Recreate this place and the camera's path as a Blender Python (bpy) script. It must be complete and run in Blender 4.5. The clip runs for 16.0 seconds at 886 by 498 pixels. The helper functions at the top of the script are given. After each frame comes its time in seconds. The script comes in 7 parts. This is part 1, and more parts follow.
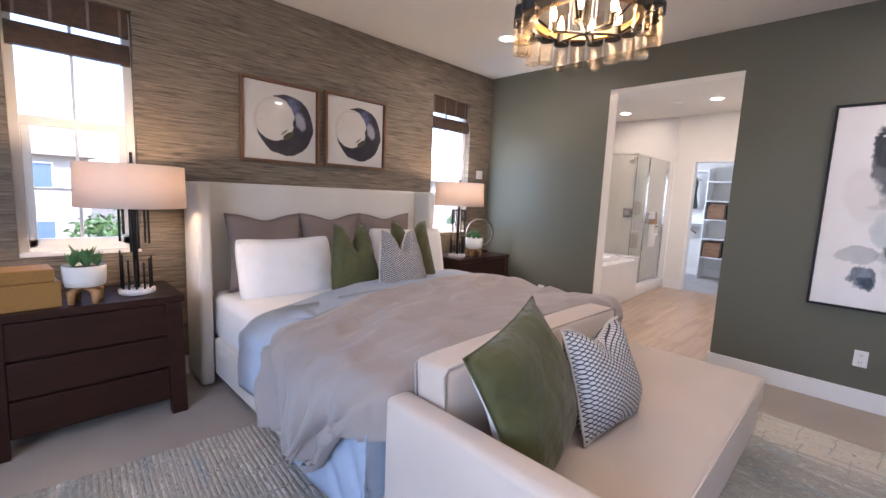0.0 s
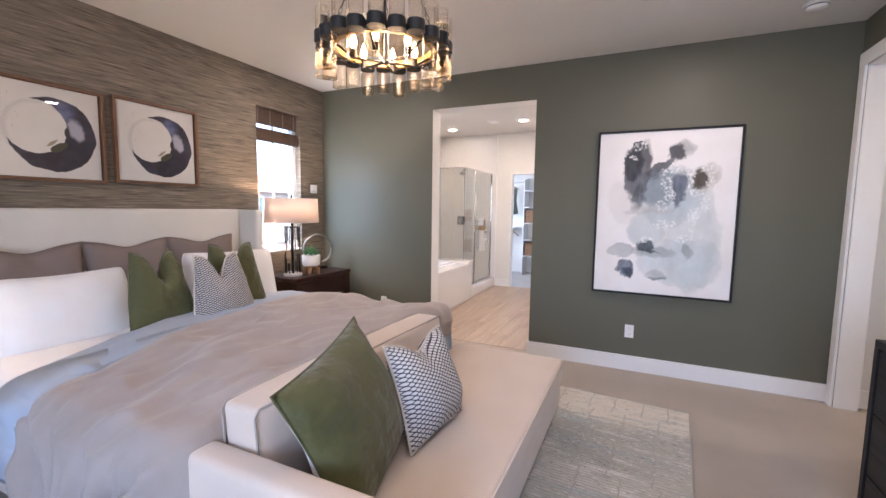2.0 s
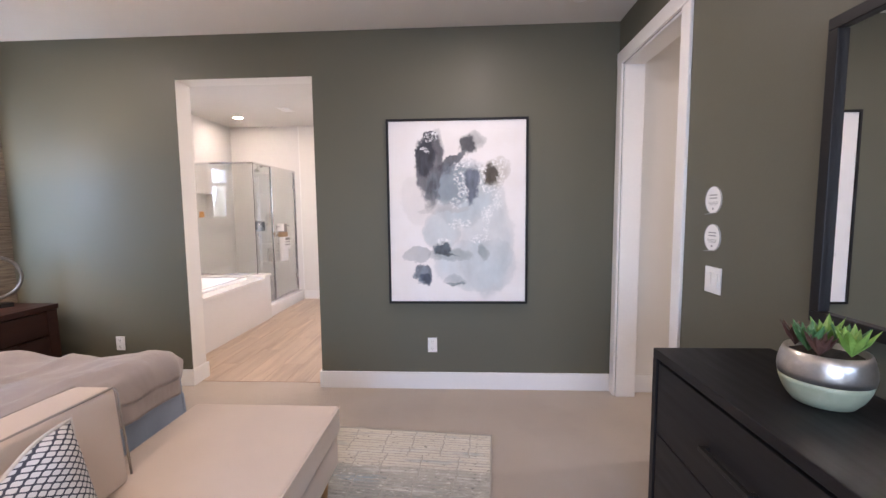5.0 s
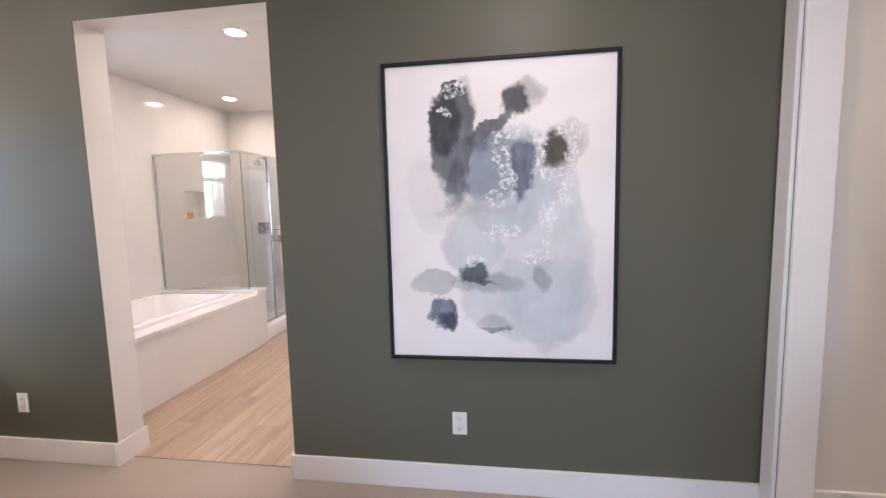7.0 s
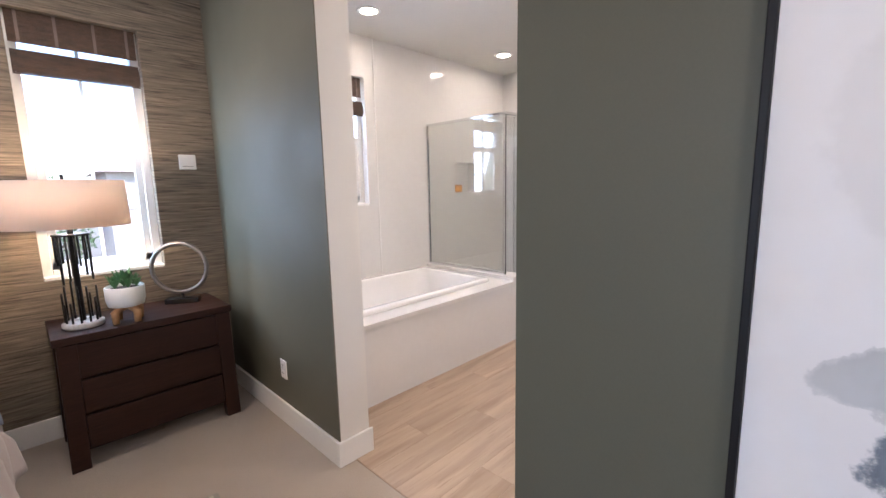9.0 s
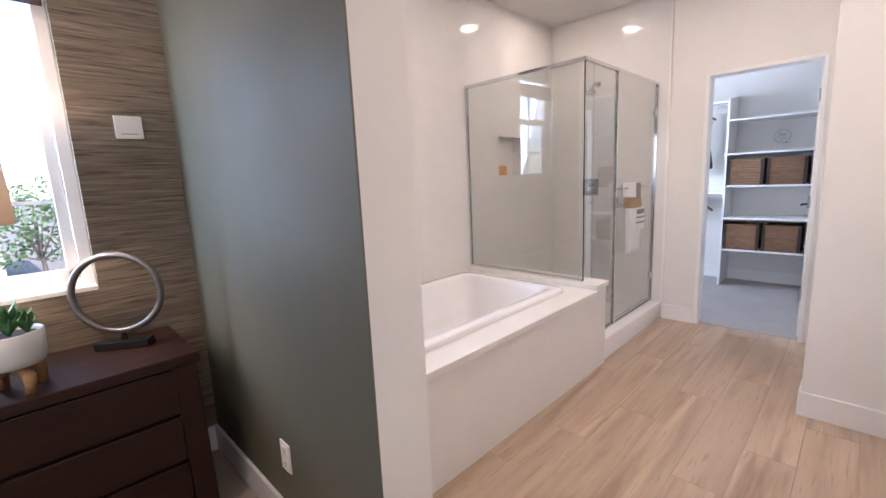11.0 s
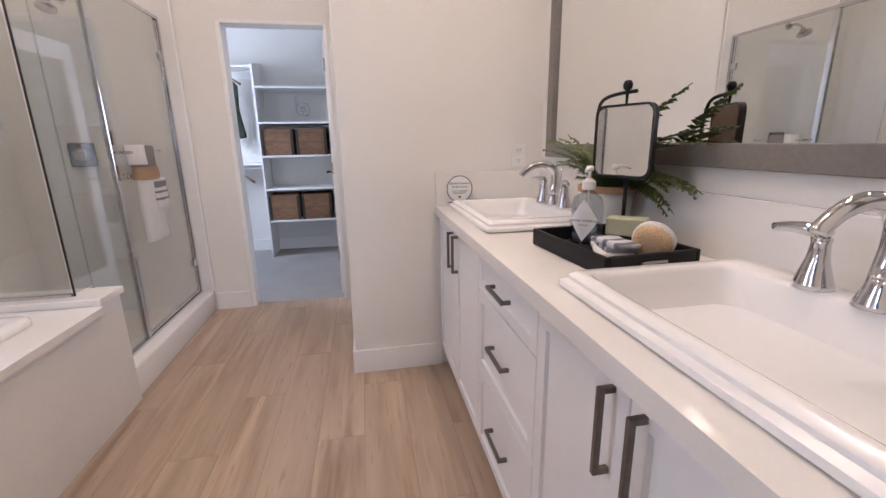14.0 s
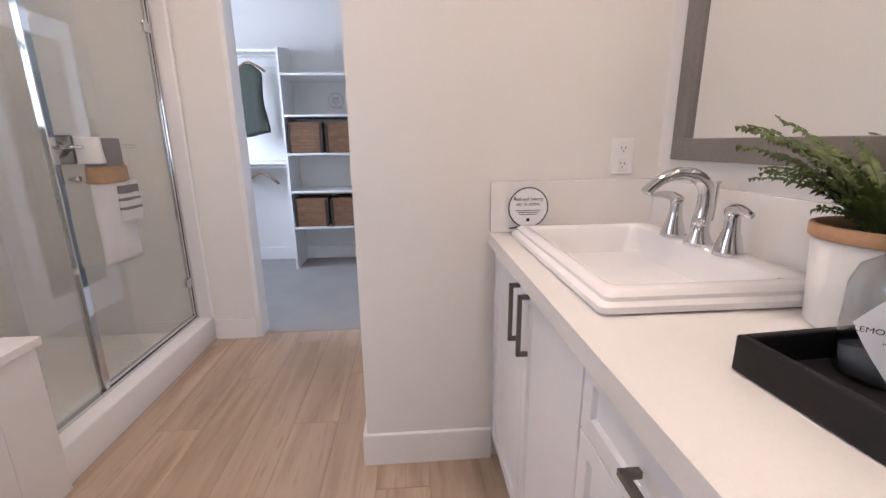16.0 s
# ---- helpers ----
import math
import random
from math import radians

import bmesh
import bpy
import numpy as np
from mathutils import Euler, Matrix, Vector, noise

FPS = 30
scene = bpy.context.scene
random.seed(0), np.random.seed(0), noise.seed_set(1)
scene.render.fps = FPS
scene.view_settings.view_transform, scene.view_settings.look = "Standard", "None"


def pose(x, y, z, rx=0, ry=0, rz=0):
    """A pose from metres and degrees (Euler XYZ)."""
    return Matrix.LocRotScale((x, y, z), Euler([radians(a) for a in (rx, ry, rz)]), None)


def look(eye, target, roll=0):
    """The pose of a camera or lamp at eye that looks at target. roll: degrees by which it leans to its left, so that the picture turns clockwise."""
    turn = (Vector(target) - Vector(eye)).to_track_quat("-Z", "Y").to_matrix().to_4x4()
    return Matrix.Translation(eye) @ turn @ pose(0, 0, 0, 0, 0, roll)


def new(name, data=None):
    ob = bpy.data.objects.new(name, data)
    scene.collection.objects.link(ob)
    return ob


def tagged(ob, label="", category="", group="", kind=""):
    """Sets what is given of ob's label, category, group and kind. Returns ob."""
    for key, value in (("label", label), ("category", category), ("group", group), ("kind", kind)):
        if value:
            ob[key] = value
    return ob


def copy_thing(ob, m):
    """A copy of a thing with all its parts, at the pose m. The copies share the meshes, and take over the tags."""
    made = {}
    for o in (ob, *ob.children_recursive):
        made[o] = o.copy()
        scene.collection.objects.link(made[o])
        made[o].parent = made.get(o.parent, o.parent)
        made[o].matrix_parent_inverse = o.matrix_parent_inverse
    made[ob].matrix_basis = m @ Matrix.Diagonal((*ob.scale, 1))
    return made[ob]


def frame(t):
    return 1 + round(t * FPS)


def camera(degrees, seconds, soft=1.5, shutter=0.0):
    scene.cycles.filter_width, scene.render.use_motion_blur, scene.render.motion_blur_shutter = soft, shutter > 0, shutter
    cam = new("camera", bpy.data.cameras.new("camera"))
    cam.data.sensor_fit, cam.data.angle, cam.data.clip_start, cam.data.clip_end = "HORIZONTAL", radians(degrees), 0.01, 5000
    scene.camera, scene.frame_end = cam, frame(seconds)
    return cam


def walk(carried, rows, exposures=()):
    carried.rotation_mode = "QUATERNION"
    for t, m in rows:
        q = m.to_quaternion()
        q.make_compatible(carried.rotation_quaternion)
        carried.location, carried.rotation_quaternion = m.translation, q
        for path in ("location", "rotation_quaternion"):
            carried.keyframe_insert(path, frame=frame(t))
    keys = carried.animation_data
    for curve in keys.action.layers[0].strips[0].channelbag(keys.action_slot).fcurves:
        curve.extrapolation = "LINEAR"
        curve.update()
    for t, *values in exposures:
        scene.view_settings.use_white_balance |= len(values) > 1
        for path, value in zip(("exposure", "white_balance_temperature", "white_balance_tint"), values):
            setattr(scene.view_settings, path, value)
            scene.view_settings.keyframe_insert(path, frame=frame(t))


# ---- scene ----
cam = camera(93.0, 16.0)
PATH = [
    (0, (0.161, 0.429, 1.353), (1.567, 1.829, 1.099), 2.5),
    (0.5, (0.143, 0.41, 1.388), (1.647, 1.707, 1.15), 1.9),
    (1, (0.154, 0.391, 1.395), (1.748, 1.577, 1.171), 1.5),
    (1.5, (0.185, 0.356, 1.397), (1.881, 1.395, 1.192), 1.2),
    (2, (0.233, 0.309, 1.408), (2.038, 1.148, 1.216), 0.8),
    (2.5, (0.272, 0.248, 1.418), (2.171, 0.85, 1.24), 0.4),
    (3, (0.293, 0.178, 1.437), (2.247, 0.565, 1.254), -0.1),
    (3.5, (0.321, 0.128, 1.438), (2.299, 0.346, 1.246), -0.5),
    (4, (0.464, 0.105, 1.421), (2.451, 0.221, 1.229), -0.6),
    (4.2, (0.552, 0.08, 1.395), (2.541, 0.182, 1.216), -0.5),
    (6.3, (1.797, 0.087, 1.424), (3.782, 0.232, 1.228), -1.4),
    (6.5, (1.901, 0.095, 1.428), (3.884, 0.266, 1.23), -1.4),
    (7, (2.237, 0.119, 1.431), (4.206, 0.4, 1.226), -1.4),
    (7.5, (2.538, 0.124, 1.421), (4.463, 0.619, 1.201), -1.0),
    (8, (2.818, 0.157, 1.433), (4.614, 1.001, 1.184), -0.7),
    (8.5, (3.049, 0.305, 1.417), (4.622, 1.509, 1.147), -0.7),
    (8.7, (3.114, 0.386, 1.422), (4.588, 1.708, 1.139), -0.5),
    (10.8, (3.602, 1.384, 1.344), (4.886, 2.883, 1.023), -2.4),
    (11, (3.66, 1.465, 1.331), (5.051, 2.865, 1.002), -2.6),
    (11.5, (3.79, 1.625, 1.304), (5.444, 2.687, 0.933), -2.7),
    (12, (3.901, 1.757, 1.267), (5.751, 2.402, 0.866), -2.3),
    (12.5, (3.987, 1.831, 1.257), (5.93, 2.047, 0.836), -1.8),
    (13, (4.064, 1.777, 1.246), (6.012, 1.643, 0.813), -1.3),
    (13.5, (4.181, 1.638, 1.235), (6.103, 1.329, 0.776), -1.1),
    (14, (4.3, 1.512, 1.22), (6.208, 1.161, 0.731), -1.0),
    (14.5, (4.408, 1.466, 1.212), (6.311, 1.118, 0.707), -0.9),
    (15, (4.609, 1.464, 1.209), (6.518, 1.146, 0.703), -0.7),
    (15.5, (4.822, 1.454, 1.204), (6.74, 1.197, 0.701), -0.6),
    (16, (5.045, 1.418, 1.202), (6.978, 1.275, 0.712), -0.6),
]
EXPOSURES = [(0.0, 2.70, 5720, 22), (3.0, 3.02, 5700, 21), (6.5, 2.97, 5720, 23), (8.5, 2.83, 5500, 18), (11.0, 2.66, 5600, 22), (11.8, 2.58, 5600, 22), (13.0, 2.27, 5640, 22), (16.0, 2.40, 5650, 22)]
walk(cam, [(t, look(eye, target, roll)) for t, eye, target, roll in PATH], EXPOSURES)

# ---- light ----
world = bpy.data.worlds.new("sky")
scene.world = world
world.use_nodes = True
wn = world.node_tree
sky = wn.nodes.new("ShaderNodeTexSky")
sky.sky_type = "NISHITA"
sky.sun_disc = False
sky.sun_elevation = radians(50)
sky.sun_rotation = radians(200)
wn.links.new(sky.outputs[0], wn.nodes["Background"].inputs[0])
wn.nodes["Background"].inputs[1].default_value = 0.15


def lamp(name, kind, m, energy, color, size=0.1, size_y=0.0):
    data = bpy.data.lights.new(name, kind)
    data.energy, data.color = energy, color
    if kind == "AREA":
        data.size = size
        if size_y:
            data.shape, data.size_y = "RECTANGLE", size_y
        else:
            data.shape = "DISK"
    elif kind == "SUN":
        data.angle = radians(size)
    else:
        data.shadow_soft_size = size
    ob = new(name, data)
    ob.matrix_world = m
    return ob


lamp("sun", "SUN", look((-4, -20, 24), (0, 0, 0)), 2.0, (1.0, 0.95, 0.88), 0.5)
WARM = (1.0, 0.72, 0.45)
SOFT = (1.0, 0.83, 0.65)
LAMP_W, BED_W, BATH_W, CHAND_W = 1.0, 1.6, 1.58, 2.1

# ---- materials ----


def nodes_of(name):
    m = bpy.data.materials.new(name)
    m.use_nodes = True
    nt = m.node_tree
    return m, nt, nt.nodes["Principled BSDF"]


def mixed(nt, fac, a, b):
    n = nt.nodes.new("ShaderNodeMix")
    n.data_type = "RGBA"
    nt.links.new(fac, n.inputs[0])
    for sock, v in ((n.inputs[6], a), (n.inputs[7], b)):
        if hasattr(v, "is_output"):
            nt.links.new(v, sock)
        else:
            sock.default_value = (*v, 1)
    return n.outputs[2]


def noise_of(nt, scale, detail=4.0, stretch=(1, 1, 1), space="Object", rough=0.55):
    tc = nt.nodes.new("ShaderNodeTexCoord")
    mp = nt.nodes.new("ShaderNodeMapping")
    mp.inputs["Scale"].default_value = stretch
    n = nt.nodes.new("ShaderNodeTexNoise")
    n.inputs["Scale"].default_value, n.inputs["Detail"].default_value = scale, detail
    n.inputs["Roughness"].default_value = rough
    nt.links.new(tc.outputs[space], mp.inputs[0])
    nt.links.new(mp.outputs[0], n.inputs[0])
    return n.outputs[0]


def ramp(nt, fac, lo, hi):
    n = nt.nodes.new("ShaderNodeMapRange")
    n.inputs[1].default_value, n.inputs[2].default_value = lo, hi
    nt.links.new(fac, n.inputs[0])
    return n.outputs[0]


def bumped(nt, bsdf, height, strength, distance):
    n = nt.nodes.new("ShaderNodeBump")
    n.inputs["Strength"].default_value, n.inputs["Distance"].default_value = strength, distance
    nt.links.new(height, n.inputs["Height"])
    nt.links.new(n.outputs[0], bsdf.inputs["Normal"])


def surface(name, a, b, rough=0.6, metal=0.0, coarse=3.0, fine=120.0, bump=0.15, depth=0.001, stretch=(1, 1, 1), sheen=0.0, coat=0.0):
    """Two tones mixed by coarse and fine noise, with a fine relief."""
    m, nt, p = nodes_of(name)
    big = ramp(nt, noise_of(nt, coarse, 3, stretch), 0.3, 0.7)
    small = ramp(nt, noise_of(nt, fine, 2, stretch), 0.25, 0.75)
    mid = tuple((u + v) / 2 for u, v in zip(a, b))
    col = mixed(nt, small, mixed(nt, big, a, mid), mixed(nt, big, mid, b))
    nt.links.new(col, p.inputs["Base Color"])
    rr = nt.nodes.new("ShaderNodeMapRange")
    rr.inputs[3].default_value, rr.inputs[4].default_value = max(0.02, rough - 0.06), min(1, rough + 0.06)
    nt.links.new(big, rr.inputs[0])
    nt.links.new(rr.outputs[0], p.inputs["Roughness"])
    p.inputs["Metallic"].default_value = metal
    p.inputs["Sheen Weight"].default_value = sheen
    p.inputs["Coat Weight"].default_value = coat
    if bump:
        bumped(nt, p, small, bump, depth)
    return m


def creased(m, scale, depth, stretch=(1, 1, 1), strength=0.8):
    """Adds soft cloth creases under the fine relief of a material."""
    nt = m.node_tree
    p = nt.nodes["Principled BSDF"]
    n = nt.nodes.new("ShaderNodeBump")
    n.inputs["Strength"].default_value, n.inputs["Distance"].default_value = strength, depth
    h = ramp(nt, noise_of(nt, scale, 3, stretch, rough=0.5), 0.3, 0.7)
    nt.links.new(h, n.inputs["Height"])
    if p.inputs["Normal"].links:
        nt.links.new(n.outputs[0], p.inputs["Normal"].links[0].from_node.inputs["Normal"])
    else:
        nt.links.new(n.outputs[0], p.inputs["Normal"])
    return m


def glow(name, color, strength):
    m, nt, p = nodes_of(name)
    p.inputs["Base Color"].default_value = (*color, 1)
    p.inputs["Emission Color"].default_value = (*color, 1)
    p.inputs["Emission Strength"].default_value = strength
    return m


def glass_of(name, color=(1, 1, 1), rough=0.0, clear=0.9, shine=0.04):
    """Thin clear glass: mostly see-through, with a mirror gloss that grows at a slant."""
    m, nt, p = nodes_of(name)
    nt.nodes.remove(p)
    out = nt.nodes["Material Output"]
    tr = nt.nodes.new("ShaderNodeBsdfTransparent")
    gl = nt.nodes.new("ShaderNodeBsdfGlossy")
    mx = nt.nodes.new("ShaderNodeMixShader")
    fr = nt.nodes.new("ShaderNodeLayerWeight")
    fr.inputs[0].default_value = 0.5
    pw = nt.nodes.new("ShaderNodeMath")
    pw.operation = "POWER"
    pw.inputs[1].default_value = 4.0
    nt.links.new(fr.outputs["Facing"], pw.inputs[0])
    ad = nt.nodes.new("ShaderNodeMath")
    ad.operation = "MULTIPLY_ADD"
    ad.inputs[1].default_value, ad.inputs[2].default_value = 0.8, shine
    nt.links.new(pw.outputs[0], ad.inputs[0])
    tr.inputs[0].default_value = (*[c * clear for c in color], 1)
    gl.inputs["Roughness"].default_value = rough
    nt.links.new(ad.outputs[0], mx.inputs[0])
    nt.links.new(tr.outputs[0], mx.inputs[1])
    nt.links.new(gl.outputs[0], mx.inputs[2])
    nt.links.new(mx.outputs[0], out.inputs[0])
    return m


def wallpaper():
    m, nt, p = nodes_of("grasscloth")
    streak = noise_of(nt, 1.0, 6, (5.0, 5.0, 120.0), rough=0.66)
    patch = noise_of(nt, 1.0, 4, (5.0, 5.0, 40.0))
    wide = noise_of(nt, 1.2, 2)
    c = mixed(nt, ramp(nt, streak, 0.36, 0.62), (0.050, 0.040, 0.028), (0.315, 0.258, 0.192))
    c = mixed(nt, ramp(nt, patch, 0.35, 0.75), c, (0.185, 0.152, 0.113))
    c2 = mixed(nt, ramp(nt, wide, 0.3, 0.7), (0.85, 0.85, 0.85), (1, 1, 1))
    mul = nt.nodes.new("ShaderNodeMix")
    mul.data_type, mul.blend_type = "RGBA", "MULTIPLY"
    mul.inputs[0].default_value = 1
    nt.links.new(c, mul.inputs[6])
    nt.links.new(c2, mul.inputs[7])
    nt.links.new(mul.outputs[2], p.inputs["Base Color"])
    p.inputs["Roughness"].default_value = 0.75
    bumped(nt, p, streak, 0.6, 0.004)
    return m


M_PAPER = wallpaper()
M_GREEN = surface("olive_wall_paint", (0.102, 0.099, 0.070), (0.114, 0.111, 0.079), 0.55, fine=160, bump=0.12, depth=0.0006)
M_WHITE = surface("white_wall_paint", (0.72, 0.70, 0.66), (0.76, 0.74, 0.70), 0.6, fine=160, bump=0.1, depth=0.0006)
M_CEIL = surface("ceiling_paint", (0.66, 0.64, 0.60), (0.70, 0.68, 0.64), 0.8, fine=90, bump=0.2, depth=0.001)
M_TRIM = surface("trim_paint", (0.78, 0.77, 0.75), (0.82, 0.81, 0.79), 0.35, fine=60, bump=0.03)
M_CARPET = surface("carpet", (0.40, 0.335, 0.27), (0.57, 0.49, 0.405), 0.95, coarse=2.0, fine=260, bump=0.9, depth=0.006, sheen=0.2)
M_CARPET_GREY = surface("closet_carpet", (0.33, 0.315, 0.295), (0.45, 0.43, 0.405), 0.95, coarse=3.0, fine=220, bump=0.9, depth=0.006)
M_TILE = surface("gloss_wall_tile", (0.72, 0.705, 0.685), (0.76, 0.745, 0.725), 0.12, coarse=1.5, fine=20, bump=0.0)


def tile_joints(m, w, h):
    nt = m.node_tree
    p = nt.nodes["Principled BSDF"]
    tc = nt.nodes.new("ShaderNodeTexCoord")
    sp = nt.nodes.new("ShaderNodeSeparateXYZ")
    ad = nt.nodes.new("ShaderNodeMath")
    cb = nt.nodes.new("ShaderNodeCombineXYZ")
    br = nt.nodes.new("ShaderNodeTexBrick")
    nt.links.new(tc.outputs["Object"], sp.inputs[0])
    nt.links.new(sp.outputs[0], ad.inputs[0])
    nt.links.new(sp.outputs[1], ad.inputs[1])
    nt.links.new(ad.outputs[0], cb.inputs[0])
    nt.links.new(sp.outputs[2], cb.inputs[1])
    nt.links.new(cb.outputs[0], br.inputs[0])
    br.offset = 0.0
    br.inputs["Scale"].default_value, br.inputs["Brick Width"].default_value, br.inputs["Row Height"].default_value = 1.0, w, h
    br.inputs["Mortar Size"].default_value, br.inputs["Mortar Smooth"].default_value = 0.0016, 0.3
    inv = nt.nodes.new("ShaderNodeMath")
    inv.operation = "SUBTRACT"
    inv.inputs[0].default_value = 1.0
    nt.links.new(br.outputs["Fac"], inv.inputs[1])
    bumped(nt, p, inv.outputs[0], 0.35, 0.0012)


tile_joints(M_TILE, 0.305, 0.102)
M_ACRYLIC = surface("tub_acrylic", (0.80, 0.79, 0.78), (0.83, 0.82, 0.81), 0.15, coarse=2, fine=10, bump=0.0, coat=0.3)
M_QUARTZ = surface("quartz", (0.74, 0.72, 0.69), (0.80, 0.78, 0.75), 0.14, coarse=4, fine=260, bump=0.0)
M_CAB = surface("cabinet_paint", (0.78, 0.78, 0.79), (0.82, 0.82, 0.83), 0.35, fine=40, bump=0.03)
M_DARKWOOD = surface("dark_wood", (0.016, 0.0055, 0.0036), (0.042, 0.016, 0.010), 0.42, coarse=5, fine=40, bump=0.1, stretch=(0.5, 6, 6))
M_BLACKWOOD = surface("black_wood", (0.0055, 0.005, 0.0058), (0.013, 0.012, 0.0135), 0.48, coarse=5, fine=50, bump=0.08, stretch=(0.5, 6, 6))
M_WALNUT = surface("frame_wood", (0.10, 0.048, 0.022), (0.20, 0.10, 0.05), 0.45, coarse=6, fine=50, bump=0.1)
M_OAK = surface("light_wood", (0.30, 0.15, 0.06), (0.45, 0.25, 0.11), 0.5, coarse=8, fine=60, bump=0.1)
M_BLACK = surface("black_metal", (0.012, 0.012, 0.012), (0.03, 0.028, 0.026), 0.4, metal=0.6, fine=80, bump=0.05)
M_CHROME = surface("chrome", (0.62, 0.62, 0.63), (0.68, 0.68, 0.69), 0.09, metal=1.0, fine=60, bump=0.0)
M_NICKEL = surface("brushed_nickel", (0.40, 0.38, 0.35), (0.48, 0.46, 0.43), 0.3, metal=1.0, fine=90, bump=0.03)
M_GREYFRAME = surface("grey_wood_frame", (0.15, 0.135, 0.12), (0.22, 0.20, 0.18), 0.4, coarse=5, fine=70, bump=0.06)
M_PULL = surface("gunmetal_pull", (0.14, 0.125, 0.11), (0.19, 0.17, 0.15), 0.35, metal=0.8, fine=90, bump=0.03)
M_PLASTIC = surface("white_plastic", (0.78, 0.77, 0.75), (0.81, 0.80, 0.78), 0.4, fine=60, bump=0.0)
M_LINEN = surface("cream_upholstery", (0.56, 0.465, 0.39), (0.66, 0.56, 0.475), 0.9, coarse=3, fine=420, bump=0.35, depth=0.0015, sheen=0.3)
M_BEDBASE = surface("bed_upholstery", (0.56, 0.53, 0.48), (0.64, 0.61, 0.56), 0.9, coarse=3, fine=420, bump=0.35, depth=0.0015, sheen=0.3)
M_DUVET = surface("taupe_duvet", (0.30, 0.255, 0.235), (0.37, 0.32, 0.295), 0.85, coarse=3, fine=500, bump=0.3, depth=0.001, sheen=0.25)
creased(M_DUVET, 3.5, 0.03, (1.2, 0.8, 0.7), 0.45)
M_SHEET = surface("blue_grey_sheet", (0.33, 0.39, 0.49), (0.40, 0.465, 0.57), 0.8, coarse=3, fine=500, bump=0.2, depth=0.001)
creased(M_SHEET, 4.5, 0.02, (1.4, 0.8, 0.6), 0.45)
M_WHITECLOTH = surface("white_cotton", (0.76, 0.75, 0.75), (0.82, 0.81, 0.81), 0.85, coarse=4, fine=500, bump=0.2, depth=0.001)
creased(M_WHITECLOTH, 6.0, 0.010, (1, 1, 1), 0.4)
M_TAUPE = surface("taupe_pillow_cloth", (0.15, 0.115, 0.10), (0.21, 0.165, 0.145), 0.85, coarse=4, fine=500, bump=0.3, depth=0.001)
M_OLIVE = surface("olive_cloth", (0.052, 0.054, 0.014), (0.092, 0.092, 0.026), 0.7, coarse=5, fine=400, bump=0.3, depth=0.001, sheen=0.2)
creased(M_OLIVE, 6.0, 0.024, (1, 1, 1), 0.9)
M_MIRROR = surface("mirror_silver", (0.86, 0.87, 0.86), (0.86, 0.87, 0.86), 0.06, metal=1.0, bump=0.0)
M_MIRROR.node_tree.nodes["Principled BSDF"].inputs["Roughness"].default_value = 0.0
for lk in list(M_MIRROR.node_tree.nodes["Principled BSDF"].inputs["Roughness"].links):
    M_MIRROR.node_tree.links.remove(lk)
for dm in (M_DARKWOOD, M_BLACKWOOD):
    dm.node_tree.nodes["Principled BSDF"].inputs["Specular IOR Level"].default_value = 0.28
M_GLASS = glass_of("clear_glass", (0.985, 1.0, 0.985), clear=0.90, shine=0.09)
M_PANE = glass_of("window_glass", clear=0.87)
M_LIGHT = glow("lamp_disc", (1.0, 0.80, 0.55), 14.0)

# ---- building tools ----


def part(name, bm, material, parent=None, label="", smooth=False):
    me = bpy.data.meshes.new(name)
    bm.normal_update()
    bm.to_mesh(me)
    bm.free()
    for mt in material if isinstance(material, (list, tuple)) else (material,):
        me.materials.append(mt)
    if smooth:
        for f in me.polygons:
            f.use_smooth = True
    ob = new(name, me)
    ob.parent = parent
    if label:
        ob["label"] = label
    return ob


def thing(name, x, y, z, label, category, group="", rz=0.0, rx=0.0, ry=0.0):
    ob = new(name)
    ob.empty_display_size = 0.05
    ob.matrix_world = pose(x, y, z, rx, ry, rz)
    return tagged(ob, label, category, group)


def add_box(bm, x0, x1, y0, y1, z0, z1, bevel=0.0, seg=2):
    m = Matrix.Translation(((x0 + x1) / 2, (y0 + y1) / 2, (z0 + z1) / 2)) @ Matrix.Diagonal((abs(x1 - x0), abs(y1 - y0), abs(z1 - z0), 1))
    made = bmesh.ops.create_cube(bm, size=1, matrix=m)
    if bevel:
        edges = list({e for v in made["verts"] for e in v.link_edges})
        bmesh.ops.bevel(bm, geom=edges, offset=bevel, segments=seg, profile=0.5, affect="EDGES")
    return bm


def box(x0, x1, y0, y1, z0, z1, bevel=0.0, seg=2):
    return add_box(bmesh.new(), x0, x1, y0, y1, z0, z1, bevel, seg)


def add_lathe(bm, profile, seg=32, cx=0.0, cy=0.0, close=False):
    rings = []
    for r, z in profile:
        rings.append([bm.verts.new((cx + r * math.cos(2 * math.pi * i / seg), cy + r * math.sin(2 * math.pi * i / seg), z)) for i in range(seg)])
    pairs = list(zip(rings, rings[1:])) + ([(rings[-1], rings[0])] if close else [])
    for a, b in pairs:
        for i in range(seg):
            bm.faces.new((a[i], a[(i + 1) % seg], b[(i + 1) % seg], b[i]))
    if not close:
        bm.faces.new(list(reversed(rings[0])))
        bm.faces.new(rings[-1])
    return bm


def lathe(profile, seg=32, cx=0.0, cy=0.0, close=False):
    return add_lathe(bmesh.new(), profile, seg, cx, cy, close)


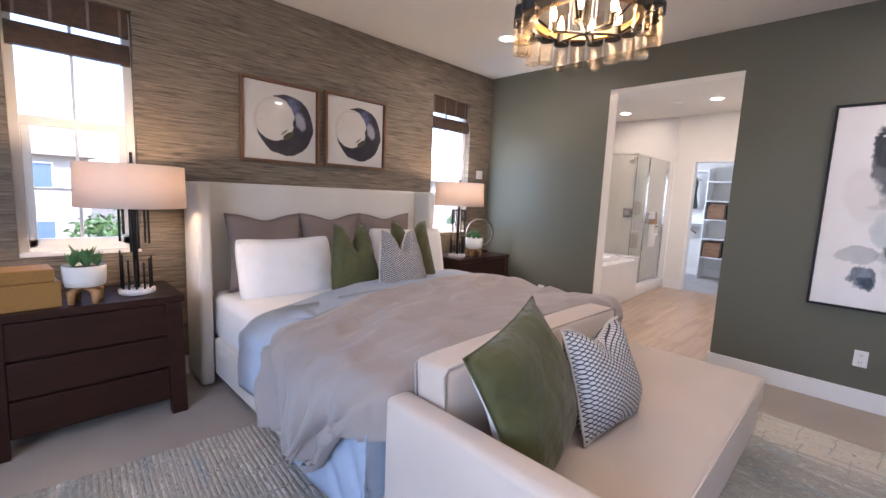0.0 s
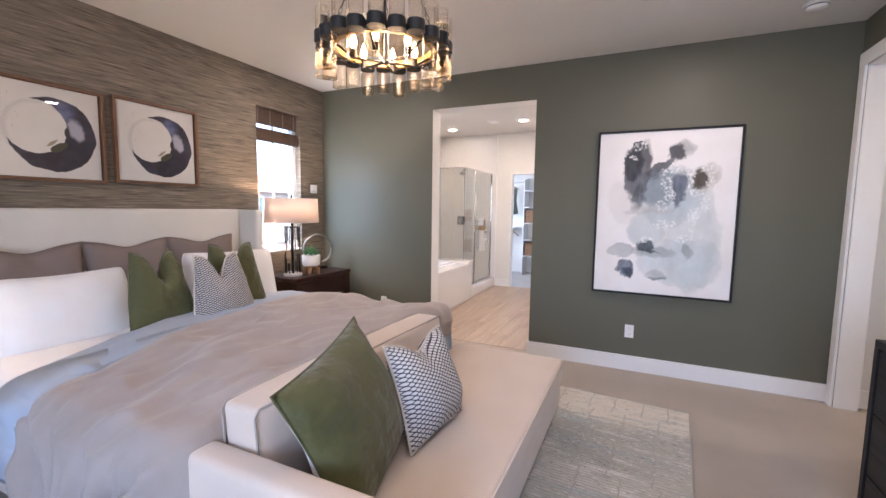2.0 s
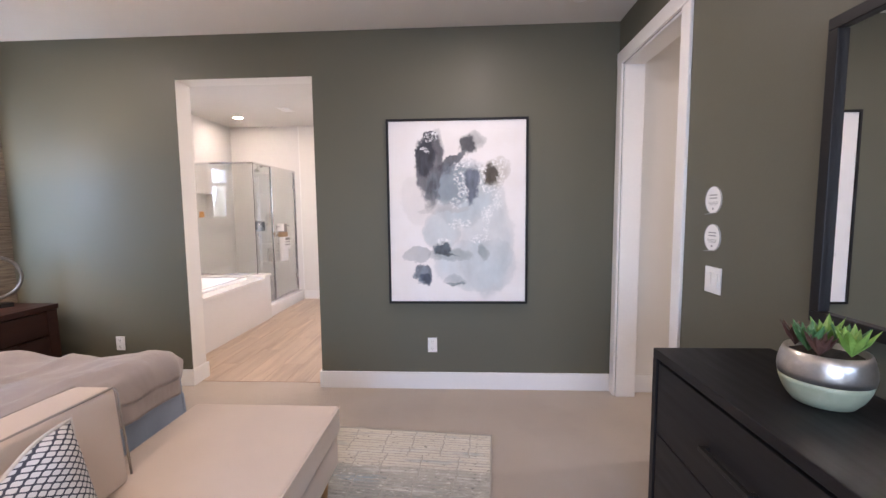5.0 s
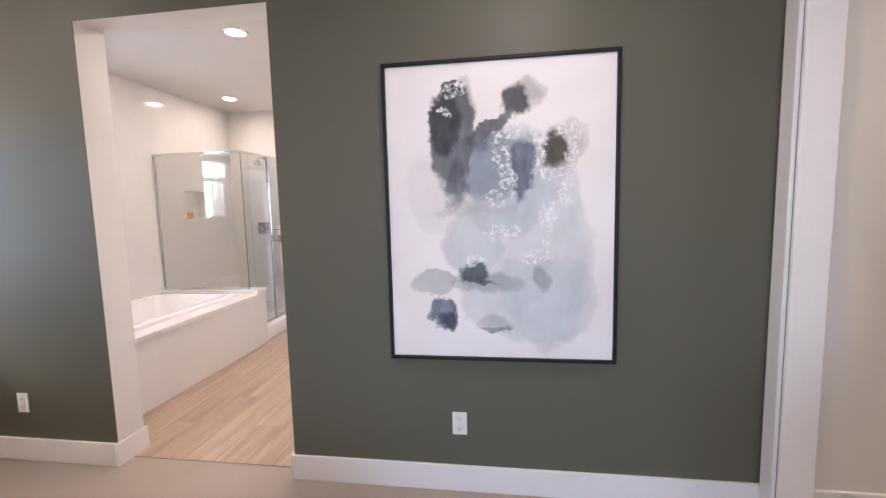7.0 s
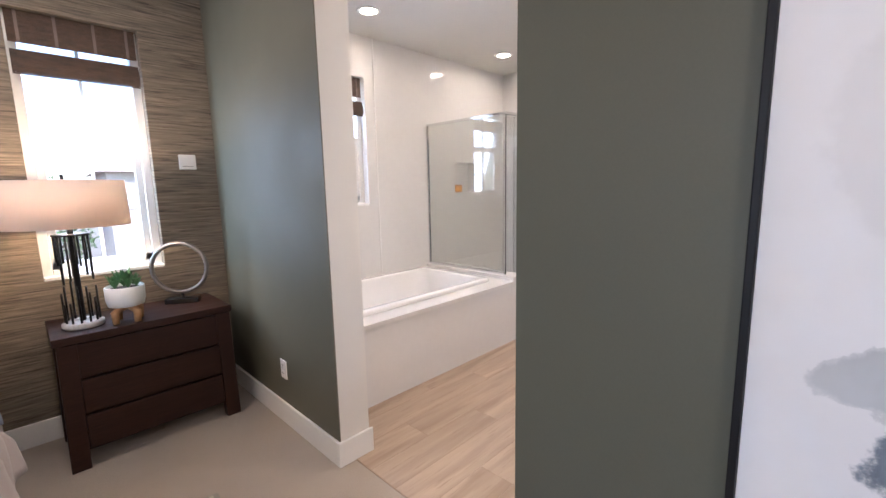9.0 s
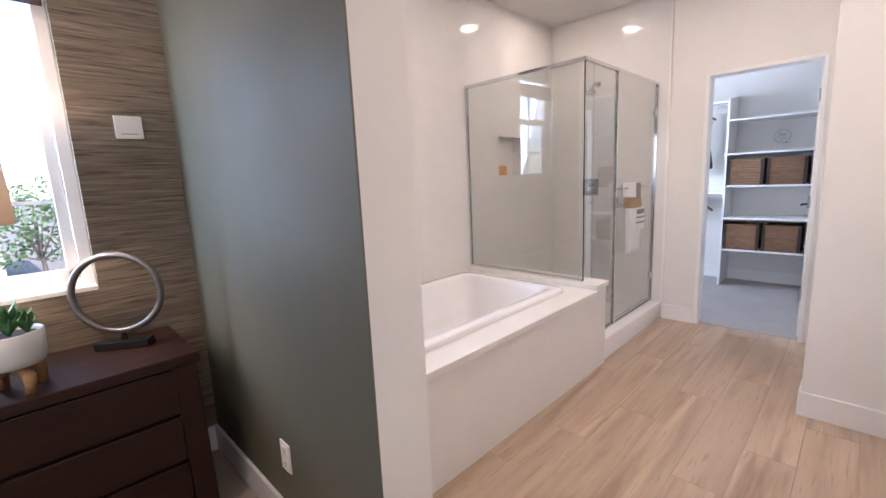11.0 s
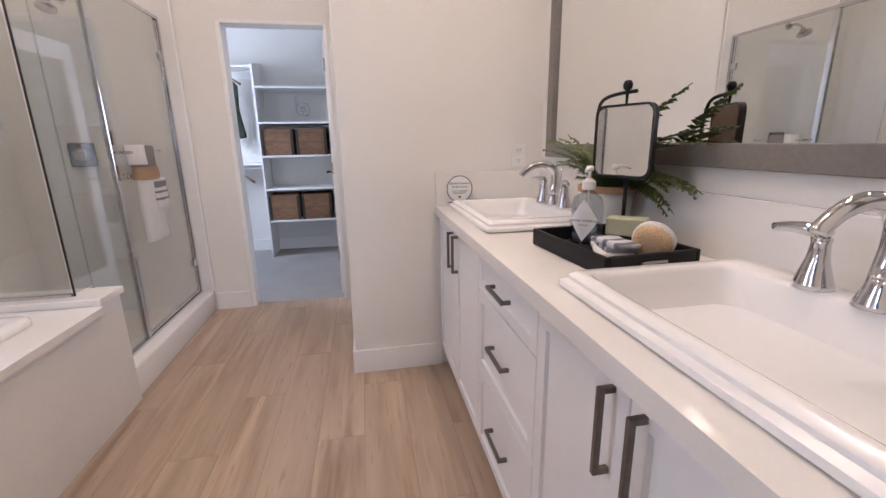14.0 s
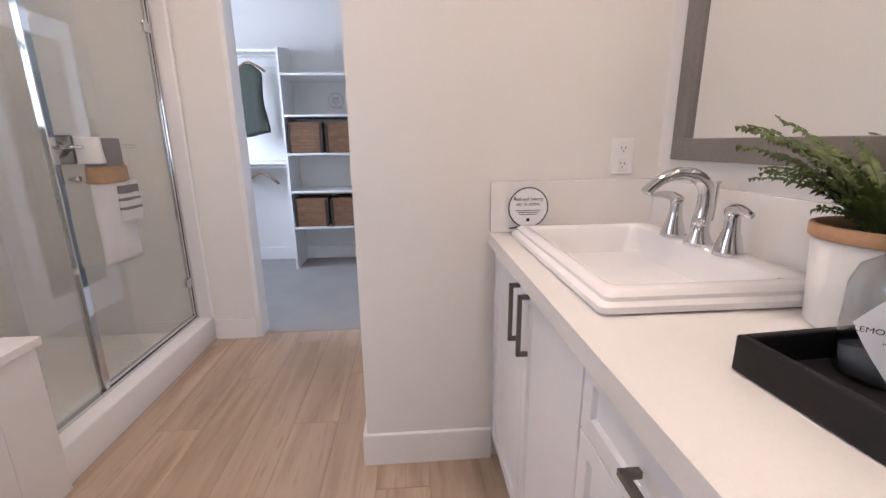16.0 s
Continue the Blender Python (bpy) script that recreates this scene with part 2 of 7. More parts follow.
def add_tube(bm, pts, r, seg=8, closed=False, radii=None):
    pts = [Vector(p) for p in pts]
    n, rings, side = len(pts), [], None
    for i, p in enumerate(pts):
        a = pts[i - 1] if (i or closed) else p
        b = pts[(i + 1) % n] if (i < n - 1 or closed) else p
        d = (b - a).normalized()
        if side is None:
            side = d.orthogonal().normalized()
        side = (side - d * side.dot(d)).normalized()
        up = d.cross(side)
        rr = radii[i] if radii else r
        rings.append([bm.verts.new(p + rr * (math.cos(2 * math.pi * k / seg) * side + math.sin(2 * math.pi * k / seg) * up)) for k in range(seg)])
    for i in range(n if closed else n - 1):
        a, b = rings[i], rings[(i + 1) % n]
        for k in range(seg):
            bm.faces.new((a[k], a[(k + 1) % seg], b[(k + 1) % seg], b[k]))
    if not closed:
        bm.faces.new(list(reversed(rings[0])))
        bm.faces.new(rings[-1])
    return bm


def flowing(pts, n=5):
    """A smooth curve through the points."""
    q = [Vector(p) for p in pts]
    q = [q[0] * 2 - q[1]] + q + [q[-1] * 2 - q[-2]]
    out = []
    for a, b, c, d in zip(q, q[1:], q[2:], q[3:]):
        for k in range(n):
            t = k / n
            out.append(0.5 * (2 * b + (c - a) * t + (2 * a - 5 * b + 4 * c - d) * t * t + (3 * b - a - 3 * c + d) * t ** 3))
    return out + [q[-2]]


def tube(pts, r, seg=8, closed=False, radii=None):
    return add_tube(bmesh.new(), pts, r, seg, closed, radii)


def wall(name, axis, at, thick, span, height, openings, material, label):
    """A wall along x or y with openings (u0, u1, z0, z1) cut through it. at: the face nearer to the origin of that axis."""
    us = sorted({span[0], span[1], *[o[0] for o in openings], *[o[1] for o in openings]})
    zs = sorted({height[0], height[1], *[o[2] for o in openings], *[o[3] for o in openings]})

    def solid(i, j):
        if not (0 <= i < len(us) - 1 and 0 <= j < len(zs) - 1):
            return False
        u, z = (us[i] + us[i + 1]) / 2, (zs[j] + zs[j + 1]) / 2
        return not any(o[0] < u < o[1] and o[2] < z < o[3] for o in openings)

    bm, seen = bmesh.new(), {}

    def vert(u, w, z):
        key = (round(u, 4), w, round(z, 4))
        if key not in seen:
            d = at + w * thick
            seen[key] = bm.verts.new((u, d, z) if axis == "x" else (d, u, z))
        return seen[key]

    for i in range(len(us) - 1):
        for j in range(len(zs) - 1):
            if not solid(i, j):
                continue
            u0, u1, z0, z1 = us[i], us[i + 1], zs[j], zs[j + 1]
            bm.faces.new([vert(u0, 0, z0), vert(u1, 0, z0), vert(u1, 0, z1), vert(u0, 0, z1)])
            bm.faces.new([vert(u0, 1, z0), vert(u0, 1, z1), vert(u1, 1, z1), vert(u1, 1, z0)])
            for di, dj, a, b in ((-1, 0, (u0, z0), (u0, z1)), (1, 0, (u1, z0), (u1, z1)), (0, -1, (u0, z0), (u1, z0)), (0, 1, (u0, z1), (u1, z1))):
                if not solid(i + di, j + dj):
                    bm.faces.new([vert(a[0], 0, a[1]), vert(b[0], 0, b[1]), vert(b[0], 1, b[1]), vert(a[0], 1, a[1])])
    bmesh.ops.recalc_face_normals(bm, faces=bm.faces)
    return tagged(part(name, bm, material), label, "wall", kind="structure")


# ---- large structure ----
N, E, S, W = 3.748, 4.22, -1.041, -1.9          # bedroom faces
H = 2.743
BW, BN = 4.40, 3.782                            # bathroom faces
WINS = [(0.13, 0.70, 0.90, 2.39), (3.265, 3.85, 0.93, 2.39)]
BATHWIN = (4.95, 5.53, 1.25, 2.39)
DOOR_Y, DOOR_TOP = (1.227, 2.30), 2.421

wall("wall_north", "x", N, 0.16, (W - 0.1, E), (0, H), WINS, M_PAPER, "grey-brown horizontal grasscloth wallpaper on the bed wall")
wall("wall_east", "y", E, 0.006, (S, N), (0, H), [(DOOR_Y[0], DOOR_Y[1], 0, DOOR_TOP)], M_GREEN, "matt olive grey painted bedroom wall")
wall("wall_between", "y", E + 0.006, BW - E - 0.006, (S - 0.1, BN), (0, H), [(DOOR_Y[0], DOOR_Y[1], 0, DOOR_TOP)], M_WHITE, "white painted wall between bedroom and bathroom")
HALL = (3.30, 4.12, 0, 2.42)
wall("wall_south", "x", S - 0.12, 0.12, (W - 0.1, E), (0, H), [HALL], M_GREEN, "matt olive grey painted wall behind the dresser")
wall("wall_west", "y", W - 0.14, 0.14, (S - 0.1, N), (0, H), [(-0.6, 1.8, 0.75, 2.3)], M_GREEN, "olive grey painted wall with a wide window")
wall("wall_bath_north", "x", BN, 0.16, (E + 0.006, 7.62), (0, H), [BATHWIN, (6.71, 7.05, 1.34, 1.675)], M_TILE, "glossy white tiled bathroom wall")
wall("wall_closet", "y", 7.62, 0.12, (0.4, BN + 0.16), (0, H), [(1.714, 2.408, 0, 2.04)], M_WHITE, "white bathroom wall with the closet doorway")
wall("wall_pier", "y", 6.44, 0.1, (0.58, 1.61), (0, H), [], M_WHITE, "white wall beside the vanity")
wall("wall_toilet_room", "x", 1.51, 0.1, (6.54, 7.62), (0, H), [(6.74, 7.50, 0, 2.04)], M_WHITE, "white wall with a door frame")
wall("wall_bath_south", "x", 0.46, 0.12, (BW, 7.62), (0, H), [], M_WHITE, "white wall behind the vanity mirror")
wall("wall_closet_back", "y", 9.56, 0.1, (0.3, 3.9), (0, H), [], M_WHITE, "white closet back wall")
# the opening is unseen, added to let daylight into the closet
wall("wall_closet_north", "x", 3.72, 0.1, (7.74, 9.66), (0, H), [(8.2, 8.9, 1.2, 2.2)], M_WHITE, "white closet side wall with an unseen opening added for daylight")
wall("wall_closet_south", "x", 0.3, 0.1, (7.74, 9.66), (0, H), [], M_WHITE, "white closet side wall")
wall("wall_hall_east", "y", 4.20, 0.1, (-1.55, S - 0.12), (0, H), [], M_WHITE, "short white hall wall")
wall("wall_hall_far", "y", 6.6, 0.1, (-4.5, S - 0.12), (-0.3, H), [], M_WHITE, "white wall beyond the stair rail")
wall("wall_hall_south", "x", -4.6, 0.1, (2.2, 6.7), (-0.3, H), [], M_WHITE, "white hall end wall")
wall("wall_hall_west", "y", 2.2, 0.1, (-4.5, S - 0.12), (0, H), [], M_WHITE, "white hall side wall")
wall("wall_stair_north", "x", -1.25, 0.09, (4.30, 6.6), (-0.3, H), [], M_WHITE, "white stairwell wall")


def slab(name, x0, x1, y0, y1, z0, z1, material, label, category):
    return tagged(part(name, box(x0, x1, y0, y1, z0, z1), material), label, category, kind="structure")


slab("floor", W - 0.1, 4.30, S - 0.12, N, -0.12, 0.0, M_CARPET, "beige loop carpet on the bedroom floor", "floor")
slab("floor_hall", 2.2, 6.6, -4.6, S - 0.12, -0.12, 0.0, M_CARPET, "beige carpet in the hall", "floor")
slab("floor_bath", 4.30, 7.68, 0.46, BN, -0.12, 0.0032, surface("grout", (0.31, 0.235, 0.175), (0.37, 0.285, 0.215), 0.8), "wood-look plank tiles on the bathroom floor", "floor")
slab("floor_closet", 7.68, 9.56, 0.3, 3.75, -0.12, 0.0, M_CARPET_GREY, "grey carpet on the closet floor", "floor")
slab("ceiling", W - 0.15, E + 0.09, S - 0.13, N + 0.16, H, H + 0.2, M_CEIL, "flat white bedroom ceiling", "ceiling")
slab("ceiling_bath", E + 0.09, 7.68, 0.3, N + 0.3, H, H + 0.2, M_CEIL, "flat white bathroom ceiling", "ceiling")
slab("ceiling_closet", 7.68, 9.7, 0.2, 3.95, H, H + 0.2, M_CEIL, "flat white closet ceiling", "ceiling")
slab("ceiling_hall", 2.1, 6.75, -4.75, S - 0.13, H, H + 0.2, M_CEIL, "flat white hall ceiling", "ceiling")

lamp("west_window_light", "AREA", look((W - 0.05, 0.4, 1.5), (W + 1, 0.15, 1.35)), 9.5, (0.76, 0.88, 1.0), 1.5, 1.5)
lamp("north_window_light", "AREA", look((3.42, N + 0.07, 1.45), (4.27, N - 0.46, 1.40)), 1.8, (0.74, 0.90, 1.0), 0.14, 0.95)
lamp("bath_window_light", "AREA", look((5.24, BN + 0.40, 1.80), (5.30, BN - 1.0, 1.42)), 9.0, (0.78, 0.90, 1.0), 0.95, 1.3)
# unseen cool fill lamp, added to brighten the dark closet
lamp("closet_fill_light", "AREA", look((8.55, 3.80, 1.7), (8.55, 2.8, 1.5)), 7.5, (0.82, 0.92, 1.0), 0.65, 0.95)
# ---- trim, windows and doors ----


def trim_piece(name, x0, x1, y0, y1, z0, z1, label, category="baseboard", bevel=0.004):
    return tagged(part(name, box(x0, x1, y0, y1, z0, z1, bevel), M_TRIM), label, category, kind="structure")


BB = "white painted baseboard along the wall"
BH, BT = 0.135, 0.016
trim_piece("baseboard", W, E - BT, N - BT, N, 0, BH, BB)
trim_piece("baseboard", E - BT, E, DOOR_Y[1], N, 0, BH, BB)
trim_piece("baseboard", E - BT, E, S, DOOR_Y[0], 0, BH, BB)
trim_piece("baseboard", E - BT, BW + BT, DOOR_Y[1] - BT, DOOR_Y[1], 0, BH, BB)
trim_piece("baseboard", E - BT, BW + BT, DOOR_Y[0], DOOR_Y[0] + BT, 0, BH, BB)
trim_piece("baseboard", W, 3.21, S, S + BT, 0, BH, BB)
trim_piece("baseboard", 6.44 - BT, 6.44, 1.135, 1.61 + BT, 0, BH, BB)
trim_piece("baseboard", 6.44, 6.66, 1.61, 1.61 + BT, 0, BH, BB)
trim_piece("baseboard", 7.62 - BT, 7.62, 2.426, 2.675, 0, BH, BB)
trim_piece("baseboard", 9.56 - BT, 9.56, 0.4, 3.72, 0, BH, BB)
trim_piece("baseboard", 4.20 - BT, 4.20, -1.55, S - 0.14, 0, BH, BB)
trim_piece("baseboard", 4.20 - BT, 4.30, -1.55 - BT, -1.55, 0, BH, BB)
CAS = "white painted door casing"
for z1, u0, u1 in ((2.42, 3.21, 3.30), (2.42, 4.12, 4.205)):
    trim_piece("trim", u0, u1, S, S + 0.018, 0, z1, CAS, "door casing")
trim_piece("trim", 3.21, 4.205, S, S + 0.02, 2.42, 2.51, CAS, "door casing")
trim_piece("trim", 4.105, 4.123, S - 0.14, S - 0.001, 0, 2.42, "white painted door jamb", "door jamb")
trim_piece("trim", 3.297, 3.315, S - 0.14, S - 0.001, 0, 2.42, "white painted door jamb", "door jamb")
trim_piece("trim", 3.315, 4.105, S - 0.14, S - 0.001, 2.405, 2.423, "white painted door head", "door jamb")
for y0, y1 in ((1.700, 1.728), (2.394, 2.424)):
    trim_piece("trim", 7.612, 7.745, y0, y1, 0, 2.04, CAS, "door casing")
trim_piece("trim", 7.612, 7.745, 1.728, 2.394, 2.026, 2.052, CAS, "door casing")
for x0, x1 in ((6.68, 6.74), (7.50, 7.56)):
    trim_piece("trim", x0, x1, 1.61, 1.628, 0, 2.04, CAS, "door casing")
trim_piece("trim", 6.68, 7.56, 1.61, 1.629, 2.04, 2.10, CAS, "door casing")


def window_unit(name, x0, x1, z0, z1, y, label):
    """A white single-hung window in the opening of a north wall; y is the room's face."""
    w = tagged(new(name), label, "window", kind="structure")
    w.matrix_world = pose((x0 + x1) / 2, y + 0.09, z0)
    hw, h = (x1 - x0) / 2, z1 - z0
    fr = box(-hw, -hw + 0.045, -0.02, 0.05, 0, h, 0.003)
    add_box(fr, hw - 0.045, hw, -0.02, 0.05, 0, h, 0.003)
    add_box(fr, -hw + 0.045, hw - 0.045, -0.02, 0.05, 0, 0.05, 0.003)
    add_box(fr, -hw + 0.045, hw - 0.045, -0.02, 0.05, h - 0.05, h, 0.003)
    part("window_frame", fr, M_TRIM, w)
    rail = h * 0.52
    sash = box(-hw + 0.04, hw - 0.04, -0.015, 0.045, rail - 0.028, rail + 0.028, 0.003)
    add_box(sash, -hw + 0.045, -hw + 0.085, -0.012, 0.02, 0.05, rail - 0.02, 0.003)
    add_box(sash, hw - 0.085, hw - 0.045, -0.012, 0.02, 0.05, rail - 0.02, 0.003)
    add_box(sash, -hw + 0.045, hw - 0.045, -0.012, 0.02, 0.05, 0.095, 0.003)
    part("lower_sash", sash, M_TRIM, w)
    for zz in ((0.08, rail - 0.02), (rail + 0.02, h - 0.04)):
        p = part("pane", box(-hw + 0.04, hw - 0.04, 0.012, 0.017, *zz), M_PANE, w)
        p.visible_shadow = False
        part("muntin", box(-0.008, 0.008, 0.004, 0.024, *zz), M_TRIM, w)
    for zz in (rail * 0.5, rail + (h - rail) * 0.72):
        part("muntin", box(-hw + 0.05, hw - 0.05, 0.004, 0.022, zz - 0.007, zz + 0.007), M_TRIM, w)
    part("window_sill", box(-hw + 0.001, hw - 0.001, -0.088, -0.02, 0, 0.02, 0.004), M_TRIM, w)
    return w


window_unit("window_1", *WINS[0], N, "white vinyl single-hung window with slim grid bars")
window_unit("window_2", *WINS[1], N, "white vinyl single-hung window beside the far nightstand")
window_unit("window_3", *BATHWIN, BN, "white vinyl window over the bathtub")

M_REED = surface("woven_reed", (0.030, 0.018, 0.012), (0.13, 0.080, 0.052), 0.7, coarse=18, fine=160, bump=0.5, depth=0.002, stretch=(1, 1, 3))


def woven_shade(x0, x1, z1, y, drop):
    s = thing("roman_shade", (x0 + x1) / 2, y + 0.045, z1, "raised brown woven wood roman shade in a window", "window shade", "woven shades")
    hw, rnd = (x1 - x0) / 2 - 0.012, random.Random(7)
    z = 0.0
    while z > -0.16:
        t = rnd.uniform(0.004, 0.0075)
        part("reed", box(-hw, hw, -0.004 + rnd.uniform(-0.001, 0.001), 0.0, z - t, z - 0.0006), M_REED, s)
        z -= t
    for k in range(3):
        z = -0.205 - 0.012 * k
        for i in range(14):
            d = -0.012 - 0.016 * math.sin(math.pi * i / 13) - 0.004 * k
            part("fold_reed", box(-hw, hw, d - 0.004, d, z - 0.0075 * i - 0.007, z - 0.0075 * i), M_REED, s)
    for u in (-0.85, -0.3, 0.3, 0.85):
        part("tape", box(u * hw - 0.007, u * hw + 0.007, -0.0075, -0.0045, -0.16, 0), M_TAUPE, s)
    part("head_rail", box(-hw, hw, 0.0, 0.03, -0.035, 0, 0.002), M_WALNUT, s)
    for u in (-0.5, 0.5):
        part("lift_cord", tube([(u * hw, 0.004, 0), (u * hw, 0.004, -0.3)], 0.0012, 5), M_PLASTIC, s)
    return s


woven_shade(WINS[0][0], WINS[0][1], 2.388, N, 0.33)
woven_shade(WINS[1][0], WINS[1][1], 2.388, N, 0.33)
woven_shade(BATHWIN[0], BATHWIN[1], 2.388, BN, 0.33)

# ---- outside ----
M_LAWN = surface("dry_ground", (0.15, 0.13, 0.10), (0.22, 0.19, 0.15), 0.95, coarse=0.15, fine=3, bump=0.2)
M_STUCCO = surface("stucco", (0.40, 0.36, 0.31), (0.48, 0.43, 0.37), 0.9, coarse=0.5, fine=12, bump=0.2)
M_ROOF = surface("roof_tiles", (0.30, 0.24, 0.20), (0.42, 0.34, 0.29), 0.85, coarse=1, fine=8, bump=0.4)
M_LEAF = surface("garden_leaf", (0.05, 0.10, 0.03), (0.11, 0.19, 0.05), 0.6, coarse=2, fine=20, bump=0.1)
M_BARK = surface("bark", (0.10, 0.075, 0.055), (0.16, 0.12, 0.09), 0.9, coarse=6, fine=40, bump=0.4)
M_DARKGLASS = surface("house_window_glass", (0.10, 0.15, 0.20), (0.14, 0.20, 0.26), 0.1, bump=0.0)
M_WALLSTONE = surface("garden_wall", (0.34, 0.30, 0.25), (0.40, 0.36, 0.31), 0.9, coarse=1, fine=10, bump=0.2)
G = -3.1
tagged(part("ground", box(-400, 400, -400, 400, G - 0.5, G), M_LAWN), "pale dry ground around the houses", "ground", kind="structure")
tagged(part("garden_wall", box(-30, 40, 15.0, 15.2, G, G + 1.7), M_WALLSTONE), "pale block garden wall between the plots", "garden wall")


def house(x, y, w, d, h, rz=0.0):
    o = thing("house", x, y, G, "pale stucco two-storey house with a hipped tile roof", "house", "neighbouring houses", rz)
    part("wall", box(-w / 2, w / 2, -d / 2, d / 2, 0, h), M_STUCCO, o)
    bm = bmesh.new()
    e = 0.5
    base = [bm.verts.new(p) for p in ((-w / 2 - e, -d / 2 - e, h), (w / 2 + e, -d / 2 - e, h), (w / 2 + e, d / 2 + e, h), (-w / 2 - e, d / 2 + e, h))]
    ridge = [bm.verts.new((-w / 2 + d / 2, 0, h + d * 0.22)), bm.verts.new((w / 2 - d / 2, 0, h + d * 0.22))]
    bm.faces.new(list(reversed(base)))
    for f in ((base[0], base[1], ridge[1], ridge[0]), (base[2], base[3], ridge[0], ridge[1]), (base[1], base[2], ridge[1]), (base[3], base[0], ridge[0])):
        bm.faces.new(f)
    part("roof", bm, M_ROOF, o)
    for zz in (1.0, 3.9):
        for k in range(3):
            u = -w / 2 + w * (k + 0.5) / 3
            win = part("window", box(u - 0.75, u + 0.75, -d / 2 - 0.06, -d / 2 + 0.02, zz, zz + 1.35), M_TRIM, o)
            part("pane", box(u - 0.66, u + 0.66, -d / 2 - 0.075, -d / 2 - 0.062, zz + 0.09, zz + 1.26), M_DARKGLASS, win)
    return o


for hx, hy, hw_, hr in ((-4, 34, 13, 4), (13, 33, 12, -3), (28, 32, 13, 2), (-22, 36, 13, 6), (44, 36, 13, -8)):
    house(hx, hy, hw_, 9, 5.6, hr)


def leaf_clump(bm, c, r, n, size, rnd):
    for _ in range(n):
        d = Vector((rnd.gauss(0, 1), rnd.gauss(0, 1), rnd.gauss(0, 1))).normalized()
        p = Vector(c) + d * r * rnd.uniform(0.35, 1.0) ** 0.5 * rnd.uniform(0.7, 1.1)
        a = Vector((rnd.gauss(0, 1), rnd.gauss(0, 1), rnd.gauss(0, 0.6))).normalized() * size * rnd.uniform(0.6, 1.3)
        b = a.cross(d).normalized() * size * 0.45
        bm.faces.new([bm.verts.new(p - a), bm.verts.new(p + b), bm.verts.new(p + a), bm.verts.new(p - b)])


def tree(x, y, h, seed):
    rnd = random.Random(seed)
    o = thing("tree", x, y, G, "young leafy green garden tree with a slim trunk", "tree", "garden trees")
    tr = tube([(0, 0, 0), (0.05, 0.02, h * 0.3), (0.0, 0.05, h * 0.6), (0.05, 0, h * 0.85)], 0.1, 7, radii=[0.1, 0.08, 0.06, 0.025])
    crown = bmesh.new()
    for k in range(9):
        a = k * 2.4
        c = (math.cos(a) * h * 0.17 * rnd.uniform(0.6, 1.3), math.sin(a) * h * 0.17 * rnd.uniform(0.6, 1.3), h * rnd.uniform(0.45, 0.95))
        add_tube(tr, [(0, 0.03, h * 0.4), c], 0.03, 5, radii=[0.04, 0.012])
        leaf_clump(crown, c, h * rnd.uniform(0.12, 0.19), 150, 0.11, rnd)
    part("trunk", tr, M_BARK, o)
    part("crown", crown, M_LEAF, o)


for k, (tx, ty, th) in enumerate(((-1.6, 13.0, 4.2), (1.5, 14.0, 3.4), (-4.5, 13, 4.0), (6.5, 13.2, 3.4), (9.8, 13.5, 3.0), (14.5, 13.5, 3.8), (4.0, 24, 5.0), (19, 24, 5.5), (-10, 24, 5.5), (11, 26, 5))):
    tree(tx, ty, th, 20 + k)
# ---- bedroom: soft shapes ----


def ear(u, v, chop, pinch):
    """How a struck top edge moves a point of a pillow: (share of its x, drop of its z, thinning)."""
    k = math.exp(-(u / (0.42 if not pinch else 0.34)) ** 2) * max(0.0, (v + 0.35) / 1.35) ** 1.5
    return 1 - pinch * max(0.0, (v + 0.6) / 1.6) ** 1.3, chop * k, 1 - 0.35 * k


def pillow_mesh(w, h, t, chop=0.0, n=20, seed=1, pinch=0.0, plump=False):
    """A stuffed pillow standing in its x-z plane with its middle at the origin; chop: the dent in the top edge."""
    rnd = random.Random(seed)
    ox, oz = rnd.uniform(0, 50), rnd.uniform(0, 50)
    bm, rows = bmesh.new(), {}
    for s in (-1, 1):
        for i in range(n + 1):
            for j in range(n + 1):
                if s == 1 and (i in (0, n) or j in (0, n)):
                    rows[s, i, j] = rows[-1, i, j]
                    continue
                u, v = 2 * i / n - 1, 2 * j / n - 1
                pin = 1 - 0.075 * (1 - u * u) * abs(v) ** 3, 1 - 0.075 * (1 - v * v) * abs(u) ** 3
                x, z = u * w / 2 * pin[1], v * h / 2 * pin[0]
                if plump:
                    x, z = u * w / 2 * (1 - 0.05 * (u * v) ** 6), v * h / 2 * (1 - 0.06 * (u * v) ** 6) - 0.022 * (1 - u * u) * max(0.0, v)
                d = max(0.0, (1 - abs(u) ** 2.6) * (1 - abs(v) ** 2.6)) ** 0.62
                if chop:
                    fx, dz, thin = ear(u, v, chop, pinch)
                    x, z, d = x * fx, z - dz, d * thin
                wr = noise.noise(Vector((x * 7 + ox, z * 7 + oz, s * 3.0))) * 0.018 + noise.noise(Vector((x * 19 + ox, z * 12 + oz, s * 5.0))) * 0.006
                rows[s, i, j] = bm.verts.new((x, s * (d * t / 2 + wr * min(1, d * 2)), z))
    for s in (-1, 1):
        for i in range(n):
            for j in range(n):
                q = [rows[s, i, j], rows[s, i + 1, j], rows[s, i + 1, j + 1], rows[s, i, j + 1]]
                f = bm.faces.new(q if s == -1 else list(reversed(q)))
                f.material_index = 0 if s == -1 else 1
    return bm


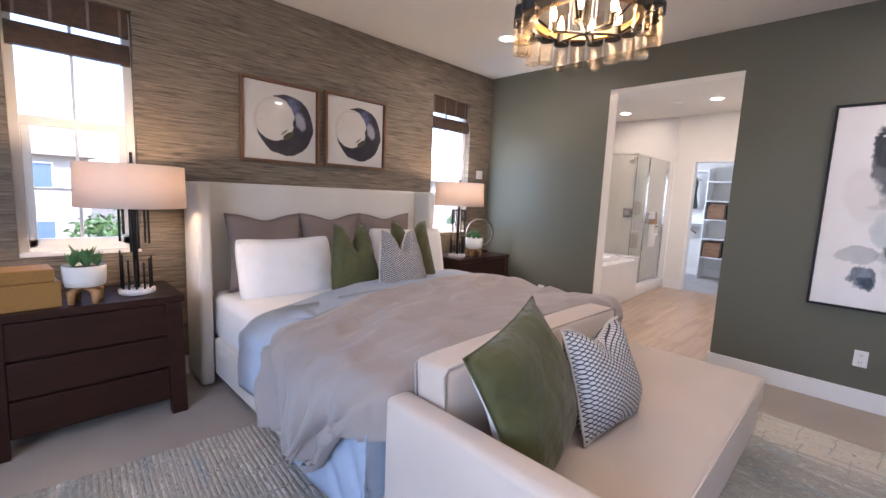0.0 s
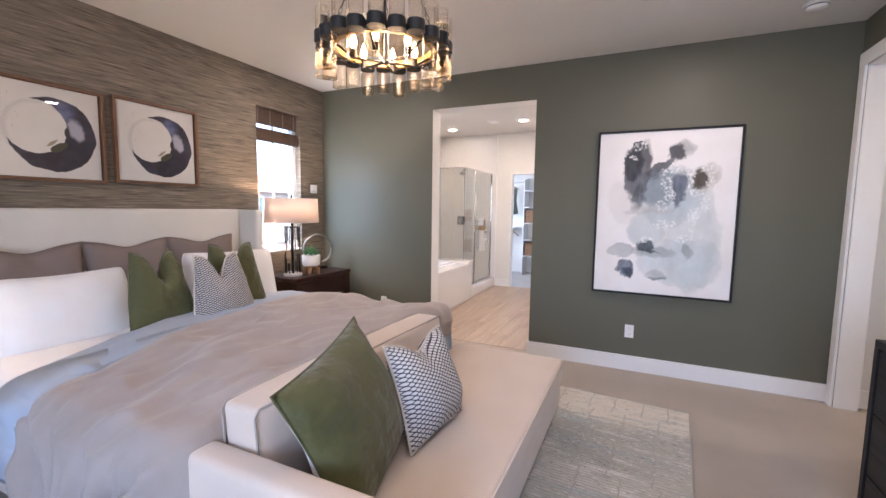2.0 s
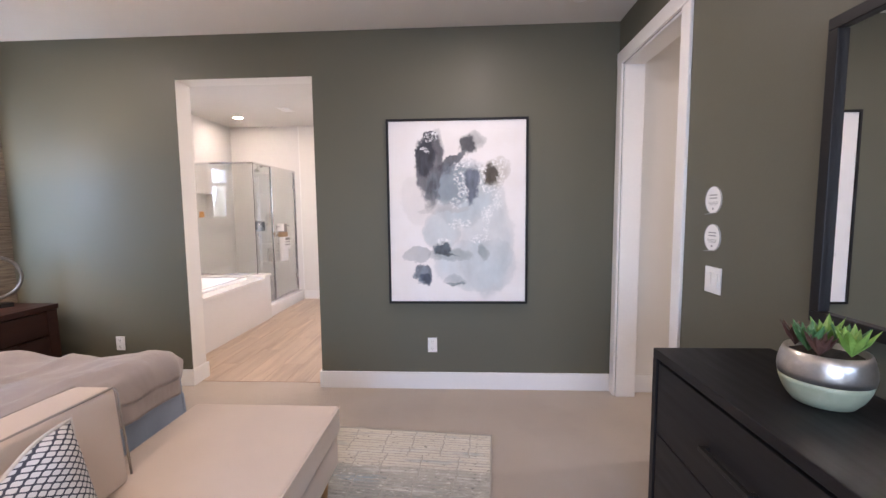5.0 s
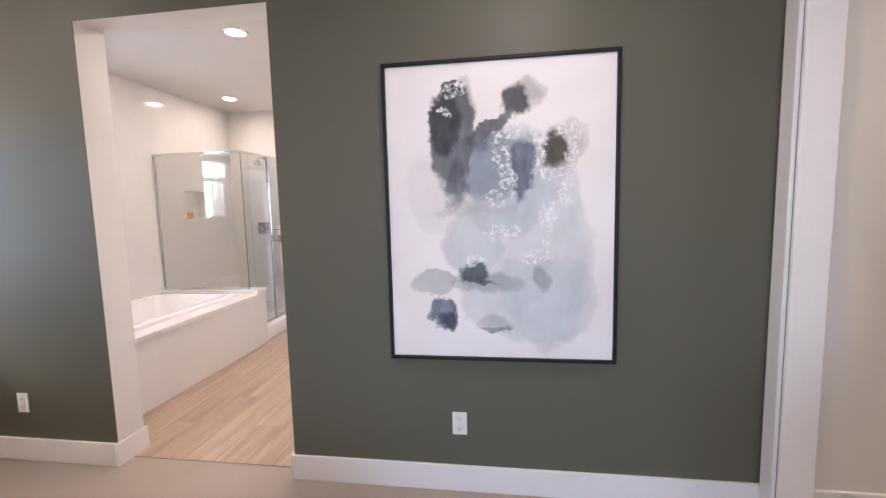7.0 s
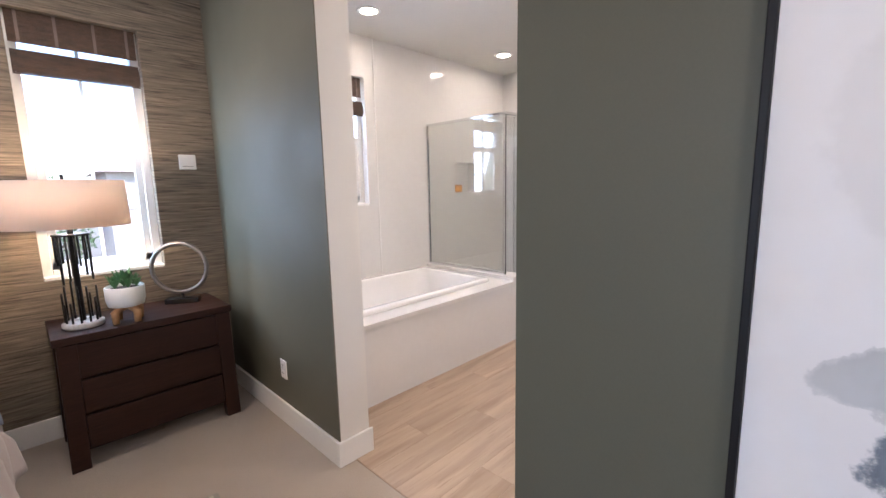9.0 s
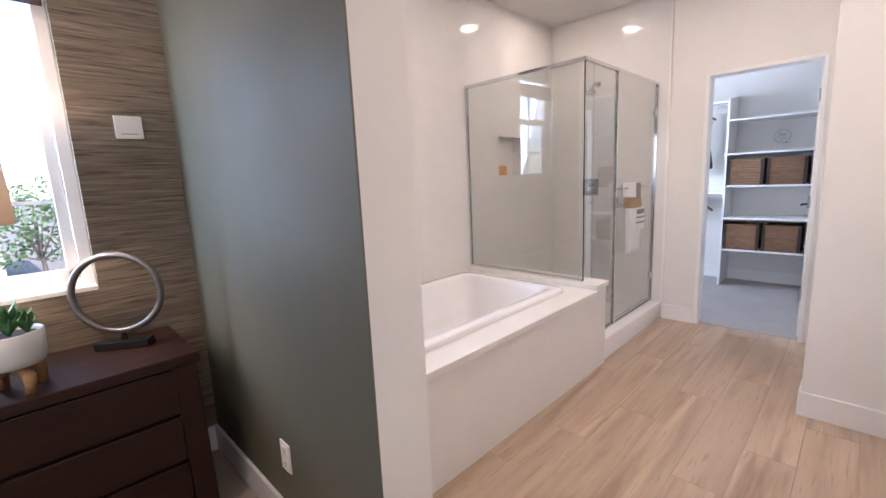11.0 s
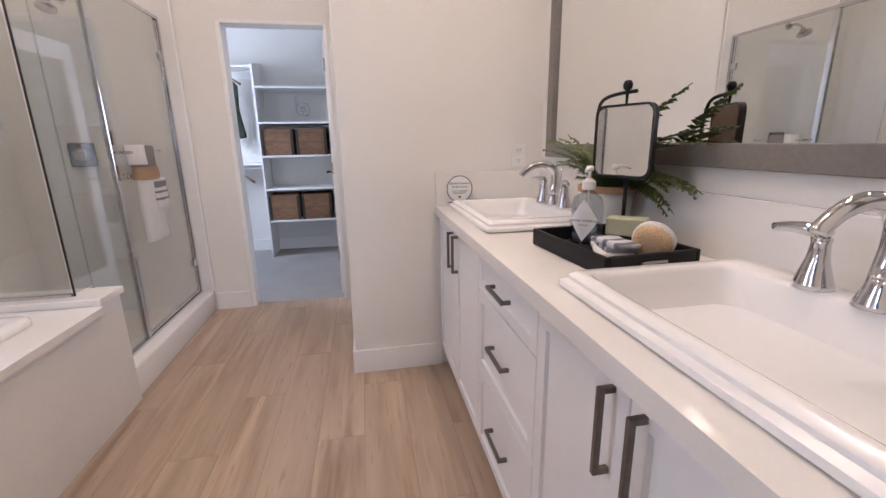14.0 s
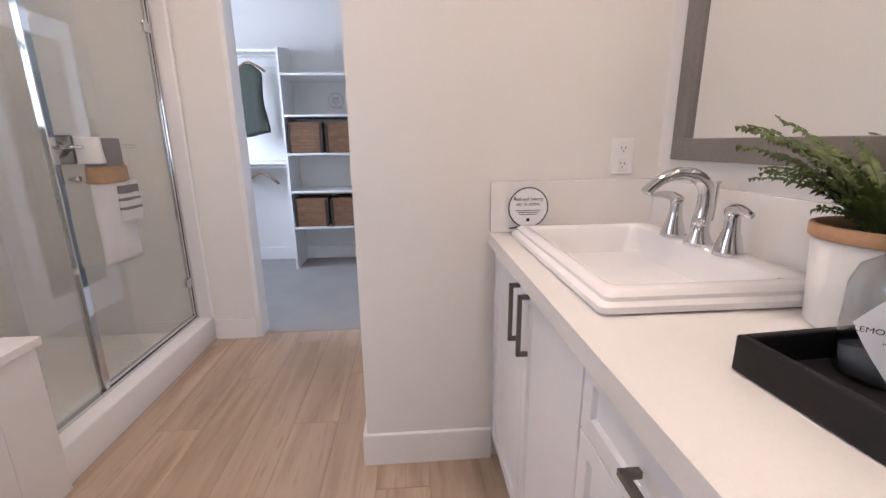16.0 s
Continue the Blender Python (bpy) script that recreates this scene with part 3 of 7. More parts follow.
def edge_loop(w, h, chop, r, n=20, pinch=0.0, plump=False):
    pts = []
    for a, b in (((-1, -1), (1, -1)), ((1, -1), (1, 1)), ((1, 1), (-1, 1)), ((-1, 1), (-1, -1))):
        for k in range(n):
            u, v = a[0] + (b[0] - a[0]) * k / n, a[1] + (b[1] - a[1]) * k / n
            x, z = u * w / 2 * (1 - 0.075 * (1 - v * v) * abs(u) ** 3), v * h / 2 * (1 - 0.075 * (1 - u * u) * abs(v) ** 3)
            if plump:
                x, z = u * w / 2 * (1 - 0.05 * (u * v) ** 6), v * h / 2 * (1 - 0.06 * (u * v) ** 6) - 0.022 * (1 - u * u) * max(0.0, v)
            if chop:
                fx, dz, thin = ear(u, v, chop, pinch)
                x, z = x * fx, z - dz
            pts.append((x, 0, z))
    return tube(pts, r, 6, closed=True)


def pillow(x, y, z, w, h, t, material, label, rz=0.0, lean=0.0, roll=0.0, chop=0.0, seed=1, trim=None, name="pillow", group="", pinch=0.0, back=None, plump=False):
    o = new(name)
    o.matrix_world = pose(x, y, z, 0, 0, rz) @ pose(0, 0, 0, -lean, 0, 0) @ pose(0, 0, 0, 0, roll, 0)
    tagged(o, label, "pillow", group)
    part("cover", pillow_mesh(w, h, t, chop, seed=seed, pinch=pinch, plump=plump), [material, back or material], o, smooth=True)
    part("seam", edge_loop(w, h, chop, 0.006 if trim is M_FRINGE else 0.004, pinch=pinch, plump=plump), trim or material, o, smooth=True)
    return o


def lattice_cloth(name, light, dark, sx, sz, lo=0.30, hi=0.46):
    m, nt, p = nodes_of(name)
    tc = nt.nodes.new("ShaderNodeTexCoord")
    sep = nt.nodes.new("ShaderNodeSeparateXYZ")
    nt.links.new(tc.outputs["Object"], sep.inputs[0])

    def math_node(op, a, b=None, c=None):
        n = nt.nodes.new("ShaderNodeMath")
        n.operation = op
        for k, v in enumerate((a, b, c)):
            if v is None:
                continue
            if hasattr(v, "is_output"):
                nt.links.new(v, n.inputs[k])
            else:
                n.inputs[k].default_value = v
        return n.outputs[0]

    x, z = math_node("MULTIPLY", sep.outputs[0], math.pi / sx), math_node("MULTIPLY", sep.outputs[2], math.pi / sz)
    wave = math_node("MULTIPLY", math_node("SINE", x), 0.70)
    lines = []
    for sgn in (1.0, -1.0):
        ph = math_node("MULTIPLY_ADD", wave, sgn, z)
        ph = math_node("ADD", ph, 0.0 if sgn > 0 else math.pi / 2)
        lines.append(math_node("ABSOLUTE", math_node("SINE", ph)))
    near = math_node("MINIMUM", lines[0], lines[1])
    fac = nt.nodes.new("ShaderNodeMapRange")
    fac.inputs[1].default_value, fac.inputs[2].default_value = lo, hi
    nt.links.new(near, fac.inputs[0])
    weave = noise_of(nt, 300, 2)
    d2 = mixed(nt, weave, dark, tuple(c * 1.8 for c in dark))
    l2 = mixed(nt, weave, tuple(c * 0.85 for c in light), light)
    nt.links.new(mixed(nt, fac.outputs[0], d2, l2), p.inputs["Base Color"])
    p.inputs["Roughness"].default_value = 0.9
    bumped(nt, p, weave, 0.3, 0.001)
    return m


M_LATTICE = lattice_cloth("lattice_cloth", (0.66, 0.65, 0.64), (0.030, 0.032, 0.045), 0.016, 0.018)
M_FINELATTICE = lattice_cloth("fine_lattice_cloth", (0.60, 0.57, 0.54), (0.050, 0.047, 0.052), 0.0125, 0.0145, 0.42, 0.60)
M_FRINGE = surface("fringe", (0.55, 0.50, 0.44), (0.68, 0.63, 0.57), 0.9, fine=300, bump=0.4)

# ---- bed ----
bed = thing("bed", 1.975, 2.6, 0, "cream upholstered wingback bed frame with a tall headboard", "bed")
part("headboard", box(-0.955, 0.955, 1.0, 1.13, 0.06, 1.375, 0.03, 4), M_BEDBASE, bed, smooth=True)
for sx in (-1, 1):
    a, b = sorted((sx * 0.955, sx * 1.035))
    part("wing", box(a, b, 0.80, 1.13, 0.02, 1.372, 0.022, 4), M_BEDBASE, bed, smooth=True)
    a, b = sorted((sx * 0.895, sx * 0.955))
    part("side_rail", box(a, b, -1.0, 0.81, 0.09, 0.34, 0.015, 3), M_BEDBASE, bed, smooth=True)
    part("leg", box(sx * 0.93 - 0.03, sx * 0.93 + 0.03, -0.98, -0.92, 0, 0.09), M_BLACKWOOD, bed)
part("foot_rail", box(-0.955, 0.955, -1.06, -1.0, 0.09, 0.34, 0.015, 3), M_BEDBASE, bed, smooth=True)
part("slat_deck", box(-0.89, 0.89, -0.99, 0.98, 0.26, 0.30), M_OAK, bed)
mat_ = thing("mattress", 1.975, 2.6, 0.302, "white sheeted mattress on the bed frame", "mattress")
part("mattress_body", box(-0.93, 0.93, -0.99, 0.99, 0, 0.325, 0.07, 5), M_WHITECLOTH, mat_, smooth=True)


def duvet_sheet(x0, x1, y0, y1, top, hem_l, hem_r, hem_f, seed, crown=0.05, ruck=1.0, nu=120, nv=90, flare=0.085, sway=0.045, skew=0.0, retreat=0.0, roll=0.0, kept=0.0):
    """A quilt over the bed: a top with rounded edges, falling on both sides and at the foot in pleats.
    skew turns the head edge; retreat draws the hem of the sides back from the foot; roll rounds the head edge down."""
    bm, grid = bmesh.new(), []
    drop_l, drop_r, drop_f = top - hem_l, top - hem_r, top - hem_f
    width, length = x1 - x0, y1 - y0
    r = 0.09

    def bend(q):
        """out past an edge: (sideways, down)"""
        if q <= 0:
            return q, 0.0
        arc = r * math.pi / 2
        if q < arc:
            return r * math.sin(q / r), r * (1 - math.cos(q / r))
        return r, r + (q - arc)

    for j in range(nv + 1):
        row = []
        v = j / nv * (length + drop_f)
        for i in range(nu + 1):
            s = i / nu * (width + drop_l + drop_r) - drop_l
            side = -1 if s < width / 2 else 1
            q = -s if side < 0 else s - width
            out, down = bend(q)
            x = x0 - out if side < 0 else x1 + out
            fo, fd = bend(v - length)
            turn = max(-0.62, min(0.5, (s - width / 2) / width))
            y = y0 - fo if v > length else y1 - v + skew * (turn - 0.5 * turn * turn) * max(kept, 1 - v / length)
            down_all = max(down, fd) if (down and fd) else down + fd
            cu = max(0.0, 1 - ((s - width / 2) / (width / 2)) ** 2)
            z = top - down_all + crown * cu ** 0.7 * (1 if v < length else 0.6)
            z -= roll * max(0.0, 1 - v / 0.12) ** 2
            n1 = noise.noise(Vector((s * 1.6 + seed, v * 2.6, seed))) * 0.045
            n2 = noise.noise(Vector((s * 1.3 + v * 5.0 + seed, v * 1.6 - s * 2.6, 4.0))) * 0.052
            n3 = noise.noise(Vector((s * 4.0 + v * 9, v * 9 - s * 6, seed + 2.0))) * 0.016
            ridge = 1 - abs(noise.noise(Vector((s * 1.1 + v * 3.4 + seed, v * 2.2 - s * 1.5, 9.0)))) * 2.2
            d = (n1 + n2 + n3 + 0.034 * max(0.0, ridge) ** 3) * ruck * (0.35 + 0.65 * min(1.0, v / 0.28))
            hang = max(0.0, min(1.0, (q + 0.10) / 0.45))
            # pleats lean towards the foot as they fall
            lean_v = v - 0.75 * max(0.0, q)
            ph = lean_v * 11 + 3.2 * noise.noise(Vector((lean_v * 2.3, seed, 0)))
            pleat = (abs(math.sin(ph)) ** 0.8 - 0.55) * 1.3 + 0.45 * noise.noise(Vector((lean_v * 17, q * 2, seed + 6)))
            if down > 0:
                y += retreat * min(1.0, v / length) ** 2 * min(1.0, max(0.0, q) / drop_l) ** 1.1
                z += 0.030 * noise.noise(Vector((v * 5, seed, 3))) * hang
            if down > r * 0.5:
                x += side * (flare * hang + (pleat * sway + d * 0.6) * hang + 0.012)
            elif fd > r:
                y -= d * 0.4
            else:
                z += d * (1 - 0.4 * hang) + pleat * sway * 0.5 * hang
            row.append(bm.verts.new((x, y, z)))
        grid.append(row)
    for j in range(nv):
        for i in range(nu):
            bm.faces.new((grid[j][i], grid[j + 1][i], grid[j + 1][i + 1], grid[j][i + 1]))
    bmesh.ops.recalc_face_normals(bm, faces=bm.faces)
    if sum(f.normal.z for f in bm.faces) < 0:
        bmesh.ops.reverse_faces(bm, faces=bm.faces)
    return bm


def clothed(name, bm, mats, parent, thick):
    ob = part(name, bm, mats, parent, smooth=True)
    so = ob.modifiers.new("thickness", "SOLIDIFY")
    so.thickness, so.offset, so.material_offset = thick, -1.0, len(mats) - 1
    so.material_offset_rim = 0
    return ob


sheet = thing("top_sheet", 1.975, 2.6, 0.62, "pale blue grey sheet hanging under the quilt", "bed sheet")
clothed("cloth", duvet_sheet(-0.92, 0.92, -0.98, -0.52, 0.026, -0.50, -0.38, -0.40, 3.3, crown=0.008, ruck=0.15, flare=0.015, sway=0.012), [M_SHEET], sheet, 0.008)
duvet = thing("duvet", 1.975, 2.6, 0.62, "rumpled taupe quilt with a blue grey underside", "duvet")
clothed("quilt", duvet_sheet(-0.96, 0.96, -1.03, 0.03, 0.076, -0.37, -0.30, -0.16, 11.0, crown=0.05, ruck=0.75, skew=0.42, flare=0.03, sway=0.055, retreat=0.34, roll=0.030), [M_DUVET], duvet, 0.026)
# the turned-back head end of the quilt, underside up
fold_bm = duvet_sheet(-0.945, 0.945, -0.03, 0.36, 0.060, -0.32, -0.22, 0.056, 11.0, crown=0.05, ruck=0.35, nv=30, skew=0.42, flare=0.025, sway=0.014, roll=0.03, kept=1.0)
clothed("turned_back_end", fold_bm, [M_SHEET], duvet, 0.022)

for k, (px, w) in enumerate(((1.40, 0.55), (1.93, 0.54), (2.47, 0.56))):
    pillow(px, 3.46, 0.90, w, 0.54, 0.17, M_TAUPE, "plump taupe linen pillow against the headboard", lean=8, chop=0.035, seed=k + 2, group="taupe pillows")
pillow(1.47, 3.27, 0.80, 0.68, 0.44, 0.20, M_WHITECLOTH, "large white cotton pillow on the bed", lean=16, seed=7, group="white pillows", plump=True)
pillow(2.53, 3.22, 0.825, 0.68, 0.48, 0.20, M_WHITECLOTH, "large white cotton pillow on the bed", lean=16, seed=8, rz=-16, group="white pillows", plump=True)
pillow(1.82, 2.97, 0.865, 0.44, 0.53, 0.19, M_OLIVE, "olive green throw pillow with a dented top", lean=14, chop=0.17, seed=9, rz=4, group="olive pillows", pinch=0.40)
pillow(2.36, 2.99, 0.87, 0.44, 0.54, 0.19, M_OLIVE, "olive green throw pillow with a dented top", lean=14, chop=0.17, seed=10, rz=-20, group="olive pillows", pinch=0.36)
pillow(2.115, 2.80, 0.86, 0.43, 0.47, 0.17, M_FINELATTICE, "black and white lattice throw pillow with fringed edges", lean=16, chop=0.15, seed=12, rz=-6, trim=M_FRINGE, group="lattice pillows", pinch=0.34)

# ---- bench ----
bench = thing("chaise_bench", 2.1, 1.13, 0, "cream upholstered chaise bench with one arm and a back cushion", "bench")
part("seat", box(-1.005, 0.91, -0.42, 0.332, 0.30, 0.435, 0.022, 4), M_LINEN, bench, smooth=True)
part("base", box(-1.005, 0.90, -0.405, 0.332, 0.13, 0.298, 0.012, 3), M_LINEN, bench, smooth=True)
part("arm", box(-1.115, -1.01, -0.42, 0.37, 0.13, 0.675, 0.028, 4), M_LINEN, bench, smooth=True)
part("back_rest", box(-1.008, 0.28, 0.335, 0.375, 0.13, 0.56, 0.018, 3), M_LINEN, bench, smooth=True)
bc = bmesh.new()
add_box(bc, -1.005, 0.29, 0.165, 0.315, 0.437, 0.792, 0.022, 5)
bmesh.ops.subdivide_edges(bc, edges=[e for e in bc.edges if e.calc_length() > 0.2], cuts=12, use_grid_fill=True)
for v in bc.verts:
    u = (v.co.x + 0.36) / 0.65
    v.co.y += 0.08 * (v.co.z - 0.437) - (0.016 * (1 - u * u) if v.co.y < 0.2 else 0)
    v.co.z += 0.010 * (1 - u ** 4) * (v.co.z > 0.7) + 0.003 * noise.noise(v.co * 9)
back_c = part("back_cushion", bc, M_LINEN, bench, smooth=True)
M_WELT = surface("grey_welt", (0.30, 0.27, 0.24), (0.38, 0.34, 0.30), 0.85, fine=300, bump=0.2)
for yy in (0.193, 0.338):
    part("piping", tube([(-1.008, yy - 0.028, 0.46), (-1.008, yy, 0.77), (-0.99, yy, 0.792), (-0.36, yy, 0.802), (0.275, yy, 0.792), (0.293, yy, 0.77), (0.293, yy - 0.028, 0.46)], 0.0042, 6), M_WELT, back_c, smooth=True)
part("bolster", tube([(-0.942, -0.40, 0.50), (-0.942, -0.38, 0.50), (-0.942, -0.1, 0.503), (-0.942, 0.13, 0.50), (-0.942, 0.15, 0.50)], 0.062, 18, radii=[0.052, 0.064, 0.065, 0.064, 0.052]), M_LINEN, bench, smooth=True)
part("seat_welt", tube([(-1.0, -0.418, 0.425), (0.905, -0.418, 0.425), (0.908, 0.32, 0.425)], 0.004, 6), M_LINEN, bench, smooth=True)
for lx in (-0.98, 0.80):
    for ly in (-0.36, 0.28):
        part("leg", lathe([(0.014, 0.0), (0.024, 0.13)], 14, lx, ly), M_OAK, bench, "tapered light wood leg", smooth=True)
pillow(1.39, 1.185, 0.685, 0.58, 0.52, 0.19, M_OLIVE, "olive velvet throw pillow propped on the bench", lean=24, roll=-9, rz=10, seed=21, group="bench pillows", back=M_WHITECLOTH)
pillow(1.835, 1.125, 0.640, 0.46, 0.43, 0.20, M_LATTICE, "black and white lattice pillow with frayed edges on the bench", lean=20, roll=3, rz=-2, chop=0.06, seed=22, trim=M_FRINGE, group="bench pillows")

# ---- rug ----


def rug_material():
    m, nt, p = nodes_of("woven_rug")
    tc = nt.nodes.new("ShaderNodeTexCoord")
    sp = nt.nodes.new("ShaderNodeSeparateXYZ")
    nt.links.new(tc.outputs["Object"], sp.inputs[0])
    field = ramp(nt, noise_of(nt, 1.0, 4, (1.5, 0.7, 1), rough=0.6), 0.35, 0.65)
    base = mixed(nt, field, (0.27, 0.275, 0.25), (0.47, 0.435, 0.375))
    # the cream end of the rug, past a wavering line
    wob = noise_of(nt, 1.0, 2, (1, 4, 1))
    n = nt.nodes.new("ShaderNodeMath")
    n.operation = "MULTIPLY_ADD"
    n.inputs[1].default_value = 0.12
    nt.links.new(wob, n.inputs[0])
    nt.links.new(sp.outputs[0], n.inputs[2])
    base = mixed(nt, ramp(nt, n.outputs[0], 1.68, 1.70), base, (0.56, 0.515, 0.43))
    # blue streaks along the ribs
    streak = ramp(nt, noise_of(nt, 1.0, 4, (7.0, 1.3, 1), rough=0.65), 0.56, 0.70)
    near = nt.nodes.new("ShaderNodeMath")
    near.operation = "MULTIPLY"
    near.inputs[1].default_value = 0.9
    nt.links.new(streak, near.inputs[0])
    c = mixed(nt, near.outputs[0], base, (0.27, 0.33, 0.36))
    pale = ramp(nt, noise_of(nt, 1.0, 3, (11.0, 2.6, 1)), 0.56, 0.72)
    c = mixed(nt, pale, c, (0.62, 0.60, 0.55))
    speck = noise_of(nt, 75, 4, (1.0, 0.4, 1))
    c = mixed(nt, ramp(nt, speck, 0.60, 0.72), c, (0.17, 0.17, 0.155))
    c = mixed(nt, ramp(nt, speck, 0.44, 0.30), c, (0.58, 0.56, 0.50))
    nt.links.new(c, p.inputs["Base Color"])
    p.inputs["Roughness"].default_value = 0.95
    bumped(nt, p, speck, 1.0, 0.010)
    return m


M_RUG = rug_material()
M_RUGBACK = surface("rug_ground", (0.33, 0.31, 0.27), (0.42, 0.395, 0.345), 0.95, coarse=4, fine=160, bump=0.6, depth=0.004)
rug = thing("area_rug", 1.5, 1.29, 0, "hand-knotted cream and grey blue ribbed area rug", "rug")
RX0, RX1, RY0, RY1 = -2.15, 2.02, -1.372, 1.27
part("rug_field", box(RX0, RX1, RY0, RY1, 0.001, 0.014, 0.005), M_RUGBACK, rug)
ribs = bmesh.new()
rr = random.Random(5)
x, band = RX0 + 0.012, 0
while x < RX1 - 0.02:
    wv = rr.uniform(0.021, 0.028)
    if band <= 0:
        # ribs of one band share the breaks across them
        band, breaks, yb = rr.randint(7, 16), [], RY0 + rr.uniform(0.06, 0.2)
        while yb < RY1 - 0.05:
            breaks.append(yb)
            yb += rr.uniform(0.15, 0.22)
    band -= 1
    ends = [RY0 + 0.006] + [q + rr.uniform(-0.006, 0.006) for q in breaks] + [RY1 - 0.006]
    for ya, yb in zip(ends, ends[1:]):
        if yb - ya < 0.03:
            continue
        hgt, jig = rr.uniform(0.0155, 0.0175), rr.uniform(-0.002, 0.002)
        y0_, y1_, w9 = ya + 0.002, yb - 0.002, wv * 0.94
        vs = [ribs.verts.new(p) for p in ((x + jig, y0_, 0.0135), (x + w9 + jig, y0_, 0.0135), (x + w9 + jig, y1_, 0.0135), (x + jig, y1_, 0.0135),
                                           (x + w9 * 0.3 + jig, y0_ + 0.008, hgt), (x + w9 * 0.7 + jig, y0_ + 0.008, hgt), (x + w9 * 0.7 + jig, y1_ - 0.008, hgt), (x + w9 * 0.3 + jig, y1_ - 0.008, hgt))]
        for f in ((0, 1, 5, 4), (1, 2, 6, 5), (2, 3, 7, 6), (3, 0, 4, 7), (4, 5, 6, 7)):
            ribs.faces.new([vs[k] for k in f])
    x += wv
tagged(part("woven_ribs", ribs, M_RUG, rug), kind="stuff")
# laid a little askew, turned about its corner by the doorway
rug.matrix_world = pose(3.515, -0.083, 0, 0, 0, -4.2) @ pose(-RX1, -RY0, 0)

# ---- nightstands and what stands on them ----


def nightstand(x0, x1, y0, y1):
    w, d, h = x1 - x0, y1 - y0, 0.715
    o = thing("nightstand", (x0 + x1) / 2, (y0 + y1) / 2, 0, "dark espresso wood nightstand with three drawers and thick legs", "nightstand", "nightstands")
    part("top", box(-w / 2, w / 2, -d / 2, d / 2, h - 0.04, h, 0.004), M_DARKWOOD, o)
    for sx in (-1, 1):
        for sy in (-1, 1):
            bm = box(-0.04, 0.04, -0.03, 0.03, 0, h - 0.041, 0.004)
            for v in bm.verts:
                v.co.x += sx * (w / 2 - 0.043) + sx * 0.014 * (1 - v.co.z / h) - sx * 0.012
                v.co.y += sy * (d / 2 - 0.032)
            part("leg", bm, M_DARKWOOD, o)
    part("body", box(-w / 2 + 0.05, w / 2 - 0.05, -d / 2 + 0.03, d / 2 - 0.008, 0.09, h - 0.042), M_DARKWOOD, o)
    for k in range(3):
        z0 = 0.105 + 0.192 * k
        part("drawer", box(-w / 2 + 0.087, w / 2 - 0.087, -d / 2 + 0.008, -d / 2 + 0.029, z0, z0 + 0.178, 0.004), M_DARKWOOD, o)
    return o


nightstand(-0.03, 0.80, 3.17, 3.66)
nightstand(3.24, 4.07, 3.245, 3.715)

M_SHADE, _nt, _p = nodes_of("linen_lampshade")
_w = noise_of(_nt, 260, 3, (1, 1, 3))
_nt.links.new(mixed(_nt, _w, (0.68, 0.58, 0.52), (0.80, 0.71, 0.65)), _p.inputs["Base Color"])
_p.inputs["Roughness"].default_value = 0.9
_p.inputs["Transmission Weight"].default_value = 0.0
_tl = _nt.nodes.new("ShaderNodeBsdfTranslucent")
_tl.inputs[0].default_value = (0.80, 0.70, 0.62, 1)
_mx = _nt.nodes.new("ShaderNodeMixShader")
_mx.inputs[0].default_value = 0.25
_nt.links.new(_p.outputs[0], _mx.inputs[1])
_nt.links.new(_tl.outputs[0], _mx.inputs[2])
_nt.links.new(_mx.outputs[0], _nt.nodes["Material Output"].inputs[0])
M_MARBLE = surface("white_marble", (0.55, 0.54, 0.53), (0.78, 0.77, 0.76), 0.25, coarse=14, fine=60, bump=0.0)
M_BULB = glow("bulb", (1.0, 0.70, 0.38), 40.0)


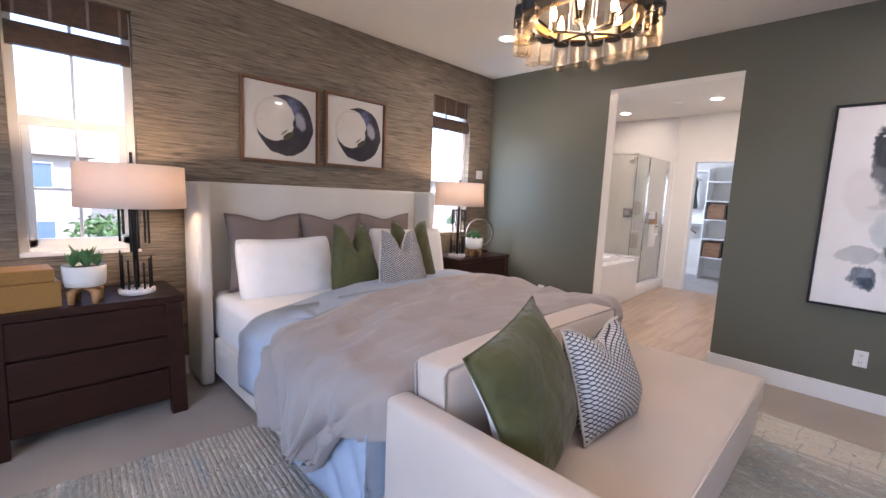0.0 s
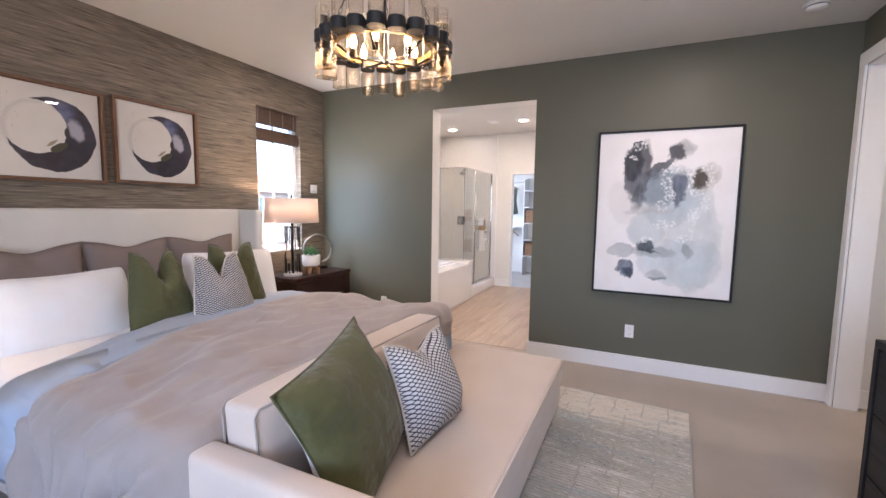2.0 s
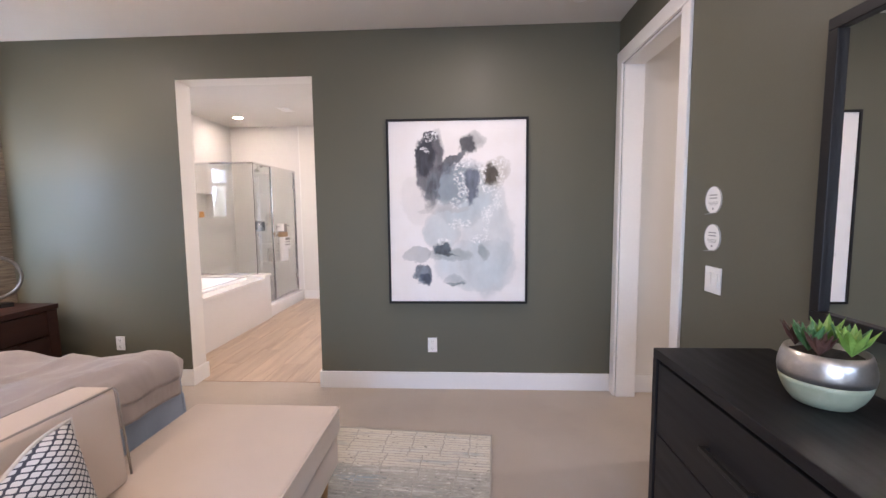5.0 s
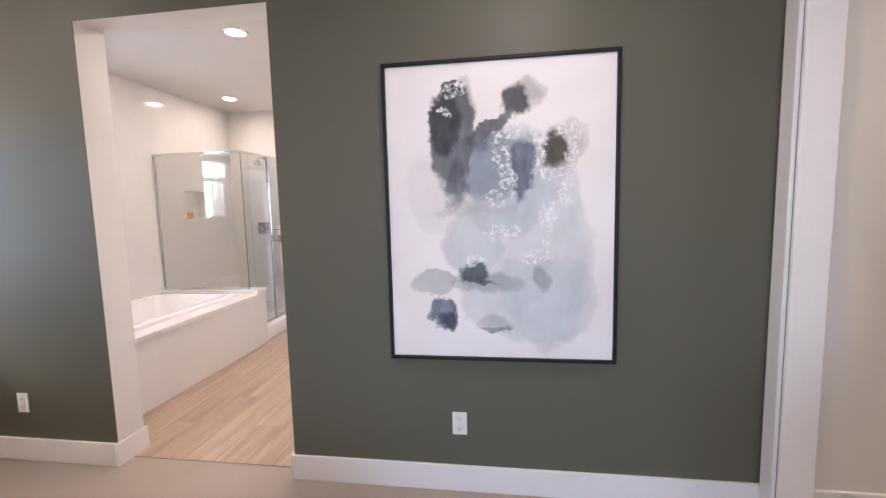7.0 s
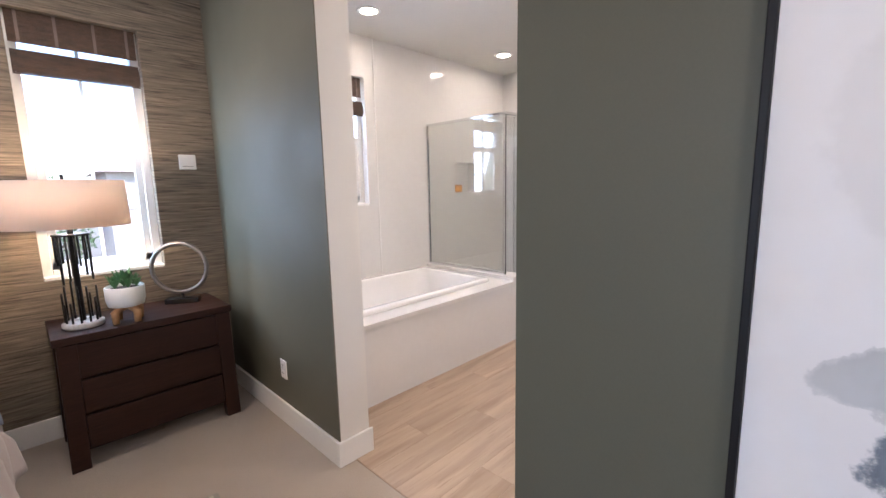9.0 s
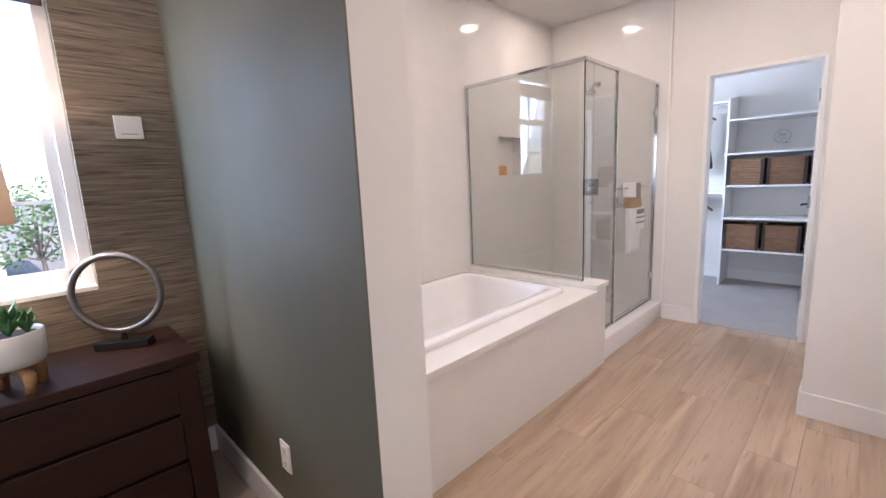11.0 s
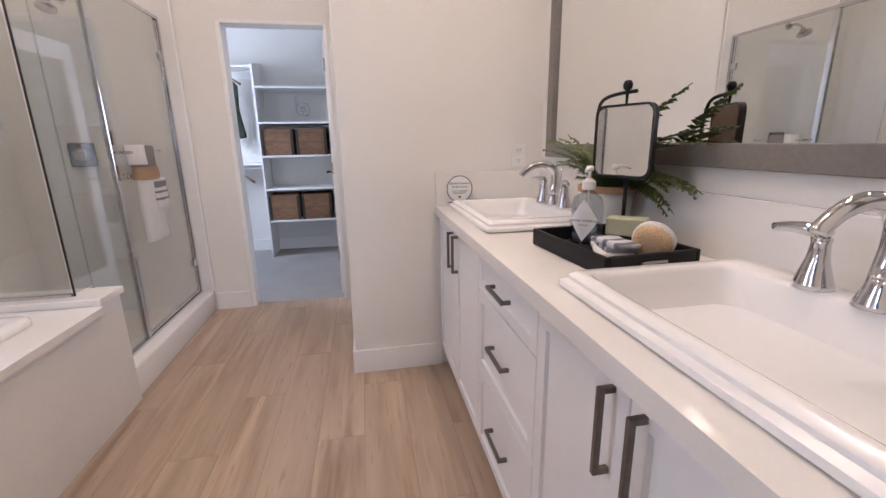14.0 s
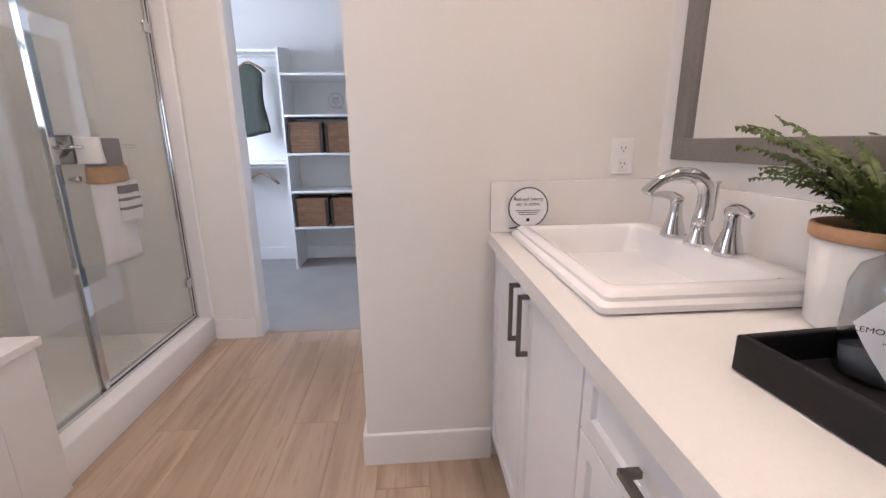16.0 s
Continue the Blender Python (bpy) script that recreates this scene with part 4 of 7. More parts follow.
def table_lamp(x, y, z, seed, low=0.0):
    rnd = random.Random(seed)
    o = thing("table_lamp", x, y, z, "lit table lamp with black rod base and drum linen shade", "table lamp", "table lamps")
    part("base_disc", lathe([(0.085, 0.0), (0.09, 0.006), (0.09, 0.026), (0.082, 0.032)], 36), M_MARBLE, o, smooth=True)
    part("stem", lathe([(0.014, 0.032), (0.014, 0.74), (0.008, 0.745), (0.008, 0.80)], 12), M_BLACK, o, smooth=True)
    part("crown_plate", lathe([(0.078, 0.487), (0.078, 0.497)], 30), M_BLACK, o)
    for k in range(12):
        a = 2 * math.pi * k / 12 + 0.1
        cx, cy = 0.07 * math.cos(a), 0.07 * math.sin(a)
        lo = rnd.uniform(0.10, 0.24)
        part("upper_rod", lathe([(0.0055, 0.49 - rnd.uniform(0.12, 0.26)), (0.0055, 0.488)], 8, cx, cy), M_BLACK, o, smooth=True)
        b = a + 0.26
        part("lower_rod", lathe([(0.005, 0.032), (0.005, lo), (0.0035, lo + 0.012)], 8, 0.072 * math.cos(b), 0.072 * math.sin(b)), M_BLACK, o, smooth=True)
    sh = bmesh.new()
    ring = []
    for k in range(48):
        a = 2 * math.pi * k / 48
        ring.append((0.262 * math.cos(a), 0.25 * math.sin(a)))
    rows = [[sh.verts.new((cx * f, cy * f, zz)) for cx, cy in ring] for f, zz in ((1.0, 0.535 - low), (0.975, 0.77 - low), (0.965, 0.77 - low), (0.99, 0.535 - low))]
    for a, b in zip(rows, rows[1:] + rows[:1]):
        for k in range(48):
            sh.faces.new((a[k], a[(k + 1) % 48], b[(k + 1) % 48], b[k]))
    bmesh.ops.recalc_face_normals(sh, faces=sh.faces)
    part("shade", sh, M_SHADE, o, "blush linen drum shade", smooth=True)
    part("shade_spider", tube([(-0.25, 0, 0.757 - low), (0, 0, 0.76 - low), (0.25, 0, 0.757 - low)], 0.003, 6), M_BLACK, o)
    part("bulb", lathe([(0.012, 0.60), (0.03, 0.64), (0.03, 0.67), (0.012, 0.70)], 16), M_BULB, o, smooth=True)
    return o


table_lamp(0.605, 3.36, 0.715, 3, 0.04)
table_lamp(3.385, 3.43, 0.715, 4)
for lx, ly in ((0.605, 3.36), (3.385, 3.43)):
    lamp("table_lamp_glow", "POINT", pose(lx, ly - 0.05, 1.40), LAMP_W, WARM, 0.03)

M_POT = surface("white_ceramic", (0.70, 0.69, 0.66), (0.76, 0.75, 0.72), 0.4, coarse=8, fine=90, bump=0.1)
M_SOIL = surface("soil", (0.03, 0.022, 0.015), (0.07, 0.05, 0.035), 0.95, fine=120, bump=0.8, depth=0.004)
M_SUCC = surface("succulent_leaf", (0.03, 0.10, 0.035), (0.10, 0.24, 0.09), 0.45, coarse=14, fine=60, bump=0.05)
M_SUCC_LIME = surface("lime_succulent", (0.10, 0.22, 0.03), (0.26, 0.42, 0.09), 0.45, coarse=14, fine=60, bump=0.05)
M_SUCC_RED = surface("maroon_succulent", (0.06, 0.022, 0.02), (0.12, 0.06, 0.04), 0.5, coarse=14, fine=60, bump=0.05)


def rosette(bm, cx, cy, cz, r, n, rnd, up=0.7):
    for k in range(n):
        a = k * 2.39996
        q = (k + 1) / n
        tilt = 1.35 * (1 - q) * 0.2 + q * (1.25 - up * 0.6)
        ln, wd = r * (0.55 + 0.5 * q) * rnd.uniform(0.85, 1.15), r * 0.26
        d = Vector((math.cos(a) * math.sin(tilt), math.sin(a) * math.sin(tilt), math.cos(tilt)))
        s = Vector((-math.sin(a), math.cos(a), 0))
        u = d.cross(s)
        c = Vector((cx, cy, cz))
        pts = [c, c + d * ln * 0.55 + s * wd * 0.55, c + d * ln, c + d * ln * 0.55 - s * wd * 0.55, c + d * ln * 0.5 + u * wd * 0.28, c + d * ln * 0.5 - u * wd * 0.28]
        v = [bm.verts.new(p) for p in pts]
        for f in ((0, 1, 4), (1, 2, 4), (2, 3, 4), (3, 0, 4), (1, 0, 5), (2, 1, 5), (3, 2, 5), (0, 3, 5)):
            bm.faces.new([v[i] for i in f])


def succulent_pot(x, y, z, seed):
    rnd = random.Random(seed)
    o = thing("potted_succulent", x, y, z, "green succulent in a white pot on a cross-shaped wooden stand", "potted plant", "potted succulents")
    st = bmesh.new()
    for a in (0.5, 0.5 + math.pi / 2):
        ca, sa = math.cos(a), math.sin(a)
        for s in (-1, 1):
            pts = [(s * 0.068 * ca, s * 0.068 * sa, 0.0), (s * 0.07 * ca, s * 0.07 * sa, 0.06), (s * 0.04 * ca, s * 0.04 * sa, 0.074), (0, 0, 0.078)]
            add_tube(st, pts, 0.016, 8, radii=[0.016, 0.02, 0.016, 0.014])
    part("stand", st, M_OAK, o, "reddish wooden stand", smooth=True)
    part("pot", lathe([(0.06, 0.085), (0.082, 0.092), (0.09, 0.12), (0.092, 0.195), (0.088, 0.198), (0.082, 0.19), (0.08, 0.18)], 40), M_POT, o, smooth=True)
    part("soil", lathe([(0.081, 0.168), (0.0805, 0.182)], 24), M_SOIL, o)
    bm = bmesh.new()
    for cx, cy, r in ((0, 0, 0.09), (0.045, 0.03, 0.06), (-0.04, 0.035, 0.06), (0.01, -0.045, 0.06), (-0.045, -0.03, 0.05), (0.05, -0.03, 0.05)):
        rosette(bm, cx, cy, 0.19, r * 1.3, 24, rnd, 1.2)
    part("leaves", bm, M_SUCC, o)
    return o


succulent_pot(0.37, 3.27, 0.715, 1)
succulent_pot(3.57, 3.36, 0.715, 2)
M_MUSTARD = surface("mustard_box", (0.26, 0.13, 0.025), (0.34, 0.18, 0.045), 0.6, coarse=4, fine=90, bump=0.1)
bx = thing("storage_box", 0.12, 3.30, 0.715, "mustard brown lidded box on the nightstand", "box", rz=6)
part("body", box(-0.15, 0.145, -0.09, 0.09, 0, 0.13, 0.004), M_MUSTARD, bx)
part("lid", box(-0.155, 0.125, -0.092, 0.092, 0.131, 0.195, 0.005), M_MUSTARD, bx)
ring = thing("ring_sculpture", 3.885, 3.55, 0.715, "dark metal ring sculpture on a black block", "sculpture", rz=-32)
part("base", box(-0.095, 0.095, -0.035, 0.035, 0, 0.032, 0.003), M_BLACK, ring)
M_PEWTER = surface("pewter", (0.17, 0.16, 0.15), (0.28, 0.265, 0.25), 0.35, metal=0.9, coarse=9, fine=70, bump=0.3)
part("ring", tube([(0.156 * math.cos(2 * math.pi * k / 40), 0, 0.225 + 0.156 * math.sin(2 * math.pi * k / 40)) for k in range(40)], 0.013, 10, closed=True), M_PEWTER, ring, smooth=True)
part("neck", lathe([(0.012, 0.032), (0.008, 0.072)], 12), M_BLACK, ring)
cp = thing("control_panel", 4.045, N, 1.61, "white wall control plate beside the window", "wall control")
part("plate", box(-0.05, 0.05, -0.014, 0, -0.048, 0.048, 0.004), M_PLASTIC, cp)
part("label_line", box(-0.03, 0.03, -0.0155, -0.0142, -0.030, -0.027), M_GREYFRAME, cp)

# ---- pictures ----


def painting_tools(nt, warp=0.035, seed=0.0, scale=5.0):
    tc = nt.nodes.new("ShaderNodeTexCoord")
    mp = nt.nodes.new("ShaderNodeMapping")
    mp.inputs["Location"].default_value = (seed, 0, seed * 0.7)
    nz = nt.nodes.new("ShaderNodeTexNoise")
    nz.inputs["Scale"].default_value, nz.inputs["Detail"].default_value, nz.inputs["Roughness"].default_value = scale, 8.0, 0.6
    nt.links.new(tc.outputs["Object"], mp.inputs[0])
    nt.links.new(mp.outputs[0], nz.inputs[0])
    sub = nt.nodes.new("ShaderNodeVectorMath")
    sub.operation = "MULTIPLY_ADD"
    sub.inputs[1].default_value = (warp * 2,) * 3
    nt.links.new(nz.outputs["Color"], sub.inputs[0])
    off = nt.nodes.new("ShaderNodeVectorMath")
    off.operation = "SUBTRACT"
    off.inputs[1].default_value = (warp,) * 3
    nt.links.new(tc.outputs["Object"], sub.inputs[2])
    nt.links.new(sub.outputs[0], off.inputs[0])
    pos = off.outputs[0]

    def blot(cx, cz, rx, rz, soft, turn=0.0):
        """A mask, 1 inside an ellipse and 0 outside, whose rim is soft by that share of its radius."""
        m = nt.nodes.new("ShaderNodeMapping")
        m.vector_type = "TEXTURE"
        m.inputs["Location"].default_value = (cx, 0, cz)
        m.inputs["Rotation"].default_value = (0, radians(turn), 0)
        m.inputs["Scale"].default_value = (rx, 50.0, rz)
        nt.links.new(pos, m.inputs[0])
        ln = nt.nodes.new("ShaderNodeVectorMath")
        ln.operation = "LENGTH"
        nt.links.new(m.outputs[0], ln.inputs[0])
        r = nt.nodes.new("ShaderNodeMapRange")
        r.interpolation_type = "SMOOTHSTEP"
        r.inputs[1].default_value, r.inputs[2].default_value = 1.0, 1.0 - soft
        nt.links.new(ln.outputs["Value"], r.inputs[0])
        return r.outputs[0]

    def times(a, b):
        n = nt.nodes.new("ShaderNodeMath")
        n.operation = "MULTIPLY"
        nt.links.new(a, n.inputs[0])
        if hasattr(b, "is_output"):
            nt.links.new(b, n.inputs[1])
        else:
            n.inputs[1].default_value = b
        return n.outputs[0]

    return blot, times


def less(nt, a, b):
    n = nt.nodes.new("ShaderNodeMath")
    n.operation = "SUBTRACT"
    n.use_clamp = True
    nt.links.new(a, n.inputs[0])
    nt.links.new(b, n.inputs[1])
    return n.outputs[0]


def abstract_canvas():
    m, nt, p = nodes_of("abstract_canvas")
    wash, times = painting_tools(nt, 0.10, 0.0, 4.0)
    stroke, times = painting_tools(nt, 0.065, 3.1, 11.0)
    cloud = ramp(nt, noise_of(nt, 3, 4), 0.3, 0.7)
    col = mixed(nt, cloud, (0.80, 0.775, 0.77), (0.86, 0.85, 0.87))
    tone = ramp(nt, noise_of(nt, 7, 5, (1, 1, 0.6)), 0.3, 0.7)
    fades = []
    for sc in (3.2, 5.0):
        fade = nt.nodes.new("ShaderNodeMapRange")
        fade.inputs[1].default_value, fade.inputs[2].default_value = 0.36, 0.62
        fade.inputs[3].default_value, fade.inputs[4].default_value = 0.70, 1.0
        nt.links.new(noise_of(nt, sc, 4, (1, 1, 0.8)), fade.inputs[0])
        fades.append(fade.outputs[0])
    # pale washes
    for n, (cx, cz, rx, rz, soft, amt, c) in enumerate((
        (-0.30, 0.10, 0.14, 0.18, 0.9, 0.35, (0.60, 0.57, 0.56)), (0.21, -0.18, 0.21, 0.44, 0.55, 0.65, (0.50, 0.57, 0.61)),
        (-0.12, -0.13, 0.13, 0.15, 0.45, 0.7, (0.47, 0.55, 0.59)), (0.15, -0.40, 0.29, 0.20, 0.5, 0.65, (0.50, 0.58, 0.62)),
        (-0.30, -0.32, 0.095, 0.06, 0.3, 0.85, (0.42, 0.44, 0.46)), (0.04, 0.16, 0.24, 0.24, 0.6, 0.8, (0.42, 0.50, 0.55)),
        (-0.10, 0.02, 0.20, 0.03, 0.8, 0.6, (0.45, 0.45, 0.46)), (-0.15, 0.50, 0.06, 0.10, 0.8, 0.7, (0.34, 0.35, 0.36)),
        (0.13, 0.53, 0.10, 0.07, 0.9, 0.75, (0.26, 0.28, 0.29)), (0.28, 0.30, 0.10, 0.10, 0.8, 0.7, (0.42, 0.40, 0.34)),
        (-0.05, -0.33, 0.17, 0.05, 0.8, 0.75, (0.28, 0.34, 0.37)), (-0.03, -0.53, 0.09, 0.035, 0.7, 0.6, (0.30, 0.36, 0.40)),
        (-0.06, 0.22, 0.15, 0.17, 0.45, 0.9, (0.17, 0.23, 0.29)), (0.19, -0.30, 0.035, 0.07, 0.8, 0.7, (0.20, 0.25, 0.28)),
    )):
        inside = wash(cx, cz, rx * 1.15, rz * 1.15, soft * 0.6)
        rim = nt.nodes.new("ShaderNodeMapRange")
        rim.interpolation_type = "SMOOTHSTEP"
        rim.inputs[1].default_value, rim.inputs[2].default_value = 0.0, 0.35
        nt.links.new(inside, rim.inputs[0])
        fade = fades[n % 2]
        edge = times(less(nt, rim.outputs[0], inside), fade)
        inside = times(inside, fade)
        col = mixed(nt, times(edge, 0.35 * amt), col, tuple(0.45 * q for q in c))
        col = mixed(nt, times(inside, amt), col, mixed(nt, tone, tuple(0.82 * q for q in c), tuple(1.15 * q for q in c)))
    # dark strokes
    tone = ramp(nt, noise_of(nt, 13, 6, (1.6, 1, 0.5), rough=0.65), 0.35, 0.65)
    for cx, cz, rx, rz, soft, amt, c, turn in (
        (-0.21, 0.36, 0.105, 0.22, 0.30, 0.95, (0.085, 0.085, 0.10), 4), (-0.24, 0.42, 0.070, 0.16, 0.4, 0.97, (0.028, 0.030, 0.042), 4),
        (-0.19, 0.17, 0.050, 0.16, 0.7, 0.9, (0.11, 0.125, 0.15), 6), (-0.215, 0.575, 0.045, 0.03, 0.3, 0.95, (0.02, 0.022, 0.03), 0),
        (-0.055, 0.375, 0.12, 0.036, 0.35, 0.92, (0.055, 0.058, 0.072), -32), (-0.07, 0.33, 0.09, 0.05, 0.9, 0.7, (0.12, 0.14, 0.17), -32),
        (0.075, 0.50, 0.070, 0.080, 0.45, 0.95, (0.045, 0.048, 0.06), 0), (0.02, 0.42, 0.06, 0.03, 0.6, 0.8, (0.12, 0.13, 0.15), -30),
        (0.115, 0.20, 0.055, 0.15, 0.4, 0.92, (0.10, 0.12, 0.17), 0), (0.255, 0.28, 0.070, 0.085, 0.55, 0.95, (0.050, 0.040, 0.026), 0),
        (-0.12, -0.28, 0.075, 0.06, 0.6, 0.95, (0.05, 0.07, 0.09), 0), (-0.09, -0.315, 0.10, 0.018, 0.7, 0.8, (0.06, 0.075, 0.09), 0),
        (-0.26, -0.475, 0.066, 0.08, 0.25, 0.92, (0.11, 0.14, 0.19), 0), (-0.255, -0.50, 0.045, 0.05, 0.5, 0.9, (0.035, 0.05, 0.085), 0),
        (-0.03, -0.545, 0.08, 0.010, 0.6, 0.8, (0.16, 0.20, 0.22), 0),
    ):
        col = mixed(nt, times(stroke(cx, cz, rx * 1.1, rz * 1.1, soft * 0.75, turn), amt), col, mixed(nt, tone, tuple(0.7 * q for q in c), tuple(1.5 * q + 0.01 for q in c)))
    # thick white flecks
    fleck = ramp(nt, noise_of(nt, 55, 6, rough=0.7), 0.46, 0.62)
    for cx, cz, rx, rz, t in ((0.05, 0.365, 0.11, 0.045, -20), (0.02, 0.26, 0.06, 0.09, 0), (0.055, 0.15, 0.05, 0.07, 0), (-0.01, 0.06, 0.06, 0.05, 30), (0.18, 0.30, 0.045, 0.11, 0), (0.32, 0.36, 0.06, 0.05, 0), (0.33, 0.26, 0.035, 0.10, 0), (0.24, 0.17, 0.10, 0.03, 0), (0.31, 0.08, 0.05, 0.08, 0), (0.235, 0.0, 0.06, 0.06, 0), (0.215, -0.09, 0.04, 0.10, 0), (0.16, -0.20, 0.09, 0.035, 0), (0.02, -0.085, 0.10, 0.035, 0), (-0.10, -0.215, 0.075, 0.03, 0), (-0.20, 0.56, 0.06, 0.04, 0), (-0.25, 0.47, 0.025, 0.03, 0)):
        col = mixed(nt, times(times(fleck, stroke(cx, cz, rx, rz, 0.35, t)), 0.95), col, (0.86, 0.87, 0.89))
    nt.links.new(col, p.inputs["Base Color"])
    p.inputs["Roughness"].default_value = 0.6
    bumped(nt, p, noise_of(nt, 400, 2), 0.15, 0.0006)
    return m


def frame_bars(w, h, bar, depth, bevel=0.003):
    bm = box(-w / 2, w / 2, -depth, 0, h / 2 - bar, h / 2, bevel)
    add_box(bm, -w / 2, w / 2, -depth, 0, -h / 2, -h / 2 + bar, bevel)
    add_box(bm, -w / 2, -w / 2 + bar, -depth, 0, -h / 2 + bar, h / 2 - bar, bevel)
    add_box(bm, w / 2 - bar, w / 2, -depth, 0, -h / 2 + bar, h / 2 - bar, bevel)
    return bm


art = thing("abstract_painting", E, 0.138, 1.387, "large abstract grey blue painting in a thin black frame", "painting", rz=-90)
part("canvas", box(-0.511, 0.511, -0.03, -0.004, -0.679, 0.679), abstract_canvas(), art)
part("picture_frame", frame_bars(1.056, 1.392, 0.016, 0.043), M_BLACKWOOD, art)


def crescent_print():
    m, nt, p = nodes_of("crescent_print")
    blot, times = painting_tools(nt, 0.022, 0.0, 8.0)
    soft, times = painting_tools(nt, 0.06, 2.0, 5.0)
    outer, hole = blot(0.03, -0.012, 0.236, 0.238, 0.03), blot(-0.058, 0.030, 0.165, 0.170, 0.03)
    cres = less(nt, less(nt, outer, hole), blot(-0.245, 0.225, 0.165, 0.19, 0.06))
    paper = mixed(nt, ramp(nt, noise_of(nt, 5, 4), 0.3, 0.7), (0.56, 0.53, 0.49), (0.61, 0.58, 0.54))
    halo = less(nt, blot(-0.045, 0.0, 0.185, 0.20, 0.10), blot(-0.04, 0.005, 0.165, 0.18, 0.12))
    paper = mixed(nt, times(halo, 0.45), paper, (0.40, 0.38, 0.36))
    ink = mixed(nt, ramp(nt, noise_of(nt, 14, 5), 0.4, 0.7), (0.014, 0.011, 0.020), (0.030, 0.024, 0.042))
    slate = mixed(nt, ramp(nt, noise_of(nt, 10, 4), 0.35, 0.65), (0.045, 0.052, 0.12), (0.15, 0.17, 0.30))
    ink = mixed(nt, times(soft(0.10, 0.14, 0.09, 0.10, 0.7), 0.95), ink, slate)
    ink = mixed(nt, times(soft(0.155, 0.03, 0.055, 0.085, 0.5), 0.9), ink, (0.36, 0.35, 0.42))
    col = mixed(nt, cres, paper, ink)
    col = mixed(nt, blot(0.055, -0.088, 0.060, 0.026, 0.15, -32), col, (0.050, 0.047, 0.022))
    col = mixed(nt, blot(0.022, -0.062, 0.045, 0.010, 0.3, -40), col, (0.26, 0.22, 0.15))
    col = mixed(nt, blot(0.105, 0.008, 0.014, 0.040, 0.2), col, (0.022, 0.020, 0.022))
    dots = ramp(nt, noise_of(nt, 70, 1), 0.66, 0.70)
    col = mixed(nt, times(times(dots, blot(-0.185, 0.10, 0.06, 0.15, 0.3)), 0.8), col, (0.2, 0.2, 0.22))
    nt.links.new(col, p.inputs["Base Color"])
    p.inputs["Roughness"].default_value = 0.3
    p.inputs["Coat Weight"].default_value = 0.6
    p.inputs["Coat Roughness"].default_value = 0.02
    return m


M_PRINT = crescent_print()
for cx, cz, ro in ((1.635, 1.855, 0), (2.318, 1.87, 1)):
    pic = thing("framed_print", cx, N, cz, "square print of a dark ink crescent in a walnut frame", "framed picture", "framed prints")
    part("print", box(-0.285, 0.285, -0.016, -0.004, -0.285, 0.285), M_PRINT, pic)
    part("picture_frame", frame_bars(0.628, 0.615, 0.020, 0.036), M_WALNUT, pic)
    part("backing", box(-0.27, 0.27, -0.0035, 0, -0.27, 0.27), M_BLACKWOOD, pic)
# ---- dresser side ----


def bar_pull(parent, x, y, z, length, upright=False, material=None, out=0.03, th=0.011):
    """A square-sectioned bar handle standing out towards -y from a front at y."""
    bm = bmesh.new()
    h = length / 2
    if upright:
        add_box(bm, x - th / 2, x + th / 2, y - out, y - out + th, z - h, z + h, 0.0015)
        for s in (-1, 1):
            add_box(bm, x - th / 2, x + th / 2, y - out + th, y, z + s * (h - th / 2) - th / 2, z + s * (h - th / 2) + th / 2, 0.001)
    else:
        add_box(bm, x - h, x + h, y - out, y - out + th, z - th / 2, z + th / 2, 0.0015)
        for s in (-1, 1):
            add_box(bm, x + s * (h - th / 2) - th / 2, x + s * (h - th / 2) + th / 2, y - out + th, y, z - th / 2, z + th / 2, 0.001)
    return part("handle", bm, material or M_PULL, parent)


# built facing -y, turned to face the bed
DX0, DX1 = 0.62, 2.565
dw, dd, dh = DX1 - DX0, 0.42, 0.888
dresser = thing("dresser", (DX0 + DX1) / 2, -0.616 - dd / 2, 0, "wide black wooden dresser with drawers and bar handles", "dresser", rz=180)
part("top", box(-dw / 2, dw / 2, -dd / 2, dd / 2, dh - 0.032, dh, 0.003), M_BLACKWOOD, dresser)
for s in (-1, 1):
    a, b = sorted((s * dw / 2, s * (dw / 2 - 0.03)))
    part("side_panel", box(a, b, -dd / 2, dd / 2, 0, dh - 0.033, 0.002), M_BLACKWOOD, dresser)
part("body", box(-dw / 2 + 0.031, dw / 2 - 0.031, -dd / 2 + 0.028, dd / 2, 0.035, dh - 0.034), M_BLACKWOOD, dresser)
cols = ((-dw / 2 + 0.036, -dw / 2 + 0.893), (-dw / 2 + 0.928, dw / 2 - 0.635), (dw / 2 - 0.60, dw / 2 - 0.036))
for k, (u0, u1) in enumerate(cols):
    if k == 1:
        for v0, v1 in ((u0, (u0 + u1) / 2 - 0.002), ((u0 + u1) / 2 + 0.002, u1)):
            part("door", box(v0, v1, -dd / 2 + 0.005, -dd / 2 + 0.026, 0.045, 0.845, 0.003), M_BLACKWOOD, dresser)
        continue
    for j in range(3):
        z0 = 0.045 + 0.268 * j
        dr = part("drawer", box(u0, u1, -dd / 2 + 0.005, -dd / 2 + 0.026, z0, z0 + 0.262, 0.003), M_BLACKWOOD, dresser)
        bar_pull(dr, (u0 + u1) / 2, -dd / 2 + 0.005, z0 + 0.125, 0.22, material=M_BLACK, out=0.028, th=0.014)
for u in (cols[1][0] - 0.0175, cols[1][1] + 0.0175):
    part("stile", box(u - 0.016, u + 0.016, -dd / 2 + 0.003, -dd / 2 + 0.027, 0.035, 0.852), M_BLACKWOOD, dresser)

